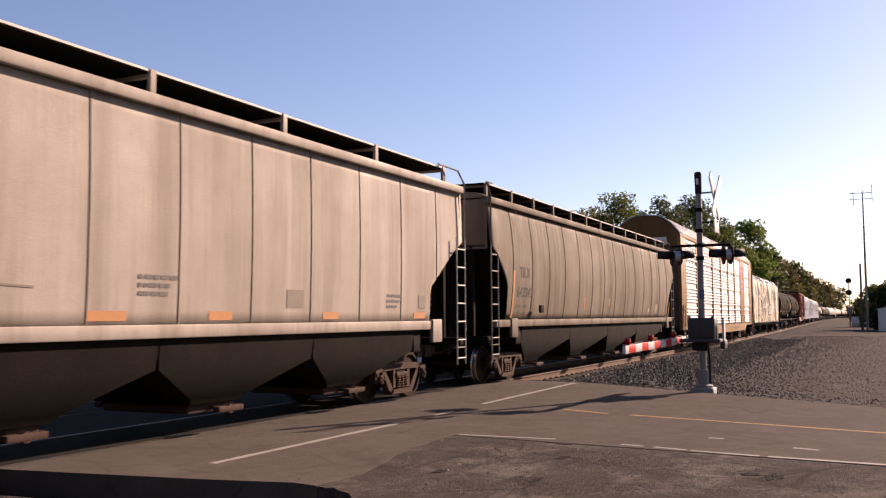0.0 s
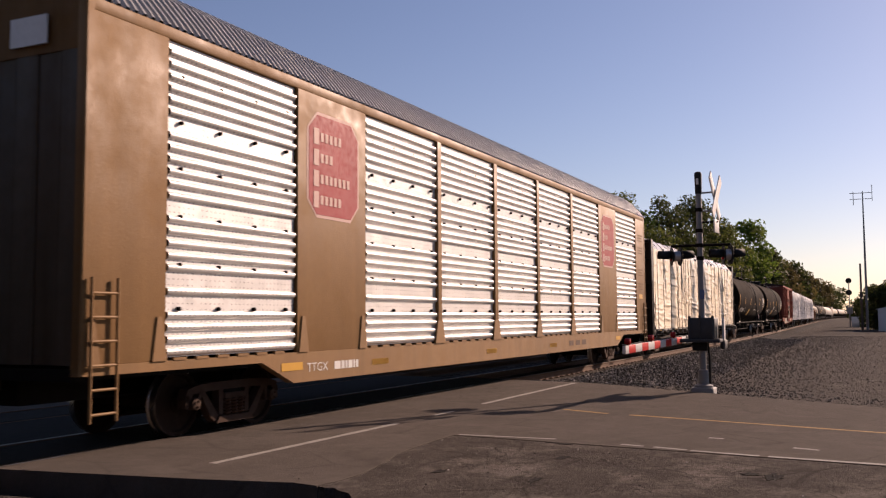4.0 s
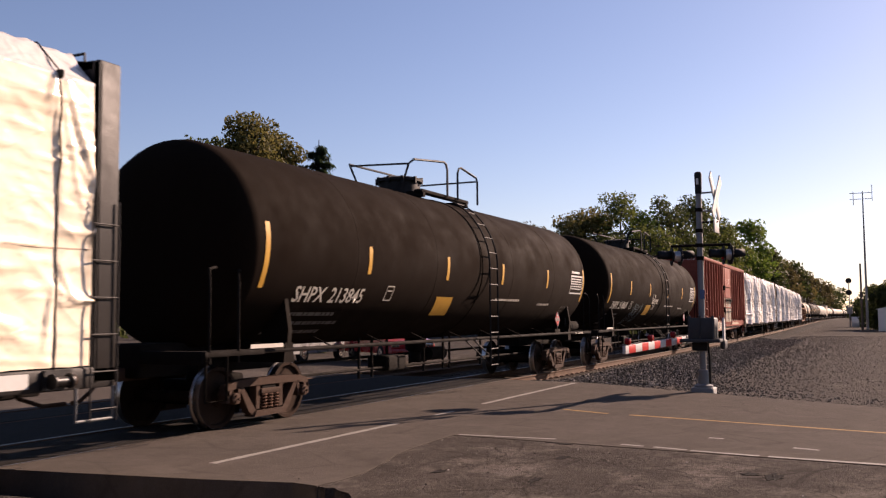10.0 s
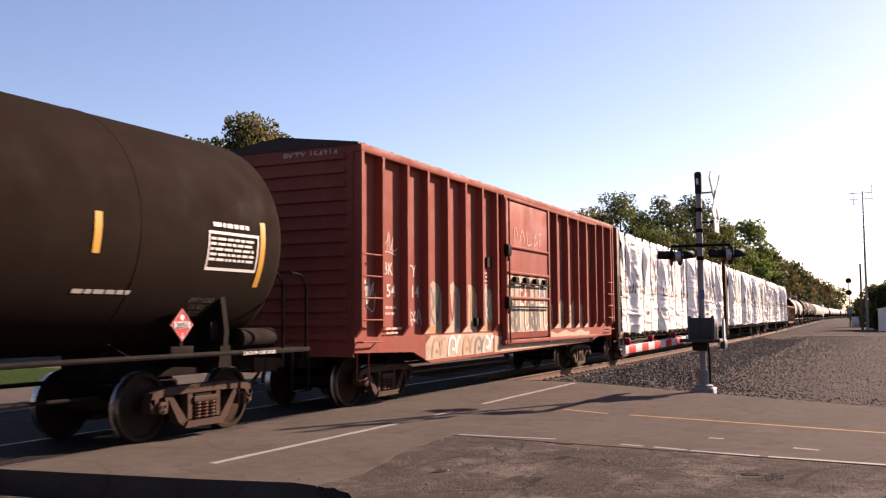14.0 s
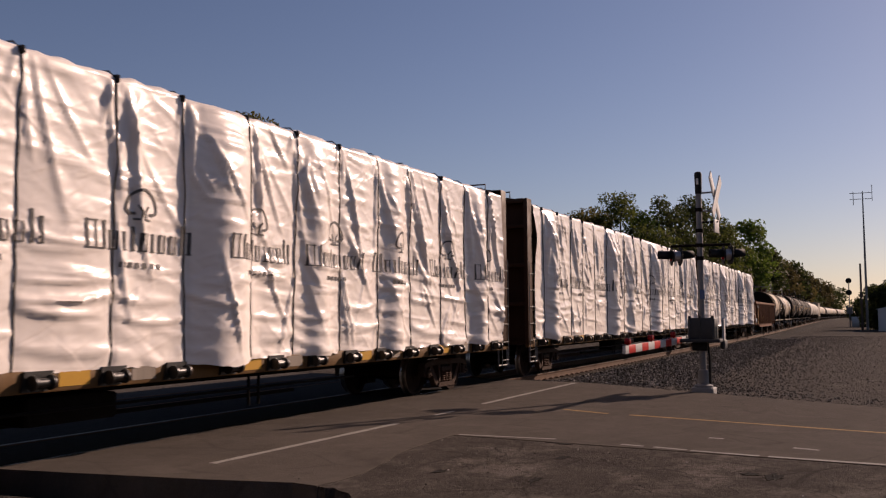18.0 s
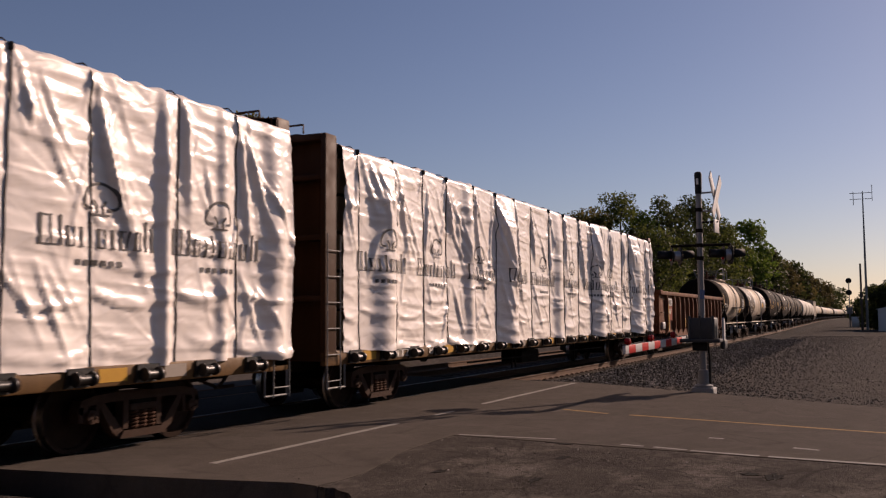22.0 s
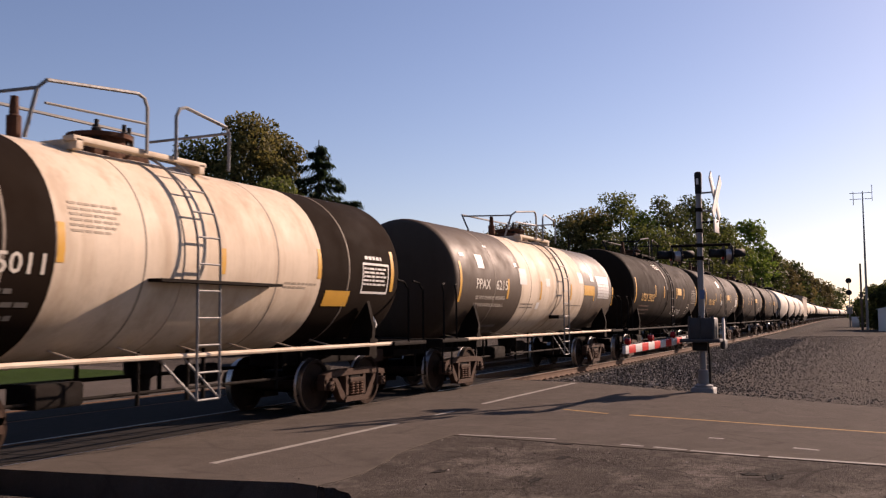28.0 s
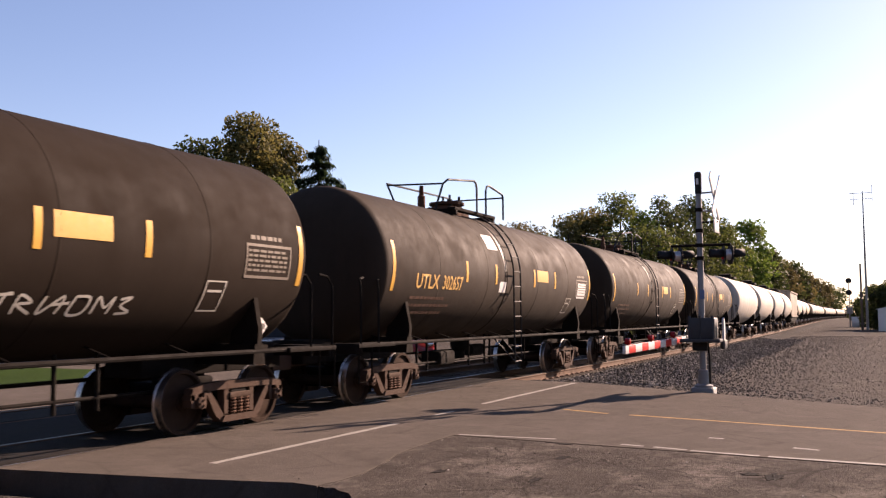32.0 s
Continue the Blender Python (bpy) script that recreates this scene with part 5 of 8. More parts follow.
    for k in range(420 if white else 380):
        # small creases along the load
        xa, za, run = rr.uniform(-h, h), z0 + (z1 - z0) * rr.random() ** 1.25, rr.uniform(.2, 1.0)
        crease(xa + run, za + run * rr.uniform(-.25, .12), xa, za, rr.uniform(.006, .020), rr.uniform(.022, .05))
    if white:
        B += .09 * np.clip(1 - (h - X) / .5, 0, 1) ** 1.5 * (.4 + .6 * np.sin(np.pi * np.clip(U, 0, 1)))
    B += np.array([[.004 * noise.noise((x * 5 + z * 3, z * 6, seed + 3)) for x in xs_[::2]] for z in zs_]).repeat(2, axis=1)[:, :nx + 1]
    for s in straps:
        # the strap's bite
        B *= 1 - .22 * np.exp(-((X - s) / .04) ** 2)
    hem = [z0 - .02 - (.05 if white else .03) * abs(noise.noise((i * .12, seed, 2))) - (.05 if white else 0) - .25 * max(0, B[2][i] - .1) for i in range(nx + 1)]
    rows = []
    for k in range(nz + 1):
        lift = max(0, 1 - k / 9)
        rows.append([(xs_[i], -W - B[k][i], zs_[k] + (hem[i] - z0) * lift) for i in range(nx + 1)])
    top_y = [(-W + .02, .05), (-W + .25, .12), (-.9, .13), (-.4, .11), (0, .15)] if white else [(-W + .02 + .34 * q / 9, .03 + .35 * q / 9) for q in range(10)] + [(-W * .45, .42), (0, .45)]
    for y, dzz in top_y:
        if not white:
            # drawn tight from the top edge up to the beam, finely crumpled
            rows.append([(-h + dx * i, y, z1 + dzz + .045 * noise.noise((i * .05, y * 2.2, seed)) + .03 * noise.noise((i * .16 + y * 5, y * 5, seed)) + .016 * noise.noise((i * .5, y * 9, seed))) for i in range(nx + 1)])
            continue
        rows.append([(-h + dx * i, y, z1 + dzz * (.85 + .45 * noise.noise((i * .045, y, seed))) + .06 * noise.noise((i * .14, y * 4, seed))) for i in range(nx + 1)])
    # far half, plain
    for y, z in ((W * .6, z1 + .1), (W + .03, z1), (W + .05, (z0 + z1) / 2), (W + .04, z0)):
        rows.append([(-h + dx * i, y + .04 * noise.noise((i * .2, z, seed)), z) for i in range(nx + 1)])
    me = Geo().sheet(rows).mesh("wrap", 80)
    me.materials.append(M["wrap_white" if white else "wrap_clear"])
    me.materials.append(M["wrap_white" if white else "wrap_silver"])
    if not white:
        for p in me.polygons:
            if p.center.z > z1 - .06 - .06 * noise.noise((p.center.x * .8, 0, seed)):
                p.material_index = 1
    part("wrap", me, None, load, "crumpled white printed wrap" if white else "shiny crumpled clear plastic wrap")

    def surface(xx, z):
        k = min(max((z - z0) / dz, 0), nz - .01)
        i = min(max((xx + h) / dx, 0), nx - .01)
        a, b = int(k), int(i)
        fk, fi = k - a, i - b
        v = (B[a][b] * (1 - fi) + B[a][b + 1] * fi) * (1 - fk) + (B[a + 1][b] * (1 - fi) + B[a + 1][b + 1] * fi) * fk
        return -W - v
    for s in straps if white else sorted(straps + [s + rr.uniform(.45, .75) for s in straps[:-1] if rr.random() < .45]):
        pts = []
        lean = rr.uniform(-.03, .03)
        for k in range(0, 25):
            z = z0 - .05 + (z1 - z0 + .03) * k / 24
            xx = s + lean * (z - z0) + .007 * math.sin(k * 1.3 + s)
            pts.append((xx, surface(xx, z) - .010, z))
        pts += [(s + lean * 3, -W + .1, z1 + .10), (s + lean * 3, -.5, z1 + .16)] if white else [(s + lean * 3, -W + .0, z1 + .05), (s + lean * 3, -W + .34, z1 + .40), (s + lean * 3, -.5, z1 + .44)]
        strap = part("strap", Geo().tube(pts, .010, 5), M["rope"], load, "dark tie-down strap")
        if s in straps and rr.random() < .7:
            part("edge_protector", Geo().box(s + lean * 3 - .028, -W - .08, z1 - .06, s + lean * 3 + .028, -W + .04, z1 + .04, .02), M["rope"], strap)
    if not white:
        # end grain shadows between the packs, seen through the plastic
        for k in range(1, 5):
            g = Geo()
            z = z0 + (z1 - z0) * k / 5
            for i in range(0, nx - 3, 3):
                if noise.noise((i * .03, k, seed)) > .0:
                    xx = xs_[i]
                    zz = z + .02 * noise.noise((i * .03, k, 1))
                    g.add([(xx, surface(xx, zz) - .004, zz - .008), (xx + dx * 3, surface(xx + dx * 3, zz) - .004, zz - .008), (xx + dx * 3, surface(xx + dx * 3, zz + .025) - .004, zz + .008), (xx, surface(xx, zz + .025) - .004, zz + .008)], [(0, 1, 2, 3)])
            part("pack_gap", g, M["pack_gap"], load, "darker gap between lumber packs")
    for s in words:
        # repeated print: a tree outline over a row of plain strokes and a row of small bars
        cx, cz = s - c, 2.44
        g = Geo()

        def stroke(pts, r):
            rows2 = [[], []]
            fine = []
            for p0, p1 in zip(pts, pts[1:]):
                n = max(1, int(math.dist(p0, p1) / .06))
                fine += [(p0[0] + (p1[0] - p0[0]) * q / n, p0[1] + (p1[1] - p0[1]) * q / n) for q in range(n)]
            fine.append(pts[-1])
            for q, (a, b) in enumerate(fine):
                c0, c1 = fine[max(q - 1, 0)], fine[min(q + 1, len(fine) - 1)]
                ddx, ddz = c1[0] - c0[0], c1[1] - c0[1]
                l = math.hypot(ddx, ddz) or 1
                for s_, row in ((-1, rows2[0]), (1, rows2[1])):
                    xx, zz = a - ddz / l * r * s_, b + ddx / l * r * s_
                    row.append((xx, surface(xx, zz) - .010, zz))
            g.sheet(rows2)
        arc = [(cx + .26 * math.cos(math.pi - q * math.pi / 12), cz + .50 + .26 * math.sin(q * math.pi / 12)) for q in range(13)]
        stroke(arc, .018)
        stroke([(cx - .26, cz + .5), (cx - .2, cz + .46), (cx - .11, cz + .46)], .018)
        stroke([(cx + .26, cz + .5), (cx + .2, cz + .46), (cx + .11, cz + .46)], .018)
        stroke([(cx - .05, cz + .40), (cx - .04, cz + .49), (cx - .1, cz + .56)], .016)
        stroke([(cx + .05, cz + .40), (cx + .04, cz + .49), (cx + .1, cz + .56)], .016)
        stroke([(cx - .14, cz + .39), (cx + .14, cz + .39)], .012)
        # plain strokes and bars in place of the maker's word
        u = cx - .9
        for wd, hh, n in ((.34, .34, 3), (.15, .23, 2), (.11, .23, 1), (.09, .30, 1), (.15, .23, 2), (.11, .23, 1), (.15, .23, 2), (.15, .23, 2), (.07, .37, 1), (.09, .30, 1)):
            for q in range(n):
                a = u + .03 + (wd - .06) * (q / (n - 1) if n > 1 else .4)
                stroke([(a, cz), (a, cz + hh)], .022 if q % 2 == 0 else .012)
            stroke([(u, cz + .008), (u + wd * .85, cz + .008)], .007)
            stroke([(u, cz + hh * .96), (u + wd * .6, cz + hh * .96)], .006)
            u += wd + .042
        for q in range(6):
            stroke([(cx - .36 + q * .125, cz - .17), (cx - .28 + q * .125, cz - .17)], .032)
        part("printed_mark", g, M["print_grey"], load, "dark grey printed tree mark over plain strokes")
    return load


for s0, s1, key, tape, label in ((71.6, 95.4, "beam_black", 0, "black centrebeam flat car with yellow and white sill markings"),
                                 (153.2, 177.6, "beam_brown", 1, "brown centrebeam flat car with tall end bulkheads"),
                                 (179.0, 203.2, "beam_brown", 1, "brown centrebeam flat car with tall end bulkheads"),
                                 (204.2, 228.0, "beam_brown", 1, "brown centrebeam flat car with yellow sill markings")):
    centre_beam(s0, s1, key, label, tape)
x = lambda s: s
w3 = CARS[-1][0]
for words, xa, xb in (("TTZX", -9.5, -8.72), ("86", -8.11, -7.72), ("515", -6.83, -6.26)):
    lettering(w3, words, xa, .90, .14, FLAT(-1.508), "white_paint", width=xb - xa, bold=.004)
lumber_load(72.05, 95.0, "clear", 11, "lumber packs in shiny clear plastic on a black flat car",
            [72.73, 73.93, 75.32, 76.44, 77.9, 79.04, 80.4, 81.65, 83.03, 84.1, 85.52, 86.7, 87.85, 89.35, 90.7, 91.8, 92.97, 94.5],
            [(75.88, .46, .15), (80.9, .34, .13), (84.8, .52, .20), (90.15, .34, .14), (92.4, .25, .08)])
lumber_load(153.75, 177.2, "white", 21, "lumber packs in white printed wrap, loose flaps",
            [154.45, 155.84, 157.16, 158.49, 159.63, 161.03, 162.14, 163.5, 164.85, 166.1, 167.45, 168.58, 169.95, 171.24, 172.52, 173.86, 175.1, 176.4],
            [(155.4, .42, .24), (160.3, .52, .24), (166.8, .56, .30), (169.2, .30, .12), (171.8, .32, .14), (175.75, .34, .20)],
            [154.3, 156.5, 158.6, 160.85, 162.97, 165.3, 167.6, 169.75, 171.95, 174.2, 176.3])
lumber_load(179.5, 203.18, "white", 22, "lumber packs in white printed wrap with deep folds",
            [180.2, 181.44, 182.7, 183.91, 185.26, 186.55, 187.81, 188.96, 190.4, 191.73, 193.0, 194.3, 195.42, 196.7, 198.07, 199.3, 200.7, 201.95],
            [(180.7, .40, .24), (187.15, .48, .25), (189.75, .36, .16), (193.75, .52, .27), (200.45, .10, .09), (201.6, .12, .06), (202.75, .22, .12)],
            [181.5, 183.7, 186.05, 188.4, 190.68, 193.0, 195.0, 197.13, 199.4, 201.5])
lumber_load(204.75, 227.98, "white", 23, "lumber packs in crumpled white printed wrap",
            [205.3, 206.5, 207.84, 208.91, 210.36, 211.56, 212.86, 214.08, 215.54, 216.83, 218.2, 219.4, 220.84, 221.86, 223.36, 224.4, 225.86, 226.96, 227.7],
            [(206.2, .4, .18), (209.9, .25, .14), (212.25, .50, .26), (216.2, .3, .12), (220.0, .54, .27), (225.1, .56, .28), (227.3, .18, .10)],
            [206.1, 208.4, 210.65, 212.85, 215.0, 217.45, 219.6, 221.78, 224.17, 226.5])


# ---------------------------------------------------------------- tank cars
def tank_car(s0, s1, label, body, rad=1.42, zc=2.62, band=None, rail_mat="black_plastic", dome="dome", turning=True, detail=True, ladder_at=None, mat2=None):
    """Tank car between s0 and s1 (end platforms). band: middle part of another paint, as (from, to, material)."""
    car, h = railcar("tank_car", label, s0, s1, "tank car")
    t = h - .65
    side = round_side(rad, zc)

    def ends(x0, x1, r):
        out = []
        for k in range(9):
            a = math.pi / 2 * k / 8
            out.append((x0 - .42 * math.cos(a) + .0, r * (1 - .0) * (math.sin(a) ** .55 if a > 0 else .02)))
        return out + [(x1 + (x0 - u), q) for u, q in reversed(out)]
    prof = ends(-t + .42, t - .42, rad)
    if band:
        b0, b1, bm = band
        left = [p for p in prof if p[0] <= 0] + [(b0, rad)]
        right = [(b1, rad)] + [p for p in prof if p[0] > 0]
        part("tank_end", Geo().lathe(left, 56, 'x', (0, 0, zc)), body, car, "dark painted tank end")
        part("tank_end", Geo().lathe(right, 56, 'x', (0, 0, zc)), body if not mat2 else mat2, car, "dark painted tank end")
        part("tank_middle", Geo().lathe([(b0, rad + .002), (b1, rad + .002)], 56, 'x', (0, 0, zc)), bm, car, "cream middle of the tank")
    else:
        part("tank", Geo().lathe(prof, 56, 'x', (0, 0, zc)), body, car)
    g = Geo()
    for u in ((-t * .62, -t * .25, t * .25, t * .62) if detail else ()):
        g.lathe([(u - .02, rad + .001), (u, rad + .007), (u + .02, rad + .001)], 56, 'x', (0, 0, zc))
    if detail:
        part("weld_seams", g, body if not band else M["faint_paint"], car)
    low = zc - rad
    for sx in (-1, 1):
        x0, x1 = sorted((sx * h, sx * (h - 3.3)))
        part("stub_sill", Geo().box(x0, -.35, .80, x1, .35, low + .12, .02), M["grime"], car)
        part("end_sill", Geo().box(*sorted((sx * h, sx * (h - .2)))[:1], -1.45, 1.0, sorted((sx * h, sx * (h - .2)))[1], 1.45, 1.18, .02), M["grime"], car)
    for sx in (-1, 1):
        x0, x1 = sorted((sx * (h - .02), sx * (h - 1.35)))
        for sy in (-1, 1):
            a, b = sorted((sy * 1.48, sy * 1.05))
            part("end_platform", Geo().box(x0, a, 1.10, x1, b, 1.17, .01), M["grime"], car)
        g = Geo()
        xs_ = sx * (h - 2.05)
        g.prism([(xs_ - .14, .95), (xs_ + .14, .95), (xs_ + .10, 1.25), (xs_ - .10, 1.25)], "y", -1.42, 1.42)
        for sy in (-1, 1):
            a, b = sorted((sy * 1.05, sy * 1.42))
            poly = [(sy * 1.42, 1.2), (sy * 1.44, 1.45), (sy * 1.32, zc - .55), (sy * 1.0, zc - 1.0), (sy * .9, 1.2)]
            g.prism(poly if sy > 0 else poly[::-1], "x", xs_ - .05, xs_ + .05)
        part("bolster_saddle", g, M["under"], car)
        for u, y in ((h - .12, -1.46), (h - .75, -1.46), (h - .12, 1.46)):
            g = Geo()
            g.tube([(sx * u, y, 1.0), (sx * u, y, 2.15), (sx * (u - .06), y + (.06 if y < 0 else -.06), 2.3), (sx * (u - .25), y * .93, 2.33)], .022, 6)
            part("grab_rail", g, M["grime"], car)
        g = Geo()
        g.tube([(sx * (h - .05), -1.46, 1.1), (sx * (h - .05), -1.46, .5), (sx * (h - .5), -1.46, .5), (sx * (h - .5), -1.46, 1.1)], .02, 6)
        part("stirrup", g, M["under"], car)
        coupler(car, sx * h, sx)
        truck(car, sx * (h - 2.05), turning)
    if not detail:
        g = Geo().box(-.9, -.7, zc + rad - .02, .9, .7, zc + rad + .1, .02).lathe([(zc + rad, .45), (zc + rad + .3, .45), (zc + rad + .34, .3)], 16, "z")
        part("dome", g, M["grime"], car)
        return car, h, side
    g = Geo()
    g.rod((-h + 1.3, -1.40, 1.14), (h - 1.3, -1.40, 1.14), .034)
    for i in range(9):
        xx = -h + 1.8 + (2 * h - 3.6) * i / 8
        g.tube([(xx, -1.40, 1.14), (xx, -1.30, 1.10), (xx, -rad * .45, zc - rad * .88)], .014, 5)
    part("side_rail", g, M["grime"] if rail_mat != "galv" else M["tank_white"], car, "long pipe handrail along the tank")
    # piping and brake gear slung under the tank
    g = Geo()
    g.rod((-h + 3, -.5, .62), (h - 3, -.5, .62), .025)
    g.rod((-h + 3, .45, .78), (h - 3, .45, .78), .03)
    for xx in (-3.4, -2.9, -.6, .4, .75, 2.6, 3.3):
        g.rod((xx, -.5, low + .1), (xx, -.5, .45), .03)
    for xx in (-1.0, .1, .6):
        g.rod((xx, .2, low + .1), (xx, .2, .55), .035)
    g.lathe([(low + .1, .26), (low - .25, .24), (low - .32, .14), (low - .55, .12)], 14, "z", (0, 0, 0))
    g.box(-2.4, -.6, .55, -1.6, -.1, .85, .04)
    g.lathe([(1.2, .16), (2.0, .16)], 12, "x", (0, .3, .75))
    part("underside_piping", g, M["grime"], car)
    lx = ladder_at if ladder_at is not None else 0.0
    # side ladder that follows the tank up to the top platform
    g = Geo()
    w = .23
    pts = []
    for k in range(15):
        a = radians(-2 + 82 * k / 14)
        pts.append((-(rad + .12) * math.cos(a), zc + (rad + .12) * math.sin(a)))
    line = [(-rad - .12, .55), (-rad - .12, 1.2)] + pts
    for sx in (-w, w):
        g.tube([(lx + sx, y, z) for y, z in line], .02, 6)
    steps = []
    d = 0.0
    nxt = 0.0
    for (ya, za), (yb, zb) in zip(line, line[1:]):
        l = math.hypot(yb - ya, zb - za)
        while nxt <= d + l:
            q = (nxt - d) / l
            steps.append((ya + (yb - ya) * q, za + (zb - za) * q))
            nxt += .36
        d += l
    for z in (1.15,):
        g.tube([(lx - w, -rad - .12, .55), (lx - w - .55, -1.3, 1.15)], .016, 6)
        g.tube([(lx + w, -rad - .12, .55), (lx + w - .55, -1.3, 1.15)], .016, 6)
    rails = part("ladder", g, M[rail_mat], car, "steel side ladder to the top platform")
    for y, z in steps:
        part("rung", shared("tank_rung_" + rail_mat, lambda: Geo().rod((-w, 0, 0), (w, 0, 0), .015, 6), M[rail_mat]), None, rails, at=pose(lx, y, z))
    # doubler band round the shell behind the ladder
    part("shell_band", Geo().lathe([(lx - .36, rad + .001), (lx - .35, rad + .014), (lx + .35, rad + .014), (lx + .36, rad + .001)], 56, "x", (0, 0, zc)), body if not band else band[2], car)
    top = zc + rad
    lx -= .42  # the fittings stand a little before the ladder
    g = Geo()
    for y in (-.75, .55):
        g.box(lx - 1.25, y, top - .02, lx + 1.25, y + .2, top + .05, .01)
    for u in (-1.15, 1.15):
        g.box(lx + u - .06, -.75, top - .12, lx + u + .06, .75, top + .02, .01)
    part("top_platform", g, M["under"] if rail_mat != "galv" else M["tank_white"], car)
    g = Geo()
    y = -.78
    zt = top + .78
    g.tube([(lx - 1.75, y + .3, top - .05), (lx - 1.75, y + .1, zt - .25), (lx - 1.7, y, zt - .16), (lx - .2, y, zt), (lx - .08, y, zt - .04), (lx - .02, y, zt - .16), (lx - .02, y, top)], .026, 6)
    g.tube([(lx + .55, y, top), (lx + .55, y, zt - .16), (lx + .62, y, zt - .04), (lx + .75, y, zt), (lx + 1.65, y, zt - .12), (lx + 1.72, y, zt - .2), (lx + 1.72, y, top)], .026, 6)
    g.tube([(lx - 1.75, -y - .3, top - .05), (lx - 1.75, -y, zt - .16), (lx + 1.65, -y, zt - .12), (lx + 1.72, -y, top)], .024, 6)
    g.tube([(lx + 1.72, y, zt - .2), (lx + 1.72, -y, zt - .2)], .022, 6)
    g.tube([(lx - 1.75, y + .1, zt - .25), (lx - 1.75, -y, zt - .2)], .022, 6)
    g.rod((lx - .02, y, top + .4), (lx - 1.72, y, top + .34), .018, 6) if rail_mat == "galv" else None
    part("platform_rail", g, M[rail_mat], car, "pipe guard rail round the top platform")
    g = Geo()
    if dome == "dome":
        g.lathe([(top - .1, .46), (top + .26, .46), (top + .27, .52), (top + .33, .52), (top + .37, .40), (top + .38, .02)], 24, "z", (lx - .9, 0, 0))
        for k in range(10):
            a = k * .628
            g.box(lx - .9 + .5 * math.cos(a) - .03, .5 * math.sin(a) - .03, top + .22, lx - .9 + .5 * math.cos(a) + .03, .5 * math.sin(a) + .03, top + .36)
    else:
        g.lathe([(top - .1, .36), (top + .22, .36), (top + .23, .44), (top + .29, .44), (top + .30, .02)], 20, "z", (lx - .1, .0, 0))
        g.box(lx - .55, -.35, top - .05, lx + .5, .35, top + .16, .03)
        for u, v in ((-.35, -.2), (-.1, .1), (.3, -.15), (.1, -.25)):
            part("valve", Geo().lathe([(top + .1, .07), (top + .34, .07), (top + .36, .03), (top + .46, .03)], 8, "z", (lx + u, v, 0)), M["black_plastic"], car)
        part("safety_valve", Geo().lathe([(top - .1, .09), (top + .3, .09), (top + .32, .06), (top + .55, .05)], 10, "z", (lx - 1.5, 0, 0)), M["rust"], car)
    part("manway", g, M["black_plastic"] if dome == "dome" else M["rust"], car, "manway and fittings on the tank top")
    return car, h, side


def placard(car, x, z, side, red=True):
    y = min(side(z) - .12, -1.3) if red else side(z) - .12
    r = .225 if red else .21
    part("placard", Geo().prism([(x, z - r), (x + r, z), (x, z + r), (x - r, z)], "y", y - .006, y), M["arm_red" if red else "siding"], car, "diamond hazard placard")
    g = Geo().prism([(x, z + .05), (x + .045, z + .10), (x, z + .15), (x - .045, z + .10)], "y", y - .012, y - .008)
    g.box(x - .15, y - .012, z - .045, x + .15, y - .008, z + .045)
    if red:
        for a, b in (((-1, 0), (0, 1)), ((0, 1), (1, 0)), ((1, 0), (0, -1)), ((0, -1), (-1, 0))):
            g.rod((x + a[0] * r * .9, y - .008, z + a[1] * r * .9), (x + b[0] * r * .9, y - .008, z + b[1] * r * .9), .007, 4)
        lettering(car, "2055", x - .125, z - .04, .08, FLAT(y - .012), "print_grey", width=.25, bold=.002)
        lettering(car, "3", x - .025, z - .17, .07, FLAT(y - .006), "white_paint", width=.05, bold=.002)
    part("placard_panel", g, M["siding" if red else "grey_paint"], car)
    part("placard_holder", Geo().box(x - .03, y, z - .35, x + .03, y + .03, z + .1).box(x - .2, y, z - .4, x + .25, y + .06, z - .28, .01), M["under"], car)


def tank_marks(car, h, side, words, number, mat, tapes, tape_mat="yellow", panel=None, box_at=None, word_x=0.0, size=.25, word_z=2.28):
    """words at word_x; tapes as (x, height from, to)."""
    g = Geo()
    for xx, a, b in tapes:
        patch(g, xx - .055, xx + .055, a, b, side)
    part("reflector_tape", g, M[tape_mat], car, "yellow reflector tape")
    if words:
        lettering(car, words, word_x, word_z, size, side, mat, width=size * 3.6, bold=.004)
        lettering(car, number, word_x + size * 4.2, word_z, size, side, mat, width=size * (3.4 if mat == "amber" else .72 * len(number)), bold=.004)
    g = Geo()
    bars(g, word_x - .1, word_z - .22, 3, [1.6, 1.9, 1.7], .055, .09, side)
    part("small_lettering", g, M["grey_paint" if mat != "amber" else "rust"], car)
    if panel:
        g = Geo()
        xx, z, w, hh = panel
        patch(g, xx, xx + w, z, z + .04, side)
        patch(g, xx, xx + w, z + hh - .04, z + hh, side)
        patch(g, xx, xx + .03, z, z + hh, side)
        patch(g, xx + w - .03, xx + w, z, z + hh, side)
        bars(g, xx + .05, z + hh - .12, 5, [w - .15], .035, .035, side)
        bars(g, xx + .1, z + hh + .06, 1, [w * .7], .06, .03, side)
        part("data_panel", g, M["siding" if mat != "amber" else "faint_paint"], car, "painted test-data panel")
    if box_at:
        xx, z, w = box_at
        g = Geo()
        for a, b, c, d in ((0, w, 0, .02), (0, w, w - .02, w), (0, .02, 0, w), (w - .02, w, 0, w), (.06, w - .06, w * .62, w * .7)):
            patch(g, xx + a, xx + b, z + c, z + d, side)
        part("stencil_frame", g, M["white_paint"], car)


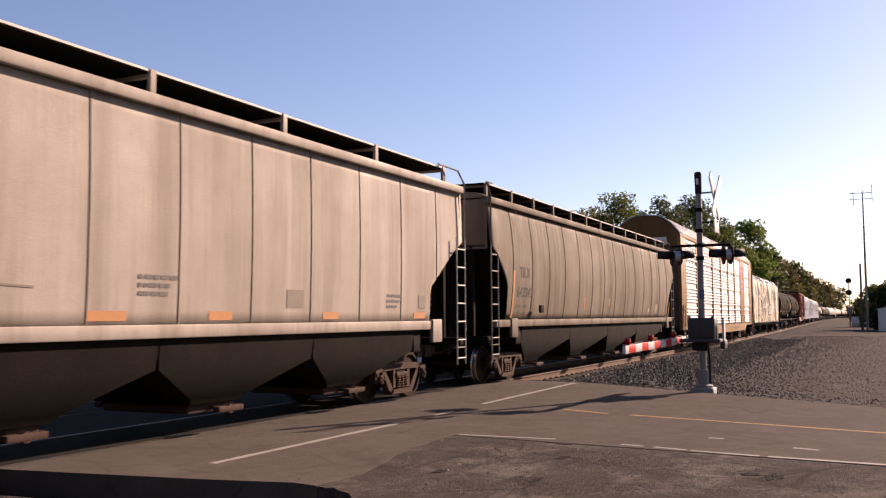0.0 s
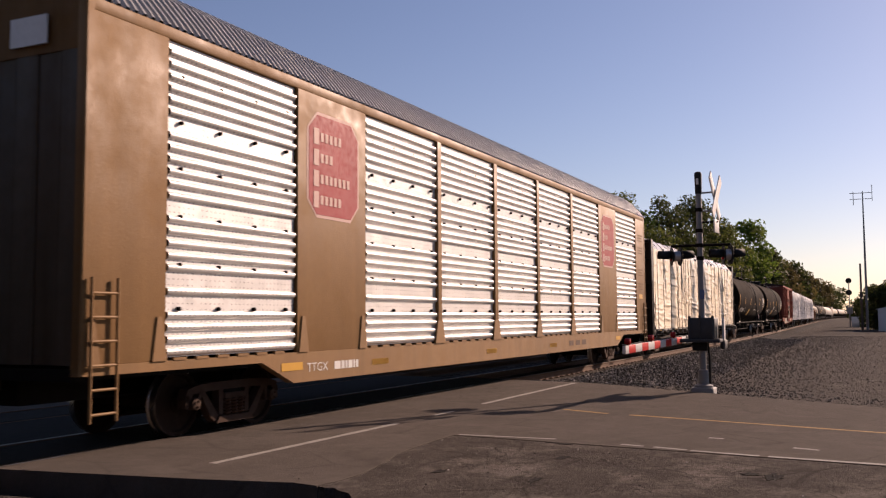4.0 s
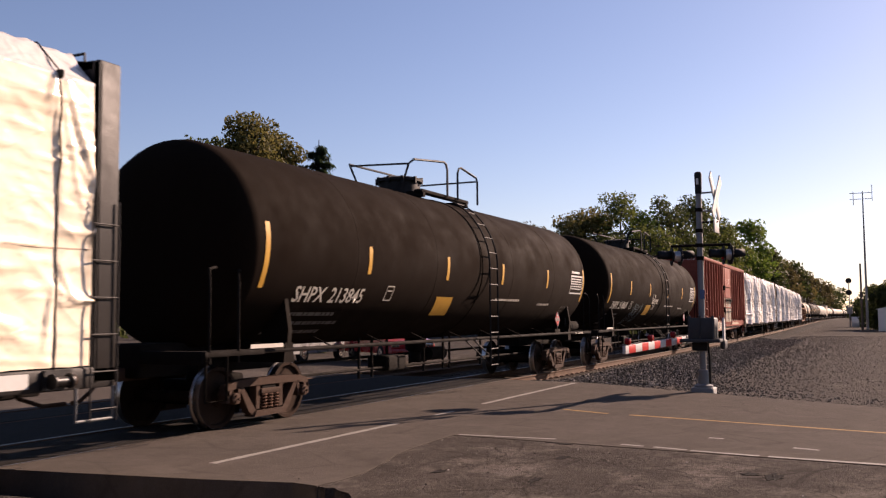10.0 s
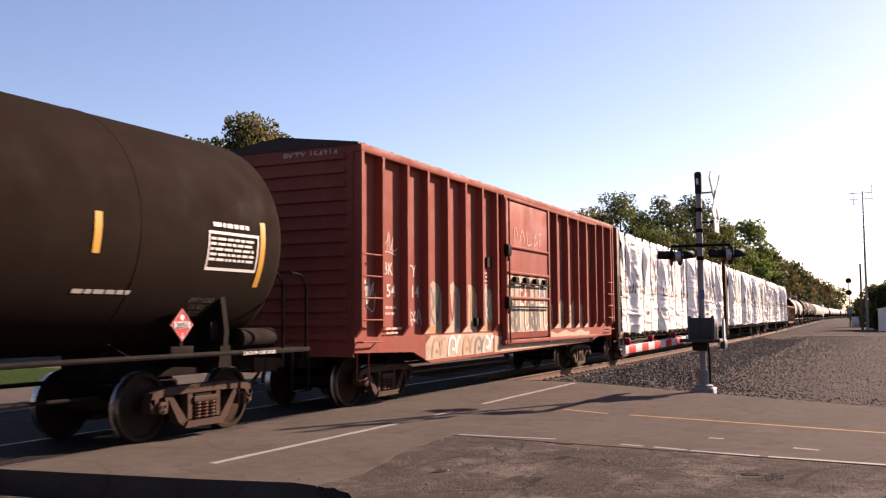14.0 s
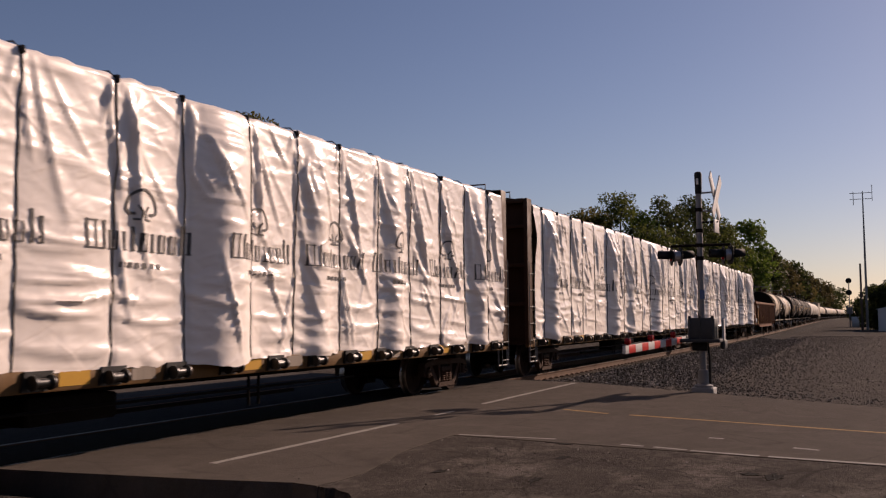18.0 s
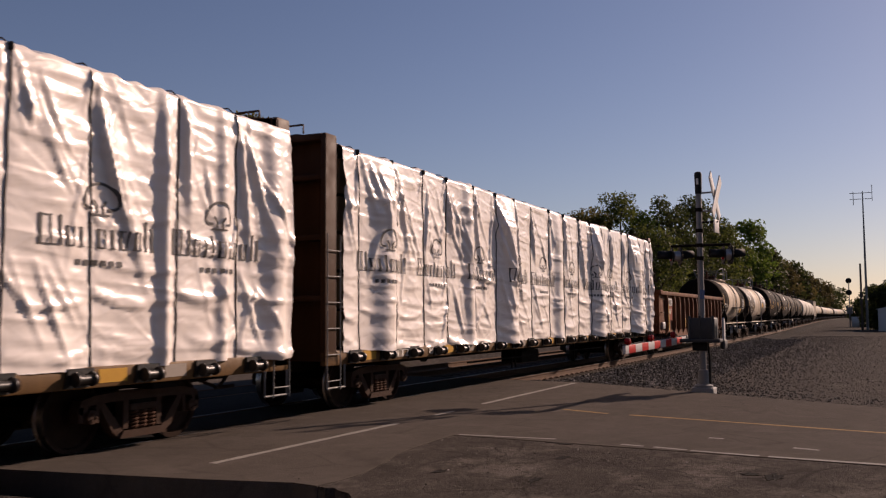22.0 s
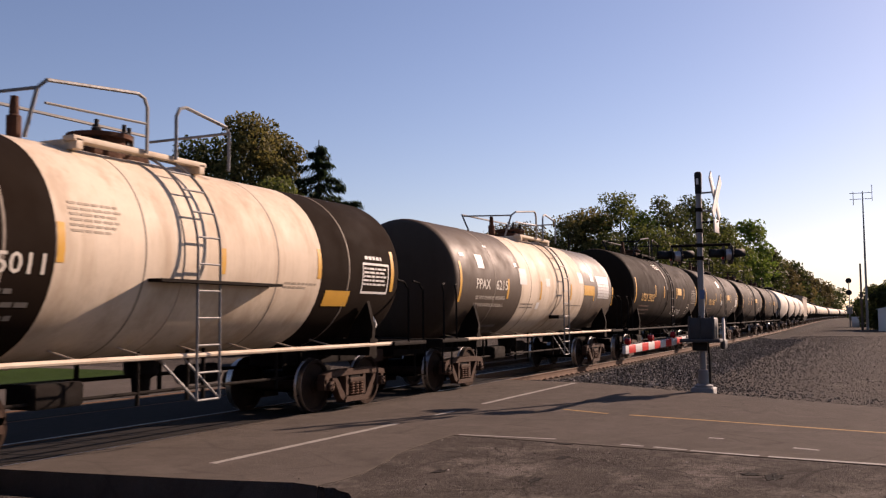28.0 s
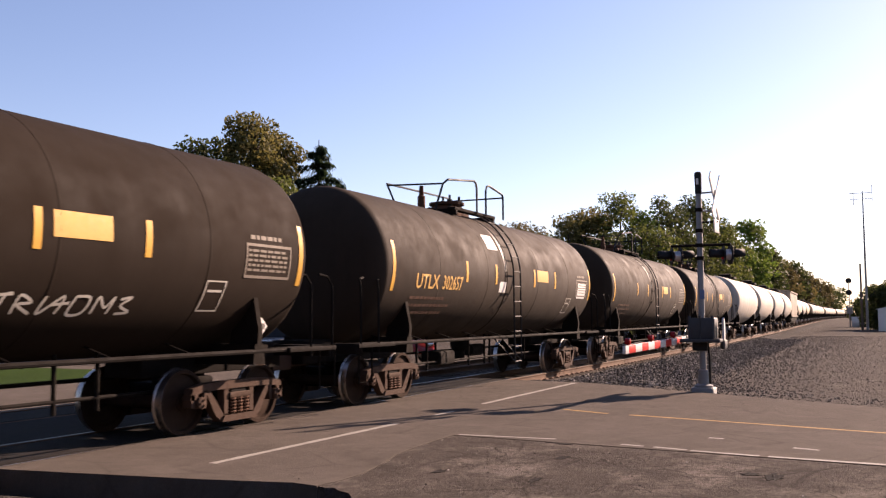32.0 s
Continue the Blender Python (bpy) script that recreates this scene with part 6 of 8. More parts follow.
# two dark tank cars
for s0, s1, number, lab in ((97.0, 115.25, "213845", "dark brown-black tank car with white lettering and yellow tape"),
                            (116.05, 134.35, "214068", "dark tank car with white lettering and sprayed graffiti")):
    first = number == "213845"
    car, h, side = tank_car(s0, s1, lab, M["tank"], 1.6, 2.755, ladder_at=.55 if first else .62)
    c = (s0 + s1) / 2
    tank_marks(car, h, side, "SHPX", number, "white_paint", [(-7.88, 2.07, 3.04)] + [(u, 2.38, 2.86) for u in ((-4.85, -1.61, 1.46, 4.70) if first else (-5.1, -1.96, 1.46, 4.57))] + [(7.95 if first else 7.70, 2.07, 3.0)],
               panel=(6.75 if first else 6.5, 2.27, 1.1, .53), box_at=(-4.05, 1.93, .27) if first else (-4.68, 1.88, .26), word_x=-6.95 if first else -7.25, size=.25, word_z=1.88)
    g = Geo()
    patch(g, -1.72 if first else -1.95, -.94 if first else -1.15, 1.66, 2.04, side, lean=-.34)
    part("notice_panel", g, M["yellow"], car, "worn yellow notice panel")
    placard(car, 6.34, 1.54, side)
    part("bracket_plate", Geo().box(6.88, -1.34, 1.34, 7.12, -1.31, 1.58, .008), M["under"], car)
    part("air_reservoir", Geo().lathe([(7.68, .02), (7.70, .10), (7.76, .15), (8.56, .15), (8.62, .10), (8.64, .02)], 20, "x", (0, -1.1, 1.33)), M["under"], car)
    for q, words in enumerate(("EMPTY LOAD", "1.5 ADJ", "BLOCK")):
        lettering(car, words, 6.44 + .06 * q, 1.84 - .09 * q, .065, side, "grey_paint", width=(.5, .3, .24)[q])
    lettering(car, "2 INCH HF COMP SHOES", 7.42, 1.105, .05, FLAT(-1.486), "white_paint", width=.76, bold=.002)
    g = Geo()
    patch(g, -h + 1.0, -h + 1.8, 1.19, 1.25, FLAT(-1.485), .004)
    part("sill_stencil", g, M["white_paint"], car)
    g = Geo()
    bars(g, 1.3, 2.0, 1, [1.7], .05, .05, side)
    bars(g, 4.4, 1.92, 1, [.9], .05, .05, side)
    part("small_lettering", g, M["white_paint"], car)
    if number == "214068":
        scrawl(car, [[(0, 1), (.05, .55), (.12, .4), (.16, .75), (.2, .4), (.28, .5), (.3, .95)], [(.36, .95), (.36, .4), (.4, .65), (.46, .6), (.48, .4)],
                     [(.54, .52), (.62, .56), (.6, .68), (.54, .62), (.56, .42), (.66, .44)], [(.70, .66), (.71, .42), (.74, .62), (.8, .64)], [(.84, .54), (.92, .58), (.9, .68), (.84, .62), (.86, .44), (1, .46)],
                     [(.3, .2), (.36, .3), (.42, .22), (.36, .08), (.46, .1)], [(.5, .28), (.58, .28), (.54, .18), (.6, .1), (.5, .05)]], -1.35, 1.83, 1.12, .66, side, "white_paint", .018, label="white sprayed word")
        scrawl(car, [[(.02, .05), (0, .3), (.06, .8), (.16, .98), (.2, .8), (.16, .3), (.08, .02), (.02, .05)], [(.2, .08), (.2, .4), (.28, .85), (.36, .96), (.38, .7), (.32, .2), (.24, .02), (.2, .08)],
                     [(.46, .95), (.5, .55), (.48, .1)], [(.68, .9), (.52, .5), (.66, .3), (.74, .05)], [(.84, 1.0), (.86, .5), (.82, .12)], [(.7, .08), (.84, .16), (1, .06)], [(.9, .9), (.93, .4), (1, .1)]],
               -4.05, 1.34, 1.55, .74, side, "blue_chalk", .012, label="pale blue chalky scrawl")

# cream and black tank cars
car, h, side = tank_car(247.45, 260.05, "black tank car with a broad cream middle and pipe rails", M["tank"], 1.38, 2.47, (-2.82, 2.62, M["tank_white"]), "galv", "valves", ladder_at=-.35)
tank_marks(car, h, side, "UTLX", "25011", "white_paint", [(-5.0, 2.1, 2.9), (-2.75, 2.26, 2.72), (2.56, 2.26, 2.75), (.1, 2.24, 2.6), (5.05, 2.1, 2.85)], word_x=-4.78, size=.235, panel=(3.95, 2.05, .95, .55), word_z=2.12)
g = Geo()
patch(g, 2.82, 3.6, 1.82, 2.08, side)
part("notice_panel", g, M["yellow"], car, "yellow notice panel")
g = Geo()
bars(g, -2.6, 2.95, 6, [.8, .85, .75, .8, .7, .6], .03, .035, side)
bars(g, 1.6, 2.15, 2, [.9, .6], .03, .03, side)
part("small_lettering", g, M["faded_print"], car)
part("side_shelf", Geo().box(-1.33, -1.56, 2.09, 1.27, -1.30, 2.13), M["under"], car)
placard(car, 4.75, 1.5, side, False)
car, h, side = tank_car(260.75, 275.55, "brown tank car with a cream middle and pipe rails", M["tank_brown"], 1.38, 2.45, (-2.4, 3.1, M["tank_white"]), "galv", "valves", ladder_at=.9, mat2=M["tank_tan"])
tank_marks(car, h, side, "", "", "white_paint", [(-6.2, 1.95, 2.85), (-3.34, 2.06, 2.55), (-.89, 2.07, 2.56), (1.79, 2.1, 2.57), (4.21, 2.11, 2.56), (6.45, 1.99, 2.6)], word_x=-4.6, size=.235, word_z=1.6)
lettering(car, "PPAX", -5.35, 2.27, .235, side, "white_paint", width=.85, bold=.004)
lettering(car, "6215", -4.15, 2.27, .235, side, "white_paint", width=.76, bold=.004)
lettering(car, "LD LMT 221600 LB 100500KG", -5.3, 2.03, .085, side, "white_paint", width=1.8)
lettering(car, "LT WT 64400 LB 29200KG", -5.3, 1.86, .085, side, "white_paint", width=1.8)
g = Geo()
patch(g, 3.12, 4.15, 2.27, 2.58, side)
part("notice_panel", g, M["yellow"], car, "yellow notice panel")
for a_, b_, c_, d_ in ((-5.19, -4.8, 2.74, 3.06), (-6.08, -5.84, 2.97, 3.05), (-4.3, -4.1, 3.28, 3.33), (-2.53, -2.02, 2.44, 2.85), (-2.77, -2.58, 2.87, 2.98), (-.5, -.16, 2.44, 2.66), (-1.1, -.87, 1.82, 2.0), (2.62, 3.06, 2.62, 2.95), (3.9, 4.27, 2.72, 3.0), (4.57, 6.0, 2.75, 2.92)):
    g = Geo()
    patch(g, a_, b_, c_, d_, side)
    part("white_patch", g, M["siding"], car, "bright white painted patch")
g = Geo()
patch(g, 4.6, 5.98, 2.2, 2.76, side)
part("data_panel", g, M["alu"], car, "silvery test-data panel")
g = Geo()
for k in range(5):
    patch(g, 4.66, 5.92, 2.25 + .1 * k, 2.262 + .1 * k, side, .010)
    patch(g, 4.62 + .32 * k, 4.635 + .32 * k, 2.22, 2.74, side, .010)
bars(g, -2.3, 1.93, 2, [1.0, .95], .035, .05, side)
bars(g, 1.5, 1.93, 1, [1.4], .03, .05, side)
part("small_lettering", g, M["faint_paint"], car)
part("side_shelf", Geo().box(.2, -1.5, 1.56, .75, -1.2, 1.66, .01), M["under"], car)

for s0, s1, number, lab in ((276.26, 291.36, "303213", "dark tank car with amber lettering and a pale stripe of graffiti"), (292.05, 307.15, "302657", "dark tank car with amber lettering and white patches"),
                            (307.85, 322.95, "302641", "dark brown tank car with a worn pale band"), (323.65, 338.75, "302688", "dark brown tank car with a worn pale band")):
    near = s0 < 300
    car, h, side = tank_car(s0, s1, lab, M["tank_utlx"] if s0 < 290 else M["tank_umber"], 1.52, 2.625, ladder_at=-.2, dome="valves")
    t = h - 1.05
    g = Geo()
    patch(g, -.72, -.5, 2.7, 4.04, side)
    part("spill_stain", g, M["spill"], car, "pale dried spill below the fittings")
    tank_marks(car, h, side, "UTLX" if near else "", number if near else "", "amber", [(-6.3, 2.12, 3.06)] + [(u, 2.38, 2.84) for u in (-2.93, -1.23, 1.42, 3.1)] + [(6.42, 2.12, 3.05)], word_x=-5.36, size=.29, word_z=2.20,
               panel=(5.05, 2.2, 1.1, .5), box_at=(4.3, 1.72, .42))
    g = Geo()
    patch(g, 1.63, 2.5, 2.53, 2.83, side)
    part("notice_panel", g, M["amber"], car, "amber notice panel")
    if number == "303213":
        scrawl(car, [[(0, .9), (.1, .95), (.05, .9), (.02, .1)], [(.14, .1), (.16, .9), (.26, .6), (.16, .5), (.28, .1)], [(.36, .9), (.34, .1), (.5, .9), (.48, .1)], [(.42, .5), (.56, .6)], [(.6, .9), (.58, .1), (.7, .15), (.72, .85), (.6, .9)],
                     [(.78, .1), (.8, .9), (.88, .4), (.94, .9), (.92, .1)], [(1.0, .8), (1.1, .9), (1.02, .5), (1.12, .2), (1.0, .1)]], 1.1, 1.66, 1.75, .25, side, "white_paint", .016, label="white sprayed scrawl")
        placard(car, 5.85, 1.5, side, False)
        g = Geo()
        bars(g, -1.6, 3.72, 3, [.8, .75, .8], .04, .04, side)
        part("small_lettering", g, M["white_paint"], car)
    if number == "302657":
        g = Geo()
        patch(g, -1.5, -.9, 3.2, 3.55, side)
        patch(g, -1.0, -.6, 2.2, 2.45, side)
        patch(g, t - 1.3, t - .5, 2.15, 2.6, side)
        part("white_patch", g, M["siding"], car, "white painted patches")


# ---------------------------------------------------------------- boxcar
def boxcar(s0, s1):
    car, h = railcar("boxcar", "faded red ribbed boxcar with a sliding door and graffiti", s0, s1, "boxcar")
    c = (s0 + s1) / 2
    Y, top = 1.50, 4.62
    lx = lambda s: s - c
    part("side_wall", Geo().box(-h, -Y, 1.05, h, -Y + .06, top), M["box_red"], car)
    part("side_wall", Geo().box(-h, Y - .06, 1.05, h, Y, top), M["box_red"], car)
    for sx in (-1, 1):
        x0, x1 = sorted((sx * h, sx * (h - .06)))
        g = Geo().prism([(-Y, .95), (Y, .95), (Y, top), (0, top + .22), (-Y, top)], "x", x0, x1)
        wall = part("end_wall", g, M["box_red"], car, "corrugated red end wall")
        for k in range(14):
            z = 1.25 + .24 * k
            part("corrugation", Geo().prism([(-Y + .12, z), (Y - .12, z), (Y - .16, z + .10), (-Y + .16, z + .10)], "x", *sorted((sx * h, sx * (h + .05)))), M["box_red"], wall)
        coupler(car, sx * h, sx)
        truck(car, sx * (h - 2.0))
        g = Geo().box(*((min(sx * h, sx * (h - 2.6)), -.4, .75)), max(sx * h, sx * (h - 2.6)), .4, 1.05, .02)
        part("draft_sill", g, M["grime"], car)
        for k in range(5):
            g = Geo()
            grab(g, sx * (h - .08) if sx < 0 else h - .75, sx * (h - .75) if sx < 0 else h - .08, -Y - .03, 1.2 + .38 * k, .016, .12)
            part("grab_iron", g, M["box_red"], car)
        g = Geo()
        g.tube([(sx * (h - .1), -Y - .02, 1.0), (sx * (h - .1), -Y - .02, .55), (sx * (h - .5), -Y - .02, .55), (sx * (h - .5), -Y - .02, 1.0)], .018, 6)
        part("stirrup", g, M["box_red"], car)
    part("roof", Geo().prism([(-Y - .12, top - .01), (Y + .02, top - .01), (Y, top + .05), (0, top + .24), (-Y - .11, top + .03)], "x", -h - .02, h + .02), M["roof_galv"], car, "dark grimy roof")
    g = Geo()
    for i in range(16):
        xx = -h + .4 + (2 * h - .8) * i / 15
        g.prism([(-Y, top + .05), (0, top + .25), (Y, top + .05), (Y, top + .08), (0, top + .29), (-Y, top + .08)], "x", xx - .04, xx + .04)
    part("roof_ribs", g, M["roof_galv"], car)
    part("top_chord", Geo().box(-h, -Y - .16, top - .13, h, -Y + .02, top, .015), M["box_red"], car)
    # posts with tapered feet
    for s in (135.68, 136.42, 137.39, 138.26, 139.19, 140.1, 141.03, 141.9, 146.3, 147.28, 148.26, 149.11, 150.11, 150.95, 151.9, 152.15):
        xx = lx(s)
        g = Geo()
        ring = lambda z, w, d: [(xx - w, -Y + .01, z), (xx - w * .8, -Y - d, z), (xx + w * .8, -Y - d, z), (xx + w, -Y + .01, z)]
        g.loft([ring(1.28, .04, .01), ring(1.46, .052, .155), ring(4.2, .052, .155), ring(top - .1, .052, .155)], True, True)
        part("side_post", g, M["box_red"], car)
    sill = [(-h, 1.02), (-h, 1.28), (h, 1.28), (h, 1.02), (h - 1.6, 1.0), (h - 2.3, .86), (-h + 2.95, .72), (-h + 2.2, .96), (-h + 1.6, .98)]
    part("side_sill", Geo().prism(sill[::-1], "y", -Y - .035, -Y + .02), M["box_red"], car)
    # door
    d0, d1 = lx(142.45), lx(145.6)
    door = part("sliding_door", Geo().box(d0, -Y - .12, 1.10, d1, -Y - .03, 4.42, .015), M["box_red"], car, "pale red sliding plug door with graffiti")
    for z in (2.05, 2.65, 3.28):
        part("door_rib", Geo().box(d0 + .04, -Y - .17, z, d1 - .04, -Y - .10, z + .06, .015), M["box_red"], door)
    for u in (d0 - .06, d1 - .06):
        part("door_post", Geo().box(u, -Y - .15, .95, u + .12, -Y - .02, 4.5, .01), M["box_red"], door)
    g = Geo()
    g.rod((d0 + .06, -Y - .2, 1.0), (d0 + .06, -Y - .2, 4.45), .022)
    part("lock_rod", g, M["box_red"], door)
    for z in (2.42, 1.86):
        part("door_bar", Geo().rod((d0 + .1, -Y - .2, z), (d1 - .1, -Y - .2, z), .022), M["under"], door)
    for k in range(4):
        u = d0 + .55 + .72 * k
        part("roller_bracket", Geo().box(u - .12, -Y - .22, 2.44, u + .12, -Y - .12, 2.58, .02), M["under"], door, "dark roller bracket")
    for z in (1.95, 3.2):
        part("latch", Geo().box(d0 - .12, -Y - .24, z - .14, d0 + .14, -Y - .12, z + .14, .03).rod((d0 - .1, -Y - .22, z - .25), (d0 + .1, -Y - .22, z + .05), .025), M["under"], door, "dark door latch")
    part("door_track", Geo().box(lx(142.3), -Y - .16, .98, lx(150.2), -Y - .04, 1.07, .01).box(lx(142.3), -Y - .16, 4.44, lx(150.2), -Y - .03, 4.52, .01), M["box_red"], car)
    side = FLAT(-Y)
    for words, s, z in (("BK", 136.66, 2.40), ("TY", 137.6, 2.40), ("154", 136.58, 2.0), ("314", 137.55, 2.0)):
        lettering(car, words, lx(s), z, .24, side, "white_paint", width=.24 * len(words) * .75, bold=.002)
    g = Geo()
    bars(g, lx(136.55), 1.78, 2, [.6, .55], .05, .06, side)
    bars(g, lx(141.15), 2.6, 4, [.5], .04, .05, side)
    bars(g, lx(136.7), 1.4, 2, [.6, .5], .04, .04, FLAT(-Y - .04))
    part("small_lettering", g, M["logo_pale"], car)
    # end lettering
    cu = bpy.data.curves.new("words", "FONT")
    cu.body, cu.size = "BKTY 154314", .2
    tmp = bpy.data.objects.new("words", cu)
    scene.collection.objects.link(tmp)
    me = bpy.data.meshes.new_from_object(tmp.evaluated_get(bpy.context.evaluated_depsgraph_get()))
    bpy.data.objects.remove(tmp)
    for v in me.vertices:
        v.co = Vector((-h - .006, -.05 - v.co.x, 4.42 + v.co.y))
    part("lettering", me, M["white_paint"], car)
    # graffiti: a pale painted field under the posts with strokes
    rr = random.Random(9)
    g = Geo()
    edge = []
    n = 60
    for i in range(n + 1):
        s = 138.3 + (141.95 - 138.3) * i / n
        edge.append((lx(s), 2.33 - .30 * abs(((s - 138.35) / .91) % 1 - .45) ** 2 * 4 + .08 * noise.noise((i * .5, 0, 2)) - (.4 if i < 2 else 0)))
    g.sheet([[(a, -Y - .004, 1.30) for a, b in edge], [(a, -Y - .004, b) for a, b in edge]])
    n = 70
    edge = [(lx(145.7) + (lx(149.6) - lx(145.7)) * i / n, 2.02 + .08 * math.sin(i * .6)) for i in range(n + 1)]
    g.sheet([[(a, -Y - .004, 1.30) for a, b in edge], [(a, -Y - .004, b) for a, b in edge]])
    g.sheet([[(lx(138.3) + .25 * i, -Y - .041, 1.26 if i else 1.1) for i in range(15)], [(lx(138.3) + .25 * i, -Y - .041, .78 + .003 * i) for i in range(15)]][::-1])
    g.sheet([[(lx(141.9) + .385 * i, -Y - .041, 1.20 - .05 * math.sin(i * 1.7)) for i in range(21)], [(lx(141.9) + .385 * i, -Y - .041, .80 + .0045 * i) for i in range(21)]][::-1])
    part("graffiti_ground", g, M["spray_pale"], car, "pale cream sprayed lettering ground")
    g = Geo().sheet([[(d0 + .1 + i * .24, -Y - .124, 1.25) for i in range(13)], [(d0 + .1 + i * .24, -Y - .124, 2.62 + .05 * math.sin(i * 2)) for i in range(13)]])
    part("graffiti_ground", g, M["spray_pale"], door, "pale sprayed lettering on the door")
    for k, (u, sz, key) in enumerate(((138.6, .40, "spray_tan"), (139.35, .42, "siding"), (140.1, .40, "spray_tan"), (140.75, .36, "spray_grey"), (141.2, .38, "siding"))):
        scrawl(car, [[(0, 0), (.1, .7), (.35, .95), (.6, .7), (.5, .3), (.3, .35)], [(.62, .1), (.8, .8), (1, .95)]], lx(u), .82, .62, sz, FLAT(-Y - .040), key, .035)
    for k in range(6):
        scrawl(car, [[(0, 0), (.2, .8), (.5, 1), (.8, .6), (.9, .1)], [(.3, .1), (.5, .6), (.7, .2)]], lx(145.75) + k * .62, 1.36, .5, .42, side, ("grey_paint", "orange", "box_red", "faint_paint", "white_paint", "grey_paint")[k], .02)
    for k in range(5):
        x0 = lx(138.45) + k * .72
        scrawl(car, [[(0, 0), (.1, .9), (.3, 1), (.5, .6), (.3, .4), (.6, .1)], [(.6, .9), (.8, .2), (1, .95)]], x0, 1.4, .6, .8, side, ("spray_grey", "box_red", "spray_grey", "orange", "white_paint")[k], .03)
    for k in range(4):
        scrawl(door, [[(0, .2), (.1, .9), (.4, .95), (.5, .55), (.2, .45), (.55, .05), (.9, .1), (.95, .9), (.7, .6)]], d0 + .2 + k * .7, 1.3 + .62 * (k % 2), .65, .55, FLAT(-Y - .122), ("spray_grey", "box_red", "grey_paint", "spray_grey")[k], .055)
        scrawl(door, [[(0, 0), (0, .9), (.5, .95)], [(0, .5), (.45, .5)], [(.6, .9), (.62, .05), (1, .1)]], d0 + .22 + k * .72, 1.32, .58, 1.2, FLAT(-Y - .126), ("grey_paint", "white_paint", "grey_paint", "white_paint")[k], .035)
    scrawl(door, [[(0, 0), (.05, 1), (.15, .5)], [(.2, .2), (.3, .9), (.38, .2)], [(.45, .9), (.5, .1), (.62, .2)], [(.7, .5), (.82, .9), (.72, .1), (.86, .4)], [(.9, .9), (1.0, .9), (.95, .9), (.95, .1)]], d0 + .55, 3.38, 2.0, .42, FLAT(-Y - .122), "logo_pale", .013)
    scrawl(car, [[(0, .9), (.2, .6), (.1, .3), (.4, .5), (.5, .9), (.45, .2)], [(.55, .8), (.6, .2), (.75, .7), (.7, .2), (1, .3)], [(.2, .1), (.5, .15), (.9, .05)]], lx(136.5), 2.75, .7, .5, side, "logo_pale", .011)
    scrawl(car, [[(0, .2), (.12, .9), (.2, .3), (.32, .95), (.4, .2), (.55, .9), (.5, .3), (.7, .8)], [(.1, 0), (.4, .15), (.8, .05), (1, .9), (.85, .3)]], lx(135.8), 1.72, .62, .6, side, "white_paint", .012)
    scrawl(car, [[(0, .1), (.1, .8), (.2, .2), (.3, .9), (.4, .1), (.6, .8), (.7, .2), (.8, .9), (1, .1)]], lx(137.5), 1.42, .7, .4, side, "logo_pale", .014)
    scrawl(car, [[(0, .9), (.3, .5), (.1, .3), (.5, .5), (.6, .9), (.5, .2)], [(.65, .8), (.7, .2), (.9, .7), (.85, .2)]], lx(135.75), 1.9, .6, .5, side, "white_paint", .012)
    scrawl(car, [[(0, .5), (.3, .8), (.2, .2), (.5, .6), (.7, .2), (1, .5)], [(.2, .1), (.6, .3), (.9, .1)]], lx(137.4), 1.45, .75, .45, side, "white_paint", .012)
    g = Geo()
    patch(g, lx(136.45), lx(136.6), 1.55, 2.05, side)
    patch(g, lx(141.3), lx(141.85), 1.32, 1.5, side)
    patch(g, lx(138.5), lx(138.9), 1.32, 1.45, side)
    part("reflector_tape", g, M["orange"], car)
    g = Geo()
    g.box(-h + 2.5, -.5, .7, h - 2.5, .5, 1.0)
    g.rod((-h + 3, -.9, .7), (h - 3, -.9, .7), .03)
    part("centre_sill", g, M["grime"], car)
    g = Geo().box(lx(140.75), -Y - .09, 1.42, lx(141.05), -Y, 1.6, .02).box(lx(141.5), -Y - .05, 2.75, lx(141.75), -Y, 2.98)
    part("defect_card_holder", g, M["under"], car)
    return car


M["spray_pale"] = paint("cream_spray_paint", (.38, .32, .23), (.27, .15, .09), .75, amount=.8, scale=2.6, bump=0, streak=.2)
M["spray_tan"] = paint("tan_spray_paint", (.33, .22, .14), (.25, .15, .09), .75, amount=.8, scale=3, bump=0)
M["spray_grey"] = paint("grey_spray_paint", (.16, .15, .135), (.10, .095, .085), .75, amount=.8, scale=3, bump=0)
M["roof_galv"] = paint("dirty_galvanised_roof", (.045, .03, .026), (.03, .02, .017), .7, scale=2)
boxcar(135.6, 152.2)


